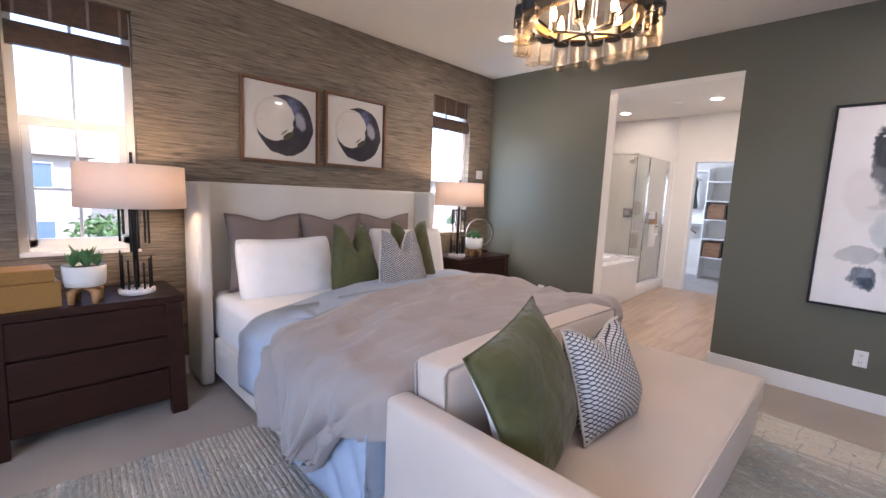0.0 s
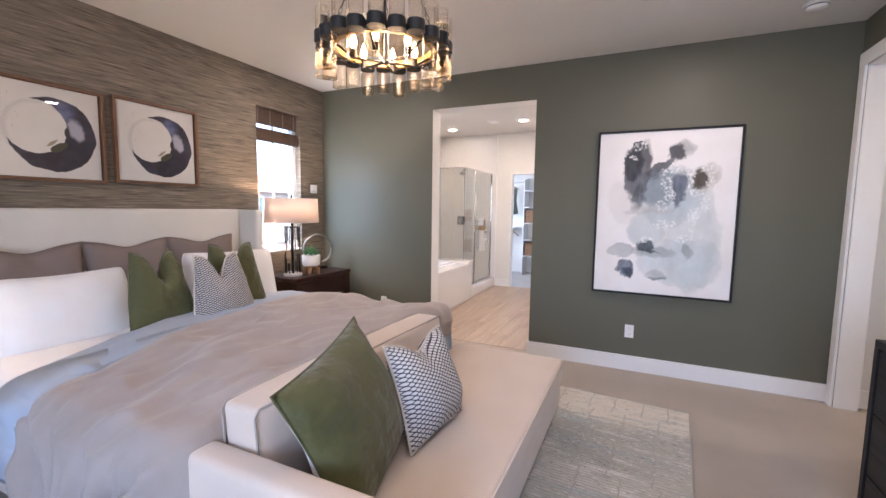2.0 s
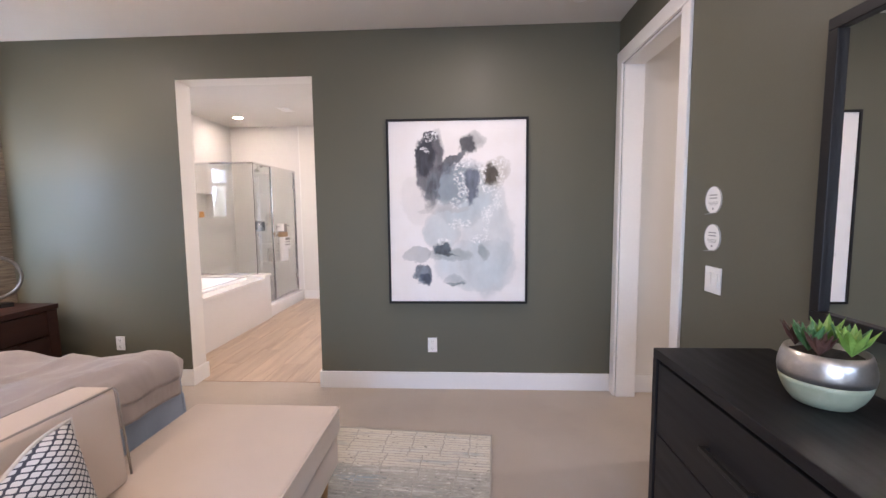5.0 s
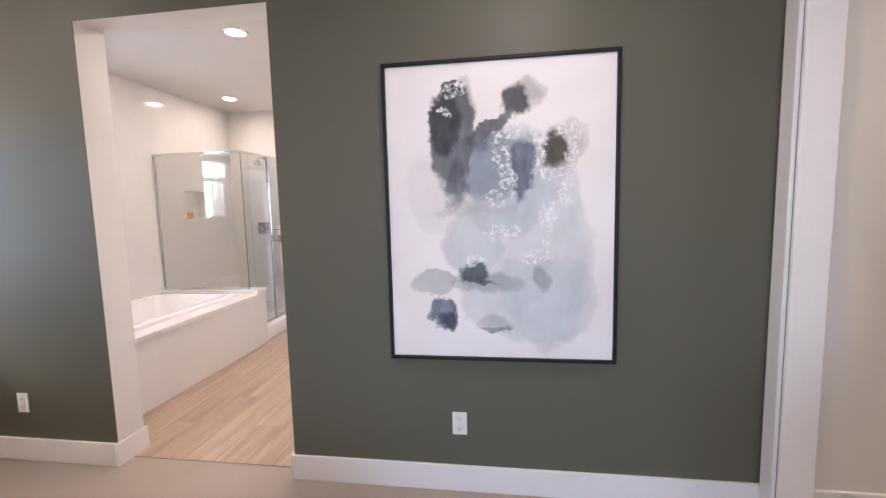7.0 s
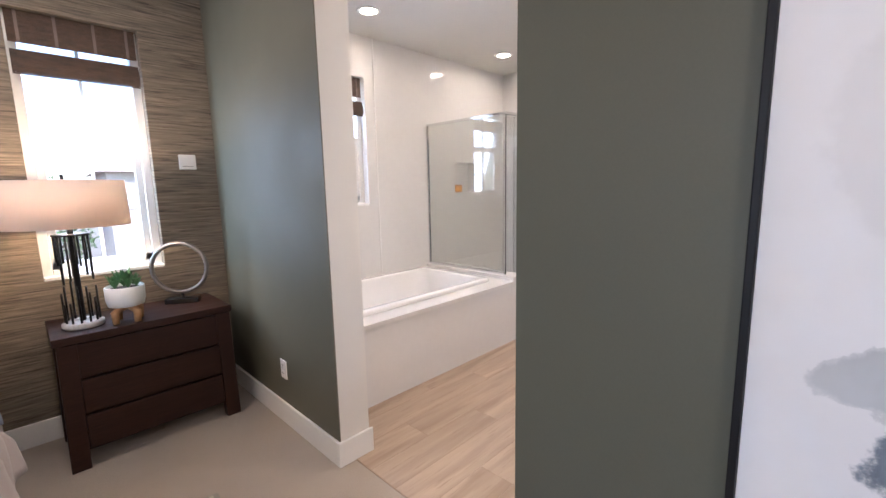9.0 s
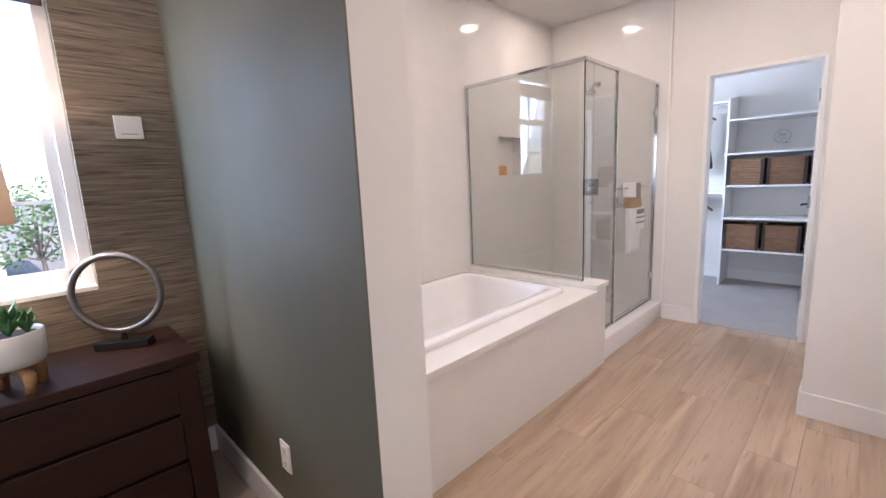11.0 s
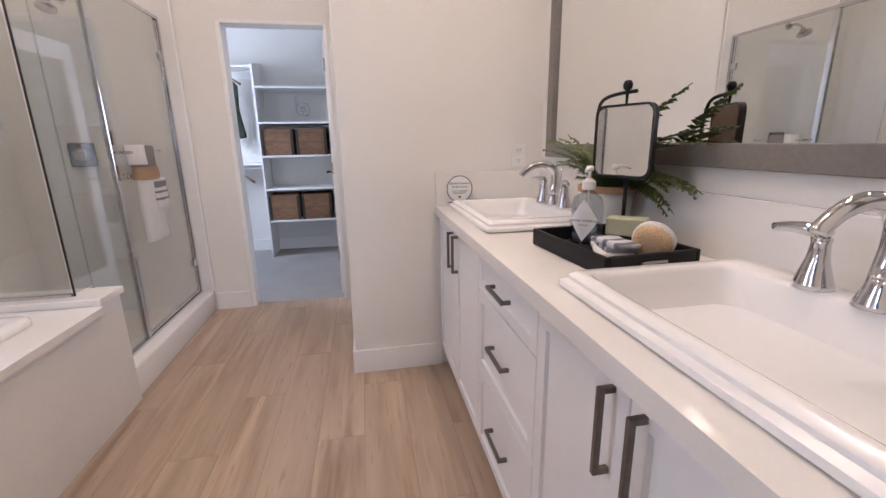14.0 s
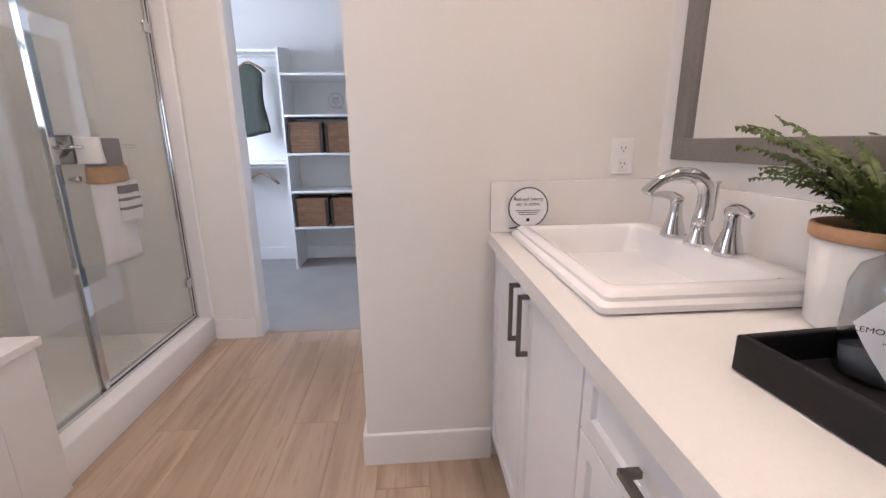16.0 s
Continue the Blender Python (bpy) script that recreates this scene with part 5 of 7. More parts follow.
wm = thing("wall_mirror", 1.625, S, 1.500, "large rectangular mirror in a dark frame over the dresser", "mirror", rz=180)
part("mirror_frame", frame_bars(1.50, 0.915, 0.036, 0.034), M_BLACKWOOD, wm)
part("mirror_glass", box(-0.716, 0.716, -0.016, -0.004, -0.423, 0.423), M_MIRROR, wm)

M_SILVER = surface("hammered_silver", (0.42, 0.40, 0.37), (0.60, 0.57, 0.53), 0.35, metal=0.9, coarse=14, fine=60, bump=0.25, depth=0.002)
M_CELADON = surface("celadon_glaze", (0.30, 0.34, 0.24), (0.38, 0.42, 0.31), 0.45, coarse=9, fine=60, bump=0.05)
bowl = thing("succulent_bowl", 2.125, -0.86, dh, "silver and pale green round bowl of mixed succulents", "potted plant")
bw = lathe([(0.05, 0.0), (0.066, 0.004), (0.080, 0.022), (0.089, 0.04), (0.095, 0.057), (0.098, 0.072)], 40)
part("lower_bowl", bw, M_CELADON, bowl, smooth=True)
part("upper_bowl", lathe([(0.0982, 0.0725), (0.1005, 0.088), (0.0995, 0.105), (0.095, 0.126), (0.088, 0.143), (0.083, 0.143), (0.082, 0.12)], 40), M_SILVER, bowl, "brushed silver band", smooth=True)
part("soil", lathe([(0.082, 0.11), (0.0805, 0.128)], 12), M_SOIL, bowl)
rnd = random.Random(31)
for cx, cy, r, mt in ((0.04, -0.03, 0.07, M_SUCC_LIME), (-0.05, -0.02, 0.07, M_SUCC_LIME), (0.0, 0.045, 0.07, M_SUCC), (0.05, 0.04, 0.06, M_SUCC_RED), (-0.04, 0.05, 0.06, M_SUCC_RED), (0.0, -0.05, 0.06, M_SUCC)):
    bm = bmesh.new()
    rosette(bm, cx, cy, 0.138, r * 1.25, 22, rnd, 1.1)
    part("rosette", bm, mt, bowl)


def plate_on(name, x, y, z, w, h, rz, label, category, kind):
    o = thing(name, x, y, z, label, category, rz=rz)
    part("plate", box(-w / 2, w / 2, -0.007, 0, -h / 2, h / 2, 0.002), M_PLASTIC, o)
    if kind == "outlet":
        for s in (-1, 1):
            f = part("receptacle", box(-0.017, 0.017, -0.0095, -0.0072, s * 0.026 - 0.019, s * 0.026 + 0.019, 0.002), M_PLASTIC, o)
            for u in (-0.007, 0.007):
                part("slot", box(u - 0.0012, u + 0.0012, -0.0102, -0.0096, s * 0.026 - 0.002, s * 0.026 + 0.007), M_BLACK, f)
            part("ground_hole", box(-0.002, 0.002, -0.0102, -0.0096, s * 0.026 - 0.011, s * 0.026 - 0.007), M_BLACK, f)
    else:
        for s in (-1, 1):
            part("rocker", box(s * 0.024 - 0.017, s * 0.024 + 0.017, -0.011, -0.0072, -0.033, 0.033, 0.002), M_PLASTIC, o)
    return o


plate_on("wall_outlet", E, 0.339, 0.353, 0.072, 0.115, -90, "white duplex outlet low on the wall", "outlet", "outlet")
plate_on("wall_outlet", E, 2.894, 0.349, 0.072, 0.115, -90, "white duplex outlet low on the wall", "outlet", "outlet")
plate_on("wall_outlet", 6.44, 0.71, 1.152, 0.072, 0.115, -90, "white duplex outlet above the vanity", "outlet", "outlet")
plate_on("light_switch", 2.945, S, 1.077, 0.118, 0.118, 180, "white double rocker light switch", "light switch", "switch")


def lettering(text, size, material, parent, m, name="lettering"):
    cu = bpy.data.curves.new(name, "FONT")
    cu.body, cu.size, cu.align_x, cu.align_y = text, size, "CENTER", "CENTER"
    cu.extrude = 0.0002
    tmp = bpy.data.objects.new(name, cu)
    scene.collection.objects.link(tmp)
    bpy.context.view_layer.update()
    me = bpy.data.meshes.new_from_object(tmp.evaluated_get(bpy.context.evaluated_depsgraph_get()))
    bpy.data.objects.remove(tmp)
    me.materials.clear()
    me.materials.append(material)
    ob = new(name, me)
    ob.parent = parent
    ob.matrix_basis = m
    return ob


M_INK = surface("printed_ink", (0.02, 0.022, 0.03), (0.03, 0.032, 0.04), 0.6, bump=0.0)
M_CARD = surface("sign_card", (0.78, 0.78, 0.78), (0.82, 0.82, 0.82), 0.5, fine=60, bump=0.0)


def bubble_sign(name, x, y, z, r, rz, label, lines=(), rx=0.0, clear=False, ink=None, tail=-1):
    """A round speech-bubble sign in the local x-z plane, facing -y."""
    o = thing(name, x, y, z, label, "sign", rz=rz, rx=rx)

    def outline(rad):
        pts = []
        for k in range(41):
            a = radians(250 + tail * -1 * 0 - 320 * k / 40)
            pts.append((rad * math.cos(a) * (-tail), rad * math.sin(a)))
        pts.append((tail * rad * 0.96, -rad * 1.05))
        return pts

    if not clear:
        bm = bmesh.new()
        a = [bm.verts.new((u, -0.003, v)) for u, v in outline(r)]
        b = [bm.verts.new((u, 0.0, v)) for u, v in outline(r)]
        bm.faces.new(a)
        bm.faces.new(list(reversed(b)))
        for k in range(len(a)):
            bm.faces.new((a[k], b[k], b[(k + 1) % len(a)], a[(k + 1) % len(a)]))
        bmesh.ops.recalc_face_normals(bm, faces=bm.faces)
        part("card", bm, M_CARD, o)
    part("outline", tube([(u, -0.0035, v) for u, v in outline(r * 0.985)], r * 0.03, 6, closed=True), ink or M_INK, o)
    for k, ln in enumerate(lines):
        lettering(ln, r * 0.25, ink or M_INK, o, pose(0, -0.0036, r * (0.42 - 0.25 * k), 90, 0, 0))
    bars = bmesh.new()
    for k in range(3):
        add_box(bars, -r * (0.62 - 0.08 * k), r * (0.62 - 0.08 * k), -0.0038, -0.0032, -r * (0.16 + 0.10 * k), -r * (0.13 + 0.10 * k))
    if not lines:
        for k in range(2):
            add_box(bars, -r * 0.45, r * 0.45, -0.0038, -0.0032, r * (0.32 - 0.22 * k), r * (0.40 - 0.22 * k))
    part("small_print", bars, ink or M_INK, o)
    part("mark", lathe([(r * 0.09, 0), (r * 0.09, 0.0006)], 12), ink or M_INK, o).matrix_basis = pose(0, -0.003, -r * 0.62, 90, 0, 0)
    return o


M_GREYINK = surface("grey_ink", (0.25, 0.26, 0.27), (0.30, 0.31, 0.32), 0.6, bump=0.0)
bubble_sign("wall_sign", 2.972, S, 1.437, 0.062, 180, "white speech-bubble sign on the olive wall", ink=M_GREYINK)
bubble_sign("wall_sign", 2.968, S, 1.268, 0.062, 180, "white speech-bubble sign on the olive wall", ink=M_GREYINK)

# ---- ceiling fittings ----


def recessed_light(x, y, watts, grp, tint=SOFT):
    o = thing("recessed_light", x, y, H, "lit white round recessed ceiling light", "ceiling light", grp)
    part("trim_ring", lathe([(0.085, -0.005), (0.092, -0.001), (0.066, -0.001), (0.062, -0.005)], 32, close=True), M_TRIM, o, smooth=True)
    part("lens", lathe([(0.0655, -0.003), (0.0655, -0.001)], 28), M_LIGHT, o)
    lamp("recessed_glow", "AREA", look((x, y, H - 0.012), (x, y, 0)), watts, tint, 0.12)


# the third light is unseen, added by guess at the west end
for lx, ly in ((3.23, 0.0), (3.27, 2.84), (0.25, 0.0)):
    recessed_light(lx, ly, BED_W, "bedroom recessed lights")
# the last light is unseen, added to brighten the vanity and the pier wall
for lx, ly, share in ((5.25, 2.06, 0.55), (5.26, 3.30, 0.30), (6.94, 3.28, 0.30), (6.60, 1.97, 0.80), (5.42, 1.02, 1.30)):
    recessed_light(lx, ly, BATH_W * share, "bathroom recessed lights", (1.0, 0.78, 0.56))
recessed_light(6.35, -3.2, BED_W * 1.8, "hall recessed lights")
recessed_light(3.6, -2.6, BED_W * 2.0, "hall recessed lights")
sd = thing("smoke_detector", 3.786, -0.645, H, "round white smoke detector on the ceiling", "smoke detector")
part("body", lathe([(0.05, -0.038), (0.058, -0.028), (0.06, -0.012), (0.072, -0.011), (0.072, 0.0)], 32), M_PLASTIC, sd, smooth=True)
part("vent_band", lathe([(0.0605, -0.024), (0.0605, -0.018)], 32), M_GREYFRAME, sd)
cv = thing("ceiling_vent", 6.54, 2.42, H, "white slatted exhaust vent in the bathroom ceiling", "vent")
part("vent_frame", frame_bars(0.26, 0.16, 0.02, 0.008), M_TRIM, cv).matrix_basis = pose(0, 0, 0, -90, 0, 0)
for k in range(7):
    part("slat", box(-0.11, 0.11, -0.055 + 0.018 * k - 0.005, -0.055 + 0.018 * k + 0.005, -0.007, -0.001), M_TRIM, cv)

# ---- chandelier ----
M_AMBER = glass_of("seeded_amber_glass", (1.0, 0.93, 0.82), rough=0.0, clear=0.95, shine=0.035)
_nt = M_AMBER.node_tree
_bp = _nt.nodes.new("ShaderNodeBump")
_bp.inputs["Strength"].default_value, _bp.inputs["Distance"].default_value = 0.5, 0.006
_nt.links.new(noise_of(_nt, 120, 1), _bp.inputs["Height"])
for _n in _nt.nodes:
    if _n.bl_idname == "ShaderNodeBsdfGlossy":
        _nt.links.new(_bp.outputs[0], _n.inputs["Normal"])
        _n.inputs["Color"].default_value = (1.0, 0.84, 0.60, 1)
M_CLEARJAR = glass_of("clear_jar_glass", (1.0, 0.99, 0.97), clear=0.975, shine=0.015)
M_CANDLE = glow("candle_bulb", (1.0, 0.62, 0.28), 12.0)
M_BRASS = surface("aged_gold", (0.30, 0.19, 0.08), (0.42, 0.28, 0.12), 0.5, metal=1.0, coarse=8, fine=60, bump=0.05)
CX, CY = 1.72, 1.27
ch = thing("chandelier", CX, CY, 2.0, "round black and gold chandelier of glass jars, lit", "chandelier")
part("gold_ring", lathe([(0.186, 0.030), (0.206, 0.030), (0.206, 0.056), (0.186, 0.056)], 64, close=True), M_BRASS, ch, smooth=False)
part("black_ring", lathe([(0.207, 0.034), (0.216, 0.034), (0.216, 0.062), (0.207, 0.062)], 64, close=True), M_BLACK, ch, smooth=False)
M_CAP = surface("cap_black", (0.006, 0.006, 0.006), (0.012, 0.012, 0.012), 0.6, coarse=8, fine=90, bump=0.1)


def jar(r, z0, cap0, cap1):
    """An upturned jar: glass below a black cap, a clear open glass above it."""
    o = new("jar")
    g = bmesh.new()
    add_lathe(g, [(r * 0.80, z0 + 0.001), (r * 0.95, z0), (r, z0 + 0.006), (r * 0.985, z0 + 0.035), (r, z0 + 0.07), (r * 0.97, cap0 + 0.004)], 20)
    part("glass", g, M_AMBER, o, smooth=True).visible_shadow = False
    part("foot_rim", tube([(r * 0.96 * math.cos(math.pi * k / 8), r * 0.96 * math.sin(math.pi * k / 8), z0 + 0.001) for k in range(16)], 0.0018, 5, closed=True), M_AMBER, o, smooth=True)
    part("cap", lathe([(r * 0.8, cap0), (r * 1.07, cap0 + 0.001), (r * 1.07, cap1 - 0.004), (r * 1.0, cap1), (r * 0.5, cap1)], 22), M_CAP, o, smooth=False)
    up = bmesh.new()
    add_lathe(up, [(r * 0.90, cap1 + 0.001), (r * 0.92, cap1 + 0.085), (r * 0.90, cap1 + 0.085), (r * 0.88, cap1 + 0.001)], 20, close=True)
    part("upper_glass", up, M_CLEARJAR, o, smooth=True).visible_shadow = False
    return o


RJ, NOUT = 0.240, 21
for ln, rest in ((0.0, 0), (0.012, 1)):
    # two lengths of jar take turns round the ring
    first = None
    for k in range(rest, NOUT, 2):
        a = 360 * k / NOUT
        m = pose(RJ * math.cos(radians(a)), RJ * math.sin(radians(a)), -0.006 * rest, 0, 0, a)
        if first is None:
            first = jar(0.030, -0.062 - ln, 0.028, 0.070)
            first.parent = ch
            first.matrix_basis = m
        else:
            copy_thing(first, m)
for k in range(6):
    a = 2 * math.pi * k / 6 + 0.3
    bx_, by_ = 0.125 * math.cos(a), 0.125 * math.sin(a)
    part("socket", lathe([(0.013, -0.012), (0.013, 0.022)], 12, bx_, by_), M_BLACK, ch)
    part("bulb", lathe([(0.006, 0.022), (0.013, 0.040), (0.012, 0.056), (0.006, 0.075), (0.002, 0.088)], 12, bx_, by_), M_CANDLE, ch, smooth=True)
    part("arm", tube([(0, 0, -0.012), (bx_, by_, -0.010), (0.196 * math.cos(a), 0.196 * math.sin(a), 0.036)], 0.005, 6), M_BLACK, ch)
part("stem", tube([(0, 0, -0.02), (0, 0, 0.735)], 0.007, 8), M_BLACK, ch)
part("canopy", lathe([(0.02, 0.715), (0.07, 0.722), (0.07, 0.742)], 24), M_BLACK, ch, smooth=True)
for k in range(4):
    a = 2 * math.pi * k / 4 + 0.6
    chain = bmesh.new()
    p0, p1 = Vector((0.21 * math.cos(a), 0.21 * math.sin(a), 0.06)), Vector((0.02 * math.cos(a), 0.02 * math.sin(a), 0.62))
    for j in range(22):
        q = p0.lerp(p1, (j + 0.5) / 22)
        d = (p1 - p0).normalized()
        s = d.cross(Vector((0, 0, 1))).normalized() if j % 2 else d.cross(d.cross(Vector((0, 0, 1)))).normalized()
        add_tube(chain, [q + d * 0.016 * math.cos(t) + s * 0.006 * math.sin(t) for t in [2 * math.pi * i / 8 for i in range(8)]], 0.0016, 4, closed=True)
    part("chain", chain, M_BLACK, ch)
lamp("chandelier_glow", "POINT", pose(CX, CY, 2.00), CHAND_W, WARM, 0.10)

# ---- hall beyond the door ----
rail = thing("stair_railing", 5.6, -2.67, 0, "white painted stair railing with square balusters", "railing")
part("handrail", box(-1.3, 1.0, -0.035, 0.035, 0.93, 0.985, 0.012, 3), M_TRIM, rail, smooth=True)
part("shoe_rail", box(-1.3, 1.0, -0.03, 0.03, 0.0, 0.04, 0.004), M_TRIM, rail)
bal = part("baluster", box(-0.016, 0.016, -0.016, 0.016, 0.041, 0.931), M_TRIM, rail)
bal.location = (-1.25, 0, 0)
for k in range(1, 22):
    b = bal.copy()
    scene.collection.objects.link(b)
    b.location = (-1.25 + 0.105 * k, 0, 0)
# ---- bathroom: tub and shower ----
TX0, TX1, TY0, TY1, TZ = BW + 0.002, 6.235, 2.665, BN - 0.002, 0.565
tub = thing("bathtub", (TX0 + TX1) / 2, (TY0 + TY1) / 2, 0, "white built-in bathtub with a wide deck and plain apron", "bathtub")
hx, hy = (TX1 - TX0) / 2, (TY1 - TY0) / 2
part("apron", box(-hx, hx, -hy, -hy + 0.03, 0, TZ - 0.03), M_TILE, tub)


def rounded_rect(hx_, hy_, r, n=6):
    pts = []
    for cx, cy, a0 in ((hx_ - r, hy_ - r, 0), (-hx_ + r, hy_ - r, 90), (-hx_ + r, -hy_ + r, 180), (hx_ - r, -hy_ + r, 270)):
        for k in range(n + 1):
            a = radians(a0 + 90 * k / n)
            pts.append((cx + r * math.cos(a), cy + r * math.sin(a)))
    return pts


def loft(bm, rings, cap_last=True, cap_first=False):
    """Joins rings of equally many points given as (x, y, z)."""
    vs = [[bm.verts.new(p) for p in ring] for ring in rings]
    for a, b in zip(vs, vs[1:]):
        n = len(a)
        for k in range(n):
            bm.faces.new((a[k], a[(k + 1) % n], b[(k + 1) % n], b[k]))
    if cap_last:
        bm.faces.new(vs[-1])
    if cap_first:
        bm.faces.new(list(reversed(vs[0])))
    bmesh.ops.recalc_face_normals(bm, faces=bm.faces)
    return bm


def rr(hx_, hy_, r, z, dx=0.0, dy=0.0):
    return [(x + dx, y + dy, z) for x, y in rounded_rect(hx_, hy_, r)]


deck = bmesh.new()
loft(deck, [rr(hx, hy + 0.0, 0.004, TZ - 0.035), rr(hx + 0.0, hy + 0.012, 0.006, TZ - 0.03, 0, -0.012), rr(hx, hy + 0.012, 0.006, TZ, 0, -0.012), rr(hx - 0.13, hy - 0.12, 0.05, TZ, 0, 0.02)], cap_last=False)
part("deck", deck, M_QUARTZ, tub)
shell = bmesh.new()
loft(shell, [rr(hx - 0.125, hy - 0.115, 0.06, TZ + 0.002, 0, 0.02), rr(hx - 0.125, hy - 0.115, 0.06, TZ + 0.022, 0, 0.02), rr(hx - 0.135, hy - 0.125, 0.06, TZ + 0.032, 0, 0.02),
             rr(hx - 0.19, hy - 0.18, 0.07, TZ + 0.032, 0, 0.02), rr(hx - 0.205, hy - 0.195, 0.08, TZ + 0.02, 0, 0.02), rr(hx - 0.25, hy - 0.23, 0.12, 0.30, 0, 0.02), rr(hx - 0.31, hy - 0.27, 0.14, 0.16, 0, 0.02), rr(hx - 0.42, hy - 0.34, 0.12, 0.13, 0, 0.02)])
part("basin", shell, M_ACRYLIC, tub, smooth=True)
tagged(part("tub_end_wall", box(TX1 + 0.002, TX1 + 0.17, 2.80, BN - 0.003, 0.0, TZ), M_TILE), "low white tiled wall between tub and shower", "half wall", kind="structure")
tagged(part("tub_end_cap", box(TX1 + 0.0005, TX1 + 0.185, 2.652, BN - 0.003, TZ + 0.001, TZ + 0.033, 0.003), M_QUARTZ), "white quartz cap on the low wall", "ledge", kind="structure")
tagged(part("tub_end_front", box(TX1 + 0.002, TX1 + 0.17, 2.666, 2.7995, 0.0, TZ), M_TILE), "low white tiled wall end", "half wall", kind="structure")

base_ = thing("shower_pan", 6.99, 3.26, 0, "white shower pan with a raised kerb", "shower base")
part("kerb", box(-0.583, 0.616, -0.575, -0.435, 0, 0.155, 0.008, 3), M_ACRYLIC, base_, smooth=True)
part("pan_floor", box(-0.583, 0.616, -0.434, 0.518, 0, 0.06), M_ACRYLIC, base_)
part("drain", lathe([(0.05, 0.0605), (0.05, 0.064)], 24), M_CHROME, base_)
for nm, a in (("wall_shower_east", (7.607, 7.6195, 2.69, BN - 0.001, 0.0, 2.742)),):
    tagged(part(nm, box(*a), M_TILE), "glossy white tiled shower wall", "wall", kind="structure")
# bright edge strips where the tile ends
for nm, a in (("trim", (7.600, 7.612, 2.676, 2.689, 0.16, 2.74)), ("trim", (4.935 + 0.7, 4.947 + 0.7, BN - 0.006, BN - 0.0005, 0.6, 2.742))):
    tagged(part(nm, box(*a), M_TRIM), "slim white tile edge trim", "tile trim", kind="structure")
# niche in the shower wall
tagged(part("shower_niche", box(6.69, 7.07, BN + 0.10, BN + 0.12, 1.30, 1.70), M_TILE), "recessed white tiled shower niche", "niche", kind="structure")
M_ORANGE = surface("orange_sponge", (0.65, 0.26, 0.03), (0.80, 0.38, 0.06), 0.8, coarse=20, fine=120, bump=0.6, depth=0.003)
sp = thing("bath_sponge", 6.80, BN + 0.045, 1.34, "orange bath sponge in the shower niche", "sponge")
part("sponge_body", box(-0.055, 0.055, -0.035, 0.035, 0, 0.085, 0.02, 4), M_ORANGE, sp, smooth=True)

GX, GY, GT = 6.29, 2.775, 2.046
enc = thing("shower_enclosure", GX, GY, 0.155, "chrome-framed clear glass shower enclosure over a tub wall", "shower enclosure")
gz = TZ + 0.035 - 0.155
part("side_glass", box(-0.004, 0.004, 0.014, BN - GY - 0.015, gz + 0.012, GT - 0.155 - 0.012), M_GLASS, enc).visible_shadow = False
part("fixed_glass", box(0.125, 0.48, -0.004, 0.004, 0.014, GT - 0.155 - 0.012), M_GLASS, enc).visible_shadow = False
part("corner_glass", box(0.004, 0.125, -0.004, 0.004, gz + 0.014, GT - 0.155 - 0.012), M_GLASS, enc).visible_shadow = False
fr_ = bmesh.new()
top = GT - 0.155
add_box(fr_, -0.014, 0.014, -0.014, BN - GY - 0.002, top - 0.024, top, 0.003)
add_box(fr_, 0.0142, 1.313, -0.014, 0.014, top - 0.024, top, 0.003)
add_box(fr_, -0.012, 0.012, 0.006, BN - GY - 0.002, gz, gz + 0.014, 0.002)
add_box(fr_, 0.117, 1.313, -0.016, 0.016, 0.0005, 0.018, 0.002)
add_box(fr_, -0.012, 0.012, BN - GY - 0.02, BN - GY - 0.003, gz + 0.014, top - 0.024, 0.002)
add_box(fr_, 1.291, 1.313, -0.014, 0.014, 0.018, top - 0.024, 0.002)
add_box(fr_, 0.118, 0.128, -0.01, 0.01, 0.0005, gz, 0.001)
part("frame", fr_, M_CHROME, enc)
part("corner_seal", box(-0.003, 0.003, -0.003, 0.003, gz + 0.001, top - 0.024), M_BLACK, enc)
part("post", box(0.482, 0.507, -0.014, 0.014, 0.018, top - 0.024, 0.003), M_CHROME, enc)
door_ = part("glass_door", box(0.513, 1.283, -0.004, 0.004, 0.026, top - 0.03), M_GLASS, enc)
door_.visible_shadow = False
dfr = box(0.510, 0.521, -0.008, 0.008, 0.022, top - 0.028, 0.001)
add_box(dfr, 1.273, 1.287, -0.008, 0.008, 0.022, top - 0.028, 0.001)
add_box(dfr, 0.521, 1.273, -0.008, 0.008, 0.022, 0.036, 0.001)
part("door_edge", dfr, M_CHROME, door_)
part("towel_bar", tube([(0.545, -0.005, 1.045), (0.545, -0.05, 1.045), (0.555, -0.055, 1.045), (0.915, -0.055, 1.045), (0.925, -0.05, 1.045), (0.925, -0.005, 1.045)], 0.008, 10), M_CHROME, door_, smooth=True)
part("door_knob", lathe([(0.008, 0.0), (0.008, 0.02), (0.014, 0.025), (0.014, 0.035)], 14), M_CHROME, door_, smooth=True).matrix_basis = pose(0.555, -0.004, 0.92, 90, 0, 0)
for hz in (0.22, 1.62):
    part("hinge", box(1.245, 1.291, -0.012, 0.012, hz, hz + 0.05, 0.002), M_CHROME, door_)

M_TOWEL = surface("white_terry", (0.70, 0.68, 0.66), (0.80, 0.78, 0.76), 0.95, coarse=10, fine=320, bump=0.9, depth=0.004)
M_TOWELGREY = surface("grey_terry", (0.20, 0.185, 0.175), (0.28, 0.26, 0.245), 0.95, coarse=10, fine=320, bump=0.9, depth=0.004)
M_TANBAND = surface("tan_band", (0.30, 0.19, 0.10), (0.38, 0.25, 0.14), 0.8, coarse=10, fine=160, bump=0.3)
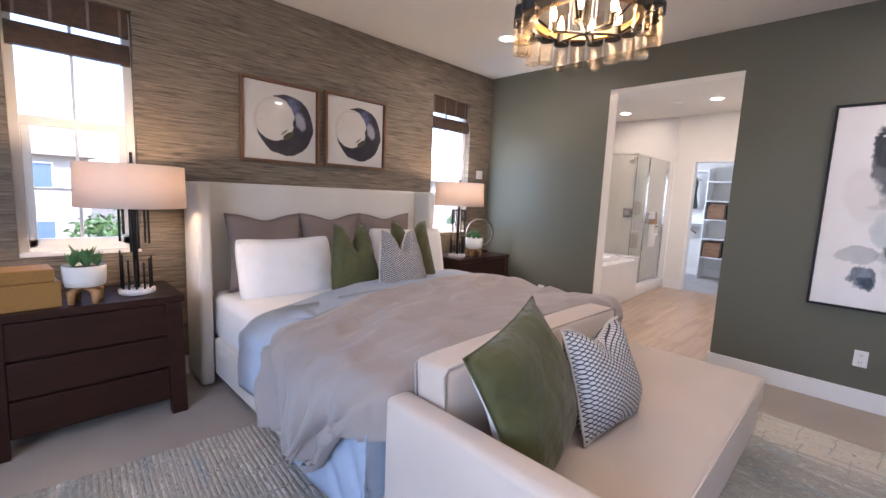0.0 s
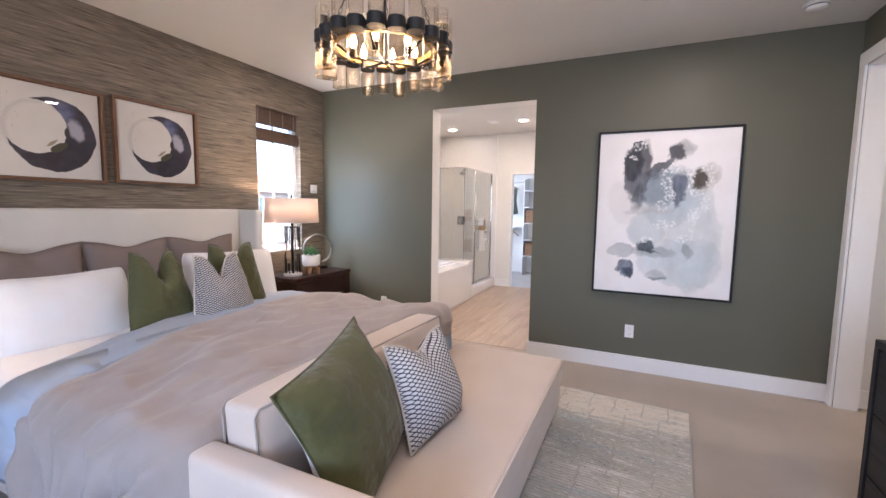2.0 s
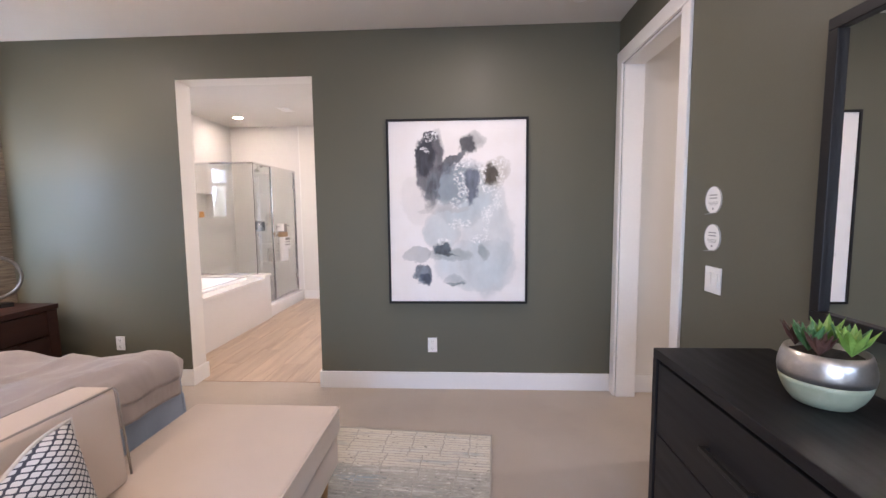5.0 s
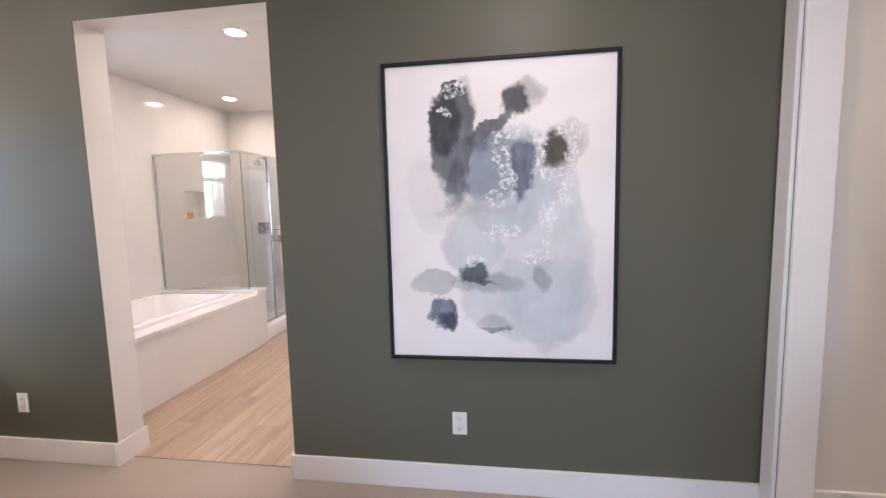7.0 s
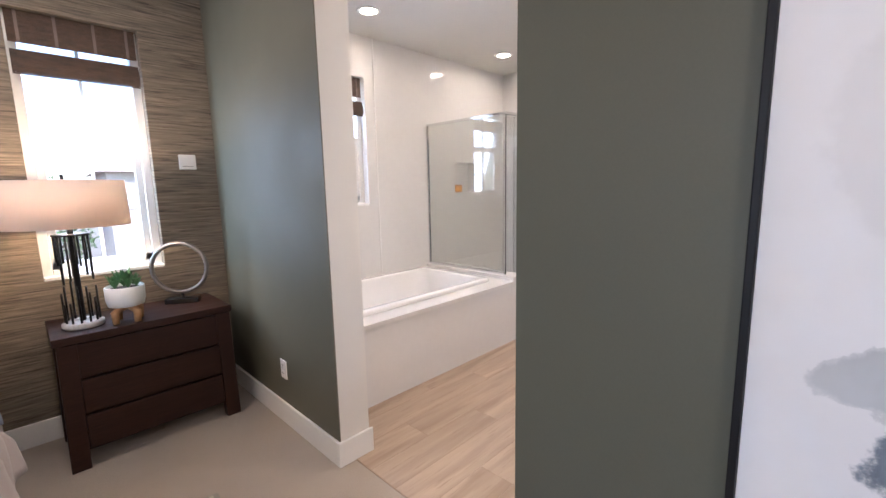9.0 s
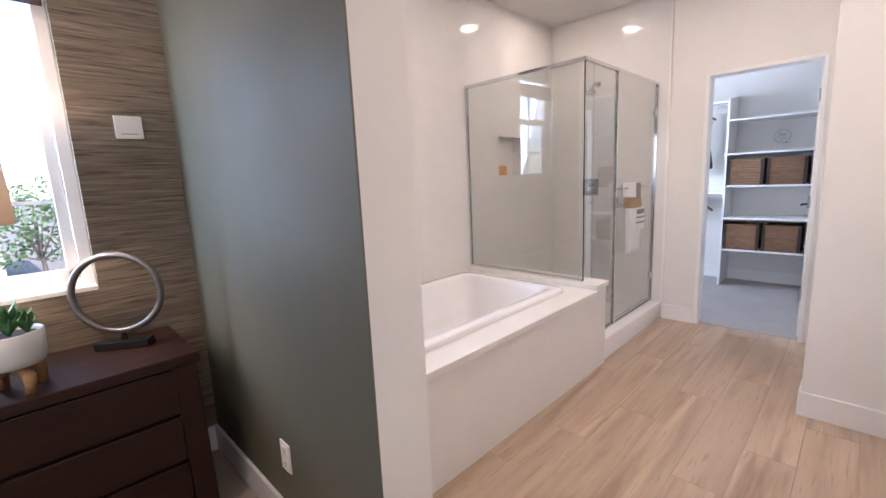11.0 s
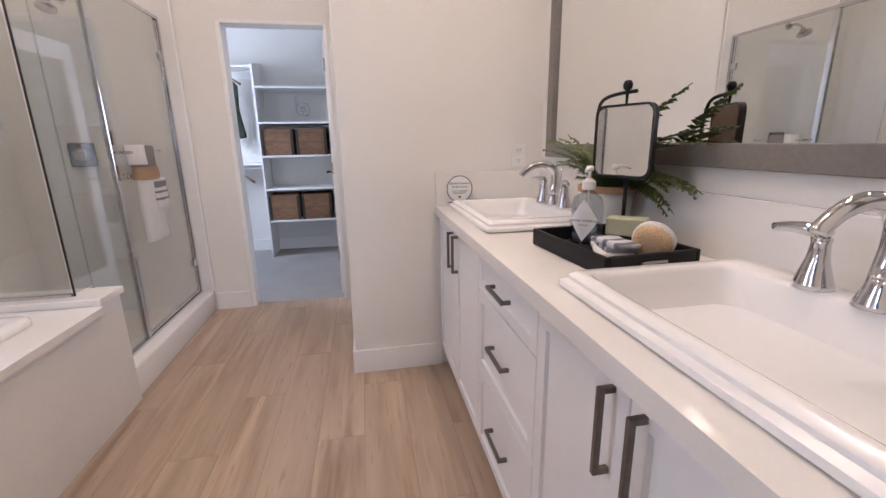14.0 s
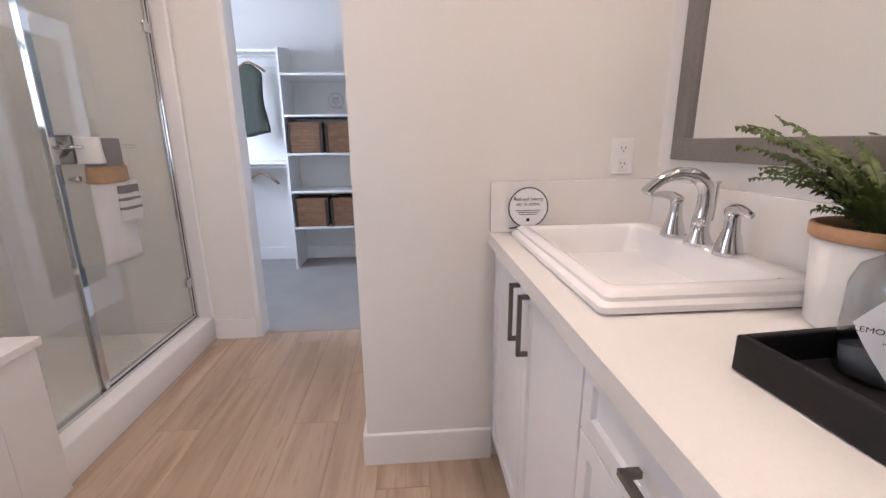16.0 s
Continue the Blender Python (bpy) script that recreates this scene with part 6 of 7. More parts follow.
tw = thing("hanging_towel", 6.985, 2.72, 1.205, "white towel with grey stripes and tan band", "towel")


def cloth_strip(hw0, hw1, z0, z1, y, t, seed, n=14):
    bm = bmesh.new()
    rings = []
    for k in range(n + 1):
        q = k / n
        z, hw_ = z0 + (z1 - z0) * q, hw0 + (hw1 - hw0) * q
        ring = []
        for i in range(24):
            a = 2 * math.pi * i / 24
            u, v = math.cos(a), math.sin(a)
            x = hw_ * (abs(u) ** 0.6) * (1 if u > 0 else -1)
            yy = t * v * (1 + 0.25 * noise.noise(Vector((x * 20, z * 8, seed)))) + 0.008 * noise.noise(Vector((x * 14, z * 5, seed + 4)))
            ring.append((x, y + yy, z + 0.006 * noise.noise(Vector((x * 18, seed, 0))) * q))
        rings.append(ring)
    return loft(bm, rings, True, True)


part("folded_top", cloth_strip(0.085, 0.10, 0.03, -0.10, 0.0, 0.042, 1), M_TOWELGREY, tw, "grey folded towel top", smooth=True)
part("towel_roll", cloth_strip(0.035, 0.045, 0.034, -0.07, 0.0, 0.044, 9), M_TOWEL, tw, smooth=True).location = (-0.075, -0.004, 0)
part("band", cloth_strip(0.105, 0.105, -0.085, -0.155, 0.0, 0.047, 2), M_TANBAND, tw, "tan cloth band", smooth=True)
part("white_fall", cloth_strip(0.10, 0.115, -0.15, -0.50, -0.004, 0.030, 3), M_TOWEL, tw, smooth=True)
part("striped_fall", cloth_strip(0.07, 0.07, -0.15, -0.33, -0.035, 0.010, 5), M_TOWEL, tw, smooth=True).location = (0.055, 0, 0)
for k, zz in enumerate((-0.17, -0.225, -0.265)):
    part("stripe", cloth_strip(0.071, 0.071, zz, zz - (0.035 if k == 0 else 0.012), -0.036, 0.0115, 5), M_TOWELGREY, tw, smooth=True).location = (0.055, 0, 0)

# chrome with the plate's dark reflections put into its colour
M_DARKCHROME = surface("shaded_chrome", (0.30, 0.31, 0.33), (0.40, 0.41, 0.43), 0.12, metal=1.0, fine=60, bump=0.0)
valve = thing("shower_valve", 7.607, 3.36, 1.185, "square chrome shower valve on the tiled wall", "shower valve", rz=-90)
part("plate", box(-0.078, 0.078, -0.012, 0, -0.078, 0.078, 0.01, 4), M_DARKCHROME, valve, smooth=True)
part("hub", lathe([(0.045, 0.0), (0.04, 0.03), (0.03, 0.05)], 24), M_CHROME, valve, smooth=True).matrix_basis = pose(0, -0.012, 0, 90, 0, 0)
part("lever", box(-0.01, 0.055, -0.07, -0.055, -0.012, 0.012, 0.005, 3), M_CHROME, valve, smooth=True)
shd = thing("shower_fixture", 7.607, 3.30, 2.10, "chrome shower head on a bent arm", "shower head", rz=-90)
part("arm", tube([(0, 0, 0.03), (0, -0.05, 0.035), (0, -0.11, 0.01), (0, -0.135, -0.02)], 0.01, 10), M_CHROME, shd, smooth=True)
part("flange", lathe([(0.03, 0.0), (0.026, 0.012)], 20), M_CHROME, shd, smooth=True).matrix_basis = pose(0, 0, 0.03, 90, 0, 0)
part("head", lathe([(0.015, 0.045), (0.022, 0.03), (0.05, 0.005), (0.052, -0.01)], 24), M_CHROME, shd, smooth=True).matrix_basis = pose(0, -0.15, -0.055, -25, 0, 0)

# ---- vanity ----
VX0, VX1, VY, VW = BW + 0.003, 6.437, 1.135, 0.582
van = thing("vanity_cabinet", (VX0 + VX1) / 2, VW, 0, "white shaker bathroom vanity with grey bar handles", "vanity", rz=180)
vh, vd = (VX1 - VX0) / 2, VY - VW
vc = (VX0 + VX1) / 2
part("carcass", box(-vh, vh, -vd + 0.021, -0.002, 0.10, 0.864), M_CAB, van)
part("toe_kick", box(-vh, vh, -vd + 0.075, -vd + 0.09, 0, 0.099), M_CAB, van)


def shaker(name, x0, x1, z0, z1, rail=0.06):
    """A panelled front; x in world metres, on the cabinet's face."""
    a, b = vc - x1, vc - x0
    bm = box(a, b, -vd, -vd + 0.0195, z0, z1)
    face = [f for f in bm.faces if f.normal.y < -0.9 or f.calc_center_median().y < -vd + 0.001]
    bmesh.ops.inset_individual(bm, faces=face, thickness=rail)
    bmesh.ops.inset_individual(bm, faces=face, thickness=0.004)
    for v in face[0].verts:
        v.co.y += 0.009
    bmesh.ops.bevel(bm, geom=[e for e in bm.edges if abs(e.verts[0].co.y + vd) < 0.0005 and abs(e.verts[1].co.y + vd) < 0.0005 and e.is_boundary is False and e.calc_face_angle(0) > 1.0], offset=0.0012, segments=1, affect="EDGES")
    return part(name, bm, M_CAB, van)


def on_front(x):
    return vc - x


for x0, x1, hxs in ((6.047, 6.432, 6.09), (5.667, 6.043, 6.00), (4.802, 5.146, 4.842), (4.408, 4.798, 4.762)):
    d_ = shaker("door", x0, x1, 0.112, 0.857)
    bar_pull(d_, on_front(hxs), -vd, 0.755, 0.165, upright=True)
for z0, z1 in ((0.722, 0.857), (0.425, 0.716), (0.112, 0.419)):
    d_ = shaker("drawer", 5.151, 5.662, z0, z1, 0.05)
    bar_pull(d_, on_front(5.407), -vd, (z0 + z1) / 2 + (0.0 if z1 > 0.8 else 0.012), 0.15)

ct = thing("countertop", vc, VW, 0.865, "white quartz counter with a low backsplash", "countertop", rz=180)
slab_ = bmesh.new()
us = [-vh, on_front(6.305), on_front(5.765), on_front(5.075), on_front(4.535), vh]
for k in range(5):
    if k in (1, 3):
        add_box(slab_, us[k], us[k + 1], -vd - 0.025, -0.50, 0, 0.04)
        add_box(slab_, us[k], us[k + 1], -0.10, 0, 0, 0.04)
    else:
        add_box(slab_, us[k], us[k + 1], -vd - 0.025, 0, 0, 0.04)
bmesh.ops.remove_doubles(slab_, verts=slab_.verts, dist=0.0005)
part("slab", slab_, M_QUARTZ, ct)
part("backsplash", box(-vh + 0.02, vh, -0.018, 0, 0.041, 0.212, 0.002), M_QUARTZ, ct)
part("side_splash", box(-vh, -vh + 0.019, -vd - 0.02, 0, 0.041, 0.212, 0.002), M_QUARTZ, ct)


def sink(x):
    o = thing("sink", x, 0.855, 0.906, "white rectangular drop-in ceramic sink with stepped rim", "sink", "vanity sinks", rz=180)
    bm = bmesh.new()
    loft(bm, [rr(0.325, 0.232, 0.012, 0.0), rr(0.335, 0.242, 0.014, 0.004), rr(0.335, 0.242, 0.014, 0.016), rr(0.322, 0.229, 0.014, 0.022), rr(0.322, 0.229, 0.014, 0.030), rr(0.312, 0.219, 0.014, 0.037),
              rr(0.309, 0.216, 0.014, 0.0385), rr(0.282, 0.180, 0.02, 0.0395, 0, -0.026), rr(0.275, 0.173, 0.024, 0.037, 0, -0.026), rr(0.270, 0.168, 0.026, 0.029, 0, -0.026), rr(0.262, 0.162, 0.035, 0.0, 0, -0.025), rr(0.245, 0.152, 0.055, -0.04, 0, -0.022), rr(0.222, 0.138, 0.075, -0.075, 0, -0.018), rr(0.185, 0.115, 0.085, -0.102, 0, -0.012), rr(0.135, 0.085, 0.075, -0.118, 0, -0.006), rr(0.08, 0.055, 0.05, -0.124, 0, -0.002), rr(0.03, 0.03, 0.028, -0.127, 0, 0.0)])
    bm.normal_update()
    for e in bm.edges:
        if len(e.link_faces) == 2 and e.calc_face_angle() > 0.6 and min(v.co.z for v in e.verts) > -0.001 and max(abs(v.co.x) for v in e.verts) > 0.30:
            e.smooth = False
    part("bowl", bm, M_ACRYLIC, o, smooth=True)
    part("drain", lathe([(0.027, -0.126), (0.027, -0.121)], 20), M_CHROME, o)
    return o


def faucet(x):
    o = thing("faucet", x, 0.694, 0.945, "polished chrome arched faucet with two lever handles", "faucet", "vanity faucets", rz=180)
    part("spout_base", lathe([(0.034, 0.0), (0.032, 0.008), (0.022, 0.035), (0.019, 0.07)], 24), M_CHROME, o, smooth=True)
    arc = [(0, 0.0, 0.05), (0, 0.006, 0.10), (0, 0.0, 0.145), (0, -0.03, 0.172), (0, -0.075, 0.178), (0, -0.115, 0.165), (0, -0.145, 0.142), (0, -0.152, 0.133)]
    arc = flowing(arc, 5)
    part("spout", tube(arc, 0.015, 18, radii=[0.021 - 0.0075 * min(1.0, k / 26) for k in range(len(arc))]), M_CHROME, o, smooth=True)
    part("lift_rod", tube([(0, 0.03, 0.06), (0, 0.033, 0.15), (0, 0.033, 0.158)], 0.004, 8, radii=[0.0035, 0.0035, 0.007]), M_CHROME, o, smooth=True)
    for s in (-1, 1):
        h_ = part("handle_base", lathe([(0.033, 0.0), (0.031, 0.01), (0.018, 0.055), (0.015, 0.085), (0.017, 0.095)], 22, s * 0.105), M_CHROME, o, smooth=True)
        bend_ = flowing([(s * 0.098, 0, 0.096), (s * 0.115, -0.004, 0.106), (s * 0.145, -0.014, 0.109), (s * 0.18, -0.024, 0.104)], 4)
        part("lever", tube(bend_, 0.012, 12, radii=[0.017 - 0.009 * k / (len(bend_) - 1) for k in range(len(bend_))]), M_CHROME, h_, smooth=True)
    return o


for sx_ in (6.035, 4.805):
    sink(sx_)
    faucet(sx_)

bm_ = thing("vanity_mirror", 5.42, VW, 1.655, "large framed vanity mirror over the double sinks", "mirror", rz=180)
part("mirror_frame", frame_bars(1.82, 1.02, 0.062, 0.028), M_GREYFRAME, bm_)
part("mirror_glass", box(-0.85, 0.85, -0.014, -0.003, -0.45, 0.45), M_MIRROR, bm_)

tray = thing("serving_tray", 5.345, 0.852, 0.906, "black wooden tray with metal grips on the counter", "tray", rz=4)
part("base", box(-0.18, 0.18, -0.13, 0.13, 0, 0.01), M_BLACKWOOD, tray)
for a in ((-0.185, 0.185, -0.135, -0.123), (-0.185, 0.185, 0.123, 0.135)):
    part("side", box(a[0], a[1], a[2], a[3], 0.0, 0.050, 0.003), M_BLACKWOOD, tray)
for a in ((-0.185, -0.173), (0.173, 0.185)):
    part("end", box(a[0], a[1], -0.1228, 0.1228, 0.0, 0.050, 0.003), M_BLACKWOOD, tray)
    s = -1 if a[0] < 0 else 1
    part("grip", tube([(s * 0.186, -0.035, 0.026), (s * 0.192, -0.03, 0.03), (s * 0.192, 0.03, 0.03), (s * 0.186, 0.035, 0.026)], 0.004, 6), M_NICKEL, tray, smooth=True)

M_CLEARBOTTLE = glass_of("bottle_glass", (0.95, 0.98, 1.0), clear=0.80, shine=0.14)
bot = thing("soap_bottle", 5.468, 0.848, 0.917, "clear glass soap pump bottle with a diamond label", "soap bottle", rz=228)
part("bottle", lathe([(0.036, 0.0), (0.04, 0.006), (0.04, 0.105), (0.034, 0.125), (0.015, 0.14), (0.014, 0.15)], 28), M_CLEARBOTTLE, bot, smooth=True)
M_LIQUID = surface("dark_soap", (0.10, 0.11, 0.13), (0.14, 0.15, 0.17), 0.2, bump=0.0)
part("liquid", lathe([(0.035, 0.004), (0.036, 0.026)], 24), M_LIQUID, bot, smooth=True)
part("collar", lathe([(0.0155, 0.146), (0.0165, 0.150), (0.0165, 0.168), (0.010, 0.172), (0.0075, 0.176)], 20), M_PLASTIC, bot, smooth=False)
part("stem", lathe([(0.0042, 0.17), (0.0042, 0.198)], 10), M_PLASTIC, bot, smooth=True)
pump = lathe([(0.009, 0.196), (0.0095, 0.199), (0.0095, 0.206), (0.007, 0.209)], 16)
add_tube(pump, [(0, 0.004, 0.203), (0, -0.022, 0.204), (0, -0.036, 0.201), (0, -0.040, 0.195)], 0.0042, 8, radii=[0.006, 0.0048, 0.004, 0.0036])
part("pump", pump, M_PLASTIC, bot, smooth=True)
part("dip_tube", tube([(0, 0, 0.03), (0, 0.002, 0.09), (0, 0, 0.148)], 0.0022, 6), M_PLASTIC, bot, smooth=True)
dia = bmesh.new()
strip = []
for k in range(13):
    u = k / 6 - 1
    a, hh = u * 0.92, 0.057 * (1 - abs(u)) + 0.0004
    strip.append([dia.verts.new((0.0409 * math.sin(a), -0.0409 * math.cos(a), 0.066 + s * hh)) for s in (-1, 1)])
for p, q in zip(strip, strip[1:]):
    dia.faces.new((p[0], q[0], q[1], p[1]))
part("label", dia, M_CARD, bot, smooth=True)
lettering("LEMON VERBENA", 0.0088, M_INK, bot, pose(0, -0.0432, 0.066, 90, 0, 0))
lettering("HAND SOAP", 0.0042, M_INK, bot, pose(0, -0.0428, 0.054, 90, 0, 0))

bot.scale = (1.18, 1.18, 1.10)

M_SOAP = surface("green_soap", (0.34, 0.345, 0.23), (0.41, 0.415, 0.29), 0.5, coarse=10, fine=60, bump=0.1)
soap = thing("soap_bar", 5.335, 0.80, 0.964, "block of pale green soap on folded cloths", "soap", rz=48)
part("bar", box(-0.052, 0.052, -0.03, 0.03, 0, 0.048, 0.004, 2), M_SOAP, soap)
M_STRIPE = lattice_cloth("striped_cloth", (0.60, 0.60, 0.62), (0.10, 0.10, 0.12), 0.05, 9.0)
cl = thing("folded_washcloths", 5.325, 0.845, 0.917, "folded grey and white striped washcloths in the tray", "washcloth", rz=-24)
for k, (mt, lx, rzk) in enumerate(((M_WHITECLOTH, 0.0, 0), (M_STRIPE, 0.008, 9), (M_STRIPE, -0.04, 24))):
    cb_ = box(-0.085 + 0.012 * k, 0.085 - 0.012 * k, -0.05 + 0.008 * k, 0.05 - 0.008 * k, 0, 0.0155, 0.006, 3)
    bmesh.ops.subdivide_edges(cb_, edges=cb_.edges[:], cuts=3, use_grid_fill=True)
    for v in cb_.verts:
        v.co += Vector((noise.noise(v.co * 30 + Vector((k, 0, 0))) * 0.006, noise.noise(v.co * 26 + Vector((0, k, 5))) * 0.006, noise.noise(v.co * 34 + Vector((3, k, 0))) * 0.003 * (v.co.z > 0.004)))
    fold = part("cloth", cb_, mt, cl, smooth=True)
    fold.matrix_basis = pose(lx, 0.0, 0.0155 * k, 0, 0, rzk)
M_LOOFAH = surface("loofah", (0.58, 0.38, 0.20), (0.74, 0.54, 0.33), 0.9, coarse=30, fine=160, bump=0.8, depth=0.004)
lf = thing("bath_loofah", 5.225, 0.80, 0.917, "round tan loofah with a white edge", "loofah", rz=35)
lf.scale = (0.84, 0.84, 0.84)
part("loofah_body", lathe([(0.03, -0.03), (0.052, -0.022), (0.06, 0.0), (0.052, 0.022), (0.03, 0.03)], 28), M_LOOFAH, lf, smooth=True).matrix_basis = pose(0, 0, 0.06, 68, 0, 0)
part("edge_cloth", lathe([(0.055, -0.004), (0.0622, 0.0), (0.0618, 0.018), (0.055, 0.027)], 28), M_TOWEL, lf, smooth=True).matrix_basis = pose(0, 0, 0.06, 68, 0, 0)

# swivel mirror
sm = thing("swivel_mirror", 5.44, 0.765, 0.917, "rounded square swivel mirror on a dark bracket stand", "table mirror", rz=202)
part("foot", lathe([(0.055, 0.0), (0.055, 0.008)], 28), M_BLACK, sm, smooth=True)
part("post", tube([(0, 0.03, 0.008), (0, 0.03, 0.21)], 0.006, 8), M_BLACK, sm, smooth=True)
part("bracket", tube(flowing([(0, 0.03, 0.20), (-0.09, 0.03, 0.203), (-0.112, 0.03, 0.22), (-0.115, 0.025, 0.345), (-0.105, 0.02, 0.405), (-0.08, 0.015, 0.425), (-0.03, 0.005, 0.432), (0.03, 0, 0.434)], 4), 0.0055, 8), M_BLACK, sm, smooth=True)
part("knob", lathe([(0.003, 0.402), (0.005, 0.436), (0.012, 0.443), (0.014, 0.453), (0.010, 0.463), (0.003, 0.466)], 16), M_BLACK, sm, smooth=True)
fm = bmesh.new()
mh, mw_ = 0.104, 0.095
outer_r, inner_r = rounded_rect(mw_, mh, 0.028), rounded_rect(mw_ - 0.006, mh - 0.006, 0.023)
ringsm = [[(x, y_, z + 0.298) for x, z in pts] for pts, y_ in ((outer_r, -0.009), (outer_r, 0.010), (inner_r, 0.010), (inner_r, -0.009), (outer_r, -0.009))]
loft(fm, ringsm, False, False)
part("mirror_rim", fm, M_BLACK, sm)
gm = bmesh.new()
loft(gm, [[(x, y_, z + 0.298) for x, z in rounded_rect(mw_ - 0.0085, mh - 0.0085, 0.0215)] for y_ in (-0.006, 0.0)], True, True)
part("mirror_glass", gm, M_MIRROR, sm)
bk = bmesh.new()
loft(bk, [[(x, y_, z + 0.298) for x, z in rounded_rect(mw_ - 0.0085, mh - 0.0085, 0.0215)] for y_ in (0.002, 0.009)], True, True)
part("mirror_back", bk, M_WALNUT, sm, "brown wooden back")

# fern
M_FERN = surface("fern_leaf", (0.035, 0.058, 0.010), (0.11, 0.145, 0.026), 0.5, coarse=10, fine=60, bump=0.05)
M_TERRA = surface("tan_rim", (0.42, 0.24, 0.12), (0.55, 0.33, 0.18), 0.7, coarse=8, fine=90, bump=0.1)
fern = thing("potted_fern", 5.615, 0.70, 0.906, "green fern in a white pot with a tan rim", "potted plant")
part("pot", lathe([(0.072, 0.0), (0.077, 0.004), (0.088, 0.15), (0.083, 0.15), (0.078, 0.13)], 32), M_POT, fern, smooth=True)
part("rim", lathe([(0.090, 0.145), (0.093, 0.148), (0.093, 0.166), (0.088, 0.168), (0.083, 0.16), (0.083, 0.146)], 32, close=True), M_TERRA, fern, "tan clay rim", smooth=True)
part("soil", lathe([(0.081, 0.13), (0.0815, 0.152)], 24), M_SOIL, fern)
rf = random.Random(77)
for k in range(84):
    a = k * 2.39996 if k < 72 else 3.20 + 0.022 * (k - 72)
    ln, lift_ = rf.uniform(0.18, 0.30), rf.uniform(0.8, 1.5)
    if k >= 72:
        ln, lift_ = ln * 0.85, lift_ * 0.45
    ca, sa = math.cos(a), math.sin(a)
    if sa < -0.3:
        ln *= 0.5
    elif sa > -0.05 and ca < 0.35:
        ln *= 0.40
    elif ca < 0:
        ln *= 1.25
    elif ca > 0.0:
        ln *= 0.72
    fb = bmesh.new()
    NF = 26
    pts = []
    for i in range(NF):
        q = i / (NF - 1)
        rad = 0.02 + ln * q * math.cos(lift_ * (1 - q * 0.75))
        zz = 0.15 + 1.25 * ln * (math.sin(lift_) * q * 1.15 - 0.62 * q * q * (1.25 - lift_ * 0.55))
        pts.append(Vector((rad * ca, rad * sa, zz)))
    add_tube(fb, pts, 0.0014, 4, radii=[0.002 - 0.0014 * i / NF for i in range(NF)])
    side = Vector((-sa, ca, 0))
    for i in range(3, NF):
        q = i / (NF - 1)
        w_ = (0.046 * (1 - q) ** 0.75 * min(1.0, q / 0.22) + 0.004) * ln / 0.24
        d = (pts[i] - pts[i - 1]).normalized()
        gap = (pts[i] - pts[i - 1]).length * 0.58
        for s in (-1, 1):
            tip = pts[i] + side * s * w_ + d * w_ * 0.5 + Vector((0, 0, rf.uniform(-0.010, 0.003)))
            mid = pts[i].lerp(tip, 0.5)
            up = Vector((0, 0, 0.003))
            fb.faces.new([fb.verts.new(p) for p in (pts[i] - d * gap * 0.8, mid - d * gap * 0.75 + up, tip, mid + d * gap * 0.75 + up, pts[i] + d * gap * 0.8)])
    part("frond", fb, M_FERN, fern)

bubble_sign("counter_sign", 6.395, 1.036, 0.993, 0.066, -90, "small round counter sign about stone", ("Refined beauty", "set in stone."), rx=0)
bubble_sign("cabinet_sign", 4.615, VY + 0.0005, 0.735, 0.068, 180, "clear round sticker on the vanity door", ("Save space in a", "quieter bathroom."), clear=True)

# ---- closet ----
unit = thing("closet_shelving", 9.35, 2.0, 0, "white built-in closet shelves with tall side panel", "shelving")
SZ = (1.82, 1.465, 1.12, 0.768, 0.418)
UY0, UY1 = 1.0, 2.575
up_ = bmesh.new()
prof = [(-0.20, 0), (0.20, 0), (0.20, 2.09), (0.14, 2.09), (-0.20, 2.03)]
a_ = [up_.verts.new((u, UY1 - 2.0 - 0.02, v)) for u, v in prof]
b_ = [up_.verts.new((u, UY1 - 2.0, v)) for u, v in prof]
up_.faces.new(a_)
up_.faces.new(list(reversed(b_)))
for k in range(5):
    up_.faces.new((a_[k], b_[k], b_[(k + 1) % 5], a_[(k + 1) % 5]))
bmesh.ops.recalc_face_normals(up_, faces=up_.faces)
part("side_panel", up_, M_TRIM, unit)
part("side_panel", box(-0.20, 0.20, UY0 - 2.0, UY0 - 1.98, 0, 2.05, 0.002), M_TRIM, unit)
for zz in SZ:
    part("shelf", box(-0.20, 0.20, UY0 - 1.979, UY1 - 2.021, zz - 0.02, zz, 0.002), M_TRIM, unit)
    for uu in (-0.17, 0.12):
        part("cleat", box(uu, uu + 0.03, UY1 - 2.033, UY1 - 2.0212, zz - 0.034, zz - 0.0205), M_TRIM, unit)

M_SEAGRASS = surface("seagrass_weave", (0.17, 0.085, 0.042), (0.36, 0.205, 0.11), 0.85, coarse=9, fine=110, bump=0.9, depth=0.006, stretch=(1, 1, 4))
M_LINER = surface("dark_liner", (0.03, 0.02, 0.015), (0.06, 0.04, 0.03), 0.8, fine=90, bump=0.3)


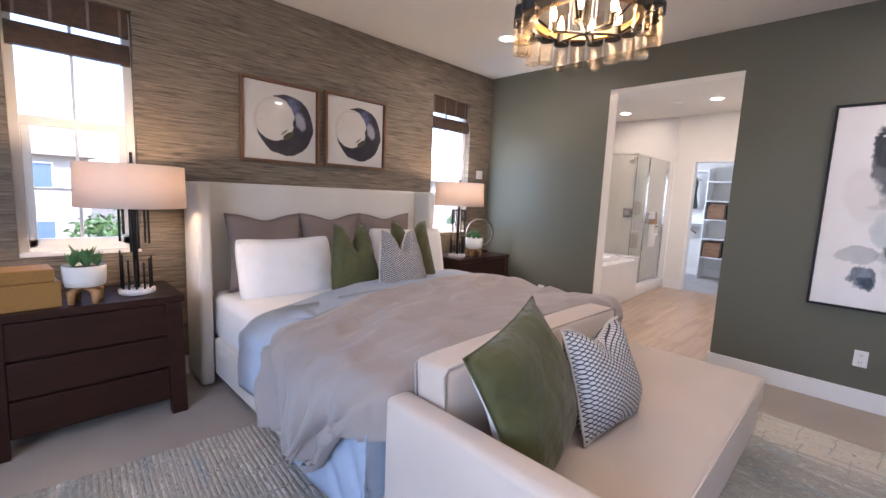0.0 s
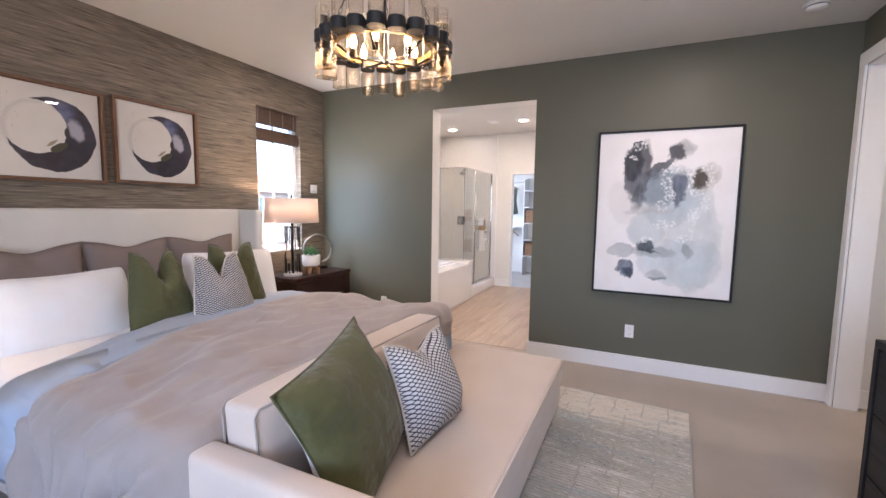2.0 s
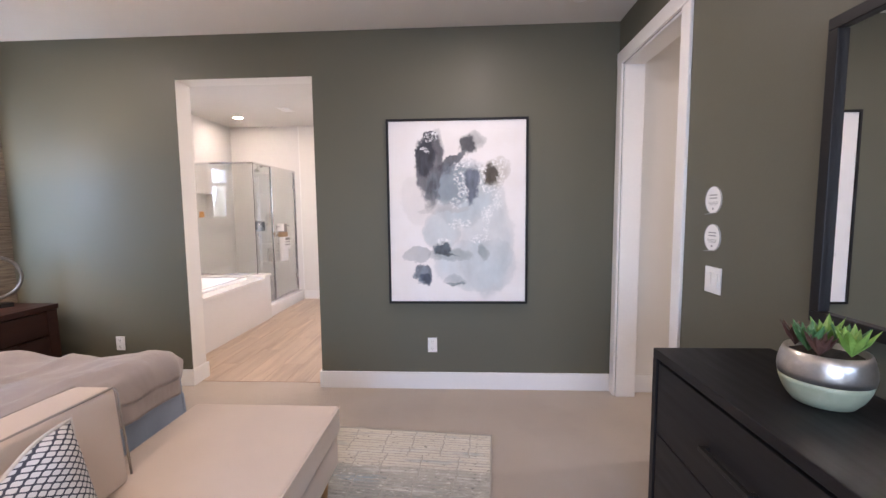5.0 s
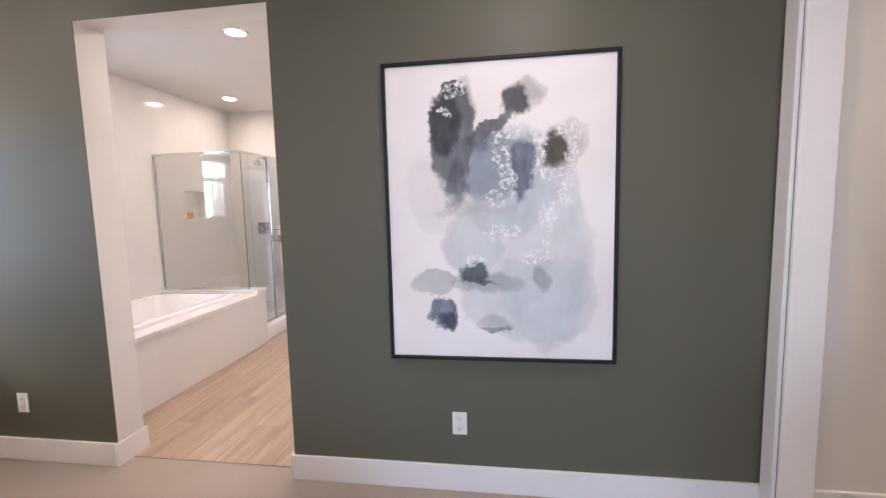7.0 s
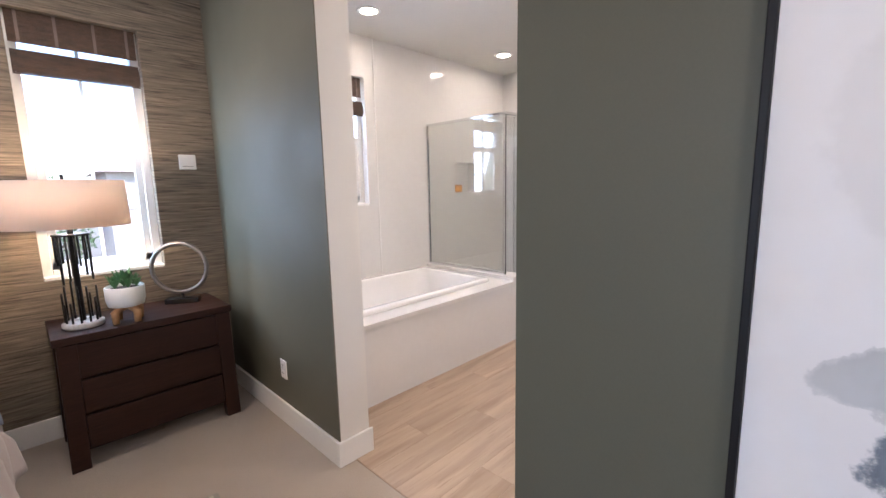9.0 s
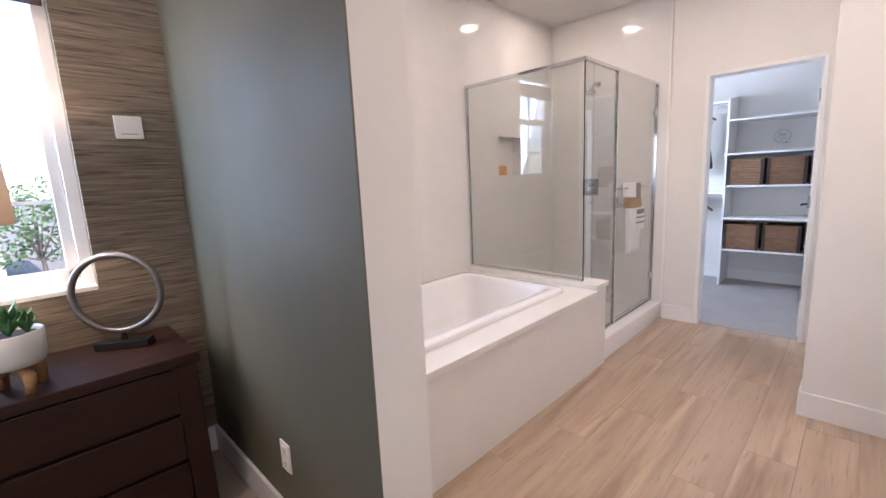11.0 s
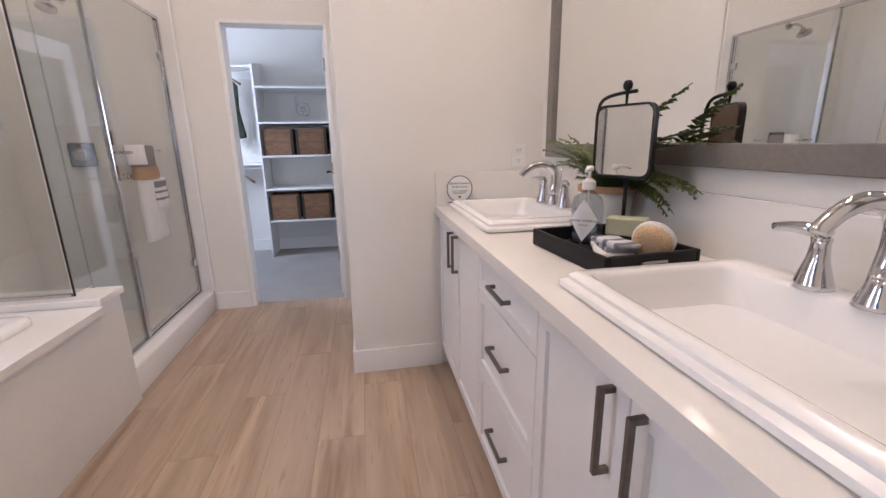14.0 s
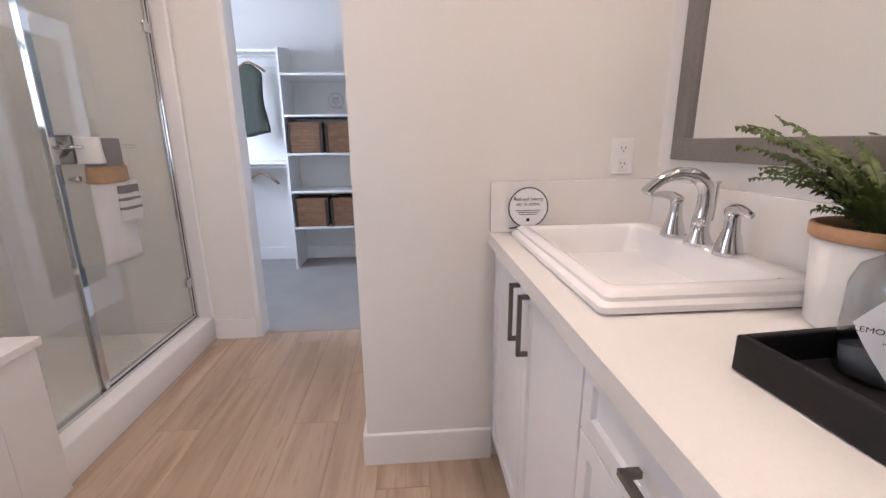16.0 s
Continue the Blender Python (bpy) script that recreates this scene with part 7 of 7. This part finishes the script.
def basket(y, z):
    o = thing("storage_basket", 9.33, y, z, "brown woven seagrass basket on a closet shelf", "basket", "closet baskets")
    bm = bmesh.new()
    rnd = random.Random(int(y * 100 + z * 10))
    rings = []
    for k in range(19):
        q = k / 18
        bulge = 0.012 * math.sin(q * math.pi) + (0.004 if k % 2 else 0.0)
        rings.append(rr(0.155 + bulge, 0.145 + bulge, 0.03, 0.002 + 0.265 * q))
    rings += [rr(0.145, 0.135, 0.028, 0.267), rr(0.14, 0.13, 0.028, 0.03)]
    part("woven_body", loft(bm, rings, True, True), M_SEAGRASS, o)
    part("rim", tube([(x, y_, 0.27) for x, y_ in rounded_rect(0.153, 0.143, 0.03)], 0.009, 6, closed=True), M_SEAGRASS, o, smooth=True)
    for s in (-1, 1):
        part("strap", box(-0.172, -0.168, s * 0.146 - 0.013, s * 0.146 + 0.013, 0.002, 0.268), M_LINER, o)
    return o


for zz in (SZ[2], SZ[4]):
    for yy in (2.385, 2.04, 1.69):
        basket(yy, zz)
bubble_sign("closet_sign", 9.538, 2.14, 1.62, 0.072, -90, "clear round sticker on the closet wall", clear=True, ink=M_GREYINK, tail=1)

M_ROD = surface("rod_white", (0.70, 0.69, 0.67), (0.75, 0.74, 0.72), 0.35, bump=0.0)
hs = thing("hanging_shelf", 9.40, 3.14, 0, "white closet shelf with rods for clothes", "closet rod")
for zz in (2.03, 1.04):
    part("shelf", box(-0.17, 0.155, -0.56, 0.575, zz - 0.02, zz, 0.002), M_TRIM, hs)
    part("cleat", box(0.135, 0.155, -0.56, 0.575, zz - 0.10, zz - 0.021), M_TRIM, hs)
    part("rod", tube([(-0.13, -0.56, zz - 0.045), (-0.13, 0.575, zz - 0.045)], 0.016, 12), M_ROD, hs, smooth=True)

M_GARMENT = surface("dark_green_blouse", (0.008, 0.012, 0.006), (0.022, 0.030, 0.014), 0.8, coarse=8, fine=200, bump=0.3)


def hanger(y, z, turn, blouse):
    o = thing("clothes_hanger", 9.27, y, z, "dark wooden hanger with a dark green sleeveless top" if blouse else "empty dark wooden hanger on the closet rod", "hanger", rz=turn)
    part("hook", tube([(0, 0, -0.055), (0, 0, -0.02), (0.012, 0, -0.006), (0.02, 0, 0.008), (0.012, 0, 0.022), (-0.004, 0, 0.022), (-0.018, 0, 0.012)], 0.002, 6), M_CHROME, o, smooth=True)
    part("shoulders", tube([(-0.21, 0, -0.15), (-0.12, 0, -0.10), (-0.03, 0, -0.06), (0.03, 0, -0.06), (0.12, 0, -0.10), (0.21, 0, -0.15)], 0.011, 8, radii=[0.013, 0.011, 0.009, 0.009, 0.011, 0.013]), M_WALNUT, o, smooth=True)
    if blouse:
        bm = bmesh.new()
        rings = []
        for k in range(22):
            q = k / 21
            hw_ = 0.05 + 0.12 * min(1, q / 0.12) if q < 0.12 else (0.155 + 0.02 * math.cos(q * 6) + 0.035 * q)
            ring = []
            for i in range(28):
                a = 2 * math.pi * i / 28
                x = hw_ * math.cos(a)
                yy = (0.02 + 0.03 * q) * math.sin(a) + 0.012 * math.sin(x * 60 + 2) * q
                ring.append((x, yy, -0.075 - 0.62 * q - (0.02 * math.sin(x * 9) if q > 0.9 else 0)))
            rings.append(ring)
        part("blouse", loft(bm, rings, True, True), M_GARMENT, o, "dark green sleeveless top", smooth=True)


hanger(2.87, 1.985, 60, True)
hanger(2.85, 0.995, 60, False)
hanger(3.45, 1.985, 80, False)

# closet door leaf, opened into the closet
M_FROST = glass_of("door_glass", (0.9, 0.97, 1.0), rough=0.15, clear=0.85, shine=0.1)
cd = tagged(new("door_1"), "white glazed door standing open into the closet", "door", kind="structure")
cd.matrix_world = pose(7.745, 1.728, 0, 0, 0, 4)
dl = box(0, 0.69, -0.018, 0.018, 0.01, 0.22)
add_box(dl, 0, 0.69, -0.018, 0.018, 1.90, 2.03)
add_box(dl, 0, 0.10, -0.018, 0.018, 0.22, 1.90)
add_box(dl, 0.59, 0.69, -0.018, 0.018, 0.22, 1.90)
part("door_leaf", dl, M_TRIM, cd)
part("door_pane", box(0.10, 0.59, -0.003, 0.003, 0.22, 1.90), M_FROST, cd).visible_shadow = False
part("door_handle", tube([(0.64, 0.018, 0.98), (0.64, 0.06, 0.98), (0.63, 0.065, 0.98), (0.54, 0.065, 0.98)], 0.008, 8), M_BLACK, cd, smooth=True)
for s in (0.3, 1.0, 1.75):
    part("hinge", lathe([(0.008, s), (0.008, s + 0.09)], 8, -0.004, 0.02), M_NICKEL, cd)
d2 = tagged(new("door_2"), "white closed panel door of the toilet room", "door", kind="structure")
d2.matrix_world = pose(7.12, 1.55, 0)
part("door_leaf", box(-0.375, 0.375, -0.018, 0.018, 0.008, 2.035, 0.002), M_TRIM, d2)
for z0, z1 in ((0.2, 0.85), (1.0, 1.9)):
    part("panel", box(-0.26, 0.26, 0.019, 0.024, z0, z1, 0.003), M_TRIM, d2)

# ---- plank tiles ----


def plank_material():
    m, nt, p = nodes_of("plank_tile")
    oi = nt.nodes.new("ShaderNodeObjectInfo")
    tc = nt.nodes.new("ShaderNodeTexCoord")
    mv = nt.nodes.new("ShaderNodeVectorMath")
    mv.operation = "MULTIPLY_ADD"
    mv.inputs[1].default_value = (31.0, 17.0, 5.0)
    cb = nt.nodes.new("ShaderNodeCombineXYZ")
    for k in range(3):
        nt.links.new(oi.outputs["Random"], cb.inputs[k])
    nt.links.new(cb.outputs[0], mv.inputs[0])
    nt.links.new(tc.outputs["Object"], mv.inputs[2])
    outs = []
    for sc, det in (((1.3, 16.0, 1), 6), ((0.8, 5.0, 1), 3), ((6, 90, 1), 3)):
        mp = nt.nodes.new("ShaderNodeMapping")
        mp.inputs["Scale"].default_value = sc
        nz = nt.nodes.new("ShaderNodeTexNoise")
        nz.inputs["Scale"].default_value, nz.inputs["Detail"].default_value, nz.inputs["Distortion"].default_value = 1.0, det, 0.35
        nt.links.new(mv.outputs[0], mp.inputs[0])
        nt.links.new(mp.outputs[0], nz.inputs[0])
        outs.append(nz.outputs[0])
    c = mixed(nt, ramp(nt, outs[0], 0.33, 0.66), (0.25, 0.17, 0.112), (0.49, 0.38, 0.28))
    c = mixed(nt, ramp(nt, outs[1], 0.35, 0.7), c, (0.40, 0.31, 0.23))
    c = mixed(nt, ramp(nt, outs[2], 0.58, 0.8), c, (0.27, 0.19, 0.135))
    tone = nt.nodes.new("ShaderNodeMapRange")
    tone.inputs[3].default_value, tone.inputs[4].default_value = 1.08, 1.18
    nt.links.new(oi.outputs["Random"], tone.inputs[0])
    hv = nt.nodes.new("ShaderNodeHueSaturation")
    nt.links.new(tone.outputs[0], hv.inputs["Value"])
    nt.links.new(c, hv.inputs["Color"])
    nt.links.new(hv.outputs[0], p.inputs["Base Color"])
    p.inputs["Roughness"].default_value = 0.3
    bumped(nt, p, outs[2], 0.08, 0.001)
    return m


M_PLANK = plank_material()
FLOOR_BATH = bpy.data.objects["floor_bath"]
cache = {}


def plank(x0, x1, y0, y1):
    key = (round(x1 - x0, 3), round(y1 - y0, 3))
    if key not in cache:
        me = bpy.data.meshes.new("plank")
        bm = box(-key[0] / 2, key[0] / 2, -key[1] / 2, key[1] / 2, -0.003, 0.0045, 0.0015, 1)
        bm.to_mesh(me)
        bm.free()
        me.materials.append(M_PLANK)
        cache[key] = me
    ob = new("plank", cache[key])
    ob.parent = FLOOR_BATH
    ob.location = ((x0 + x1) / 2, (y0 + y1) / 2, 0)


PW, PL, GAP = 0.195, 1.20, 0.0016
row, y = 0, 0.60
while y < 2.70:
    x = 4.305 - (0.4 * (row % 3))
    lo = 4.305 if (1.24 < y + PW / 2 < 2.29) else BW + 0.001
    while x < 7.66:
        a, b = max(x, lo), min(x + PL - GAP, 7.665)
        if b - a > 0.05:
            plank(a, b, y, min(y + PW - GAP, 2.664 if a < 6.3 else 2.684))
        x += PL
    y += PW
    row += 1
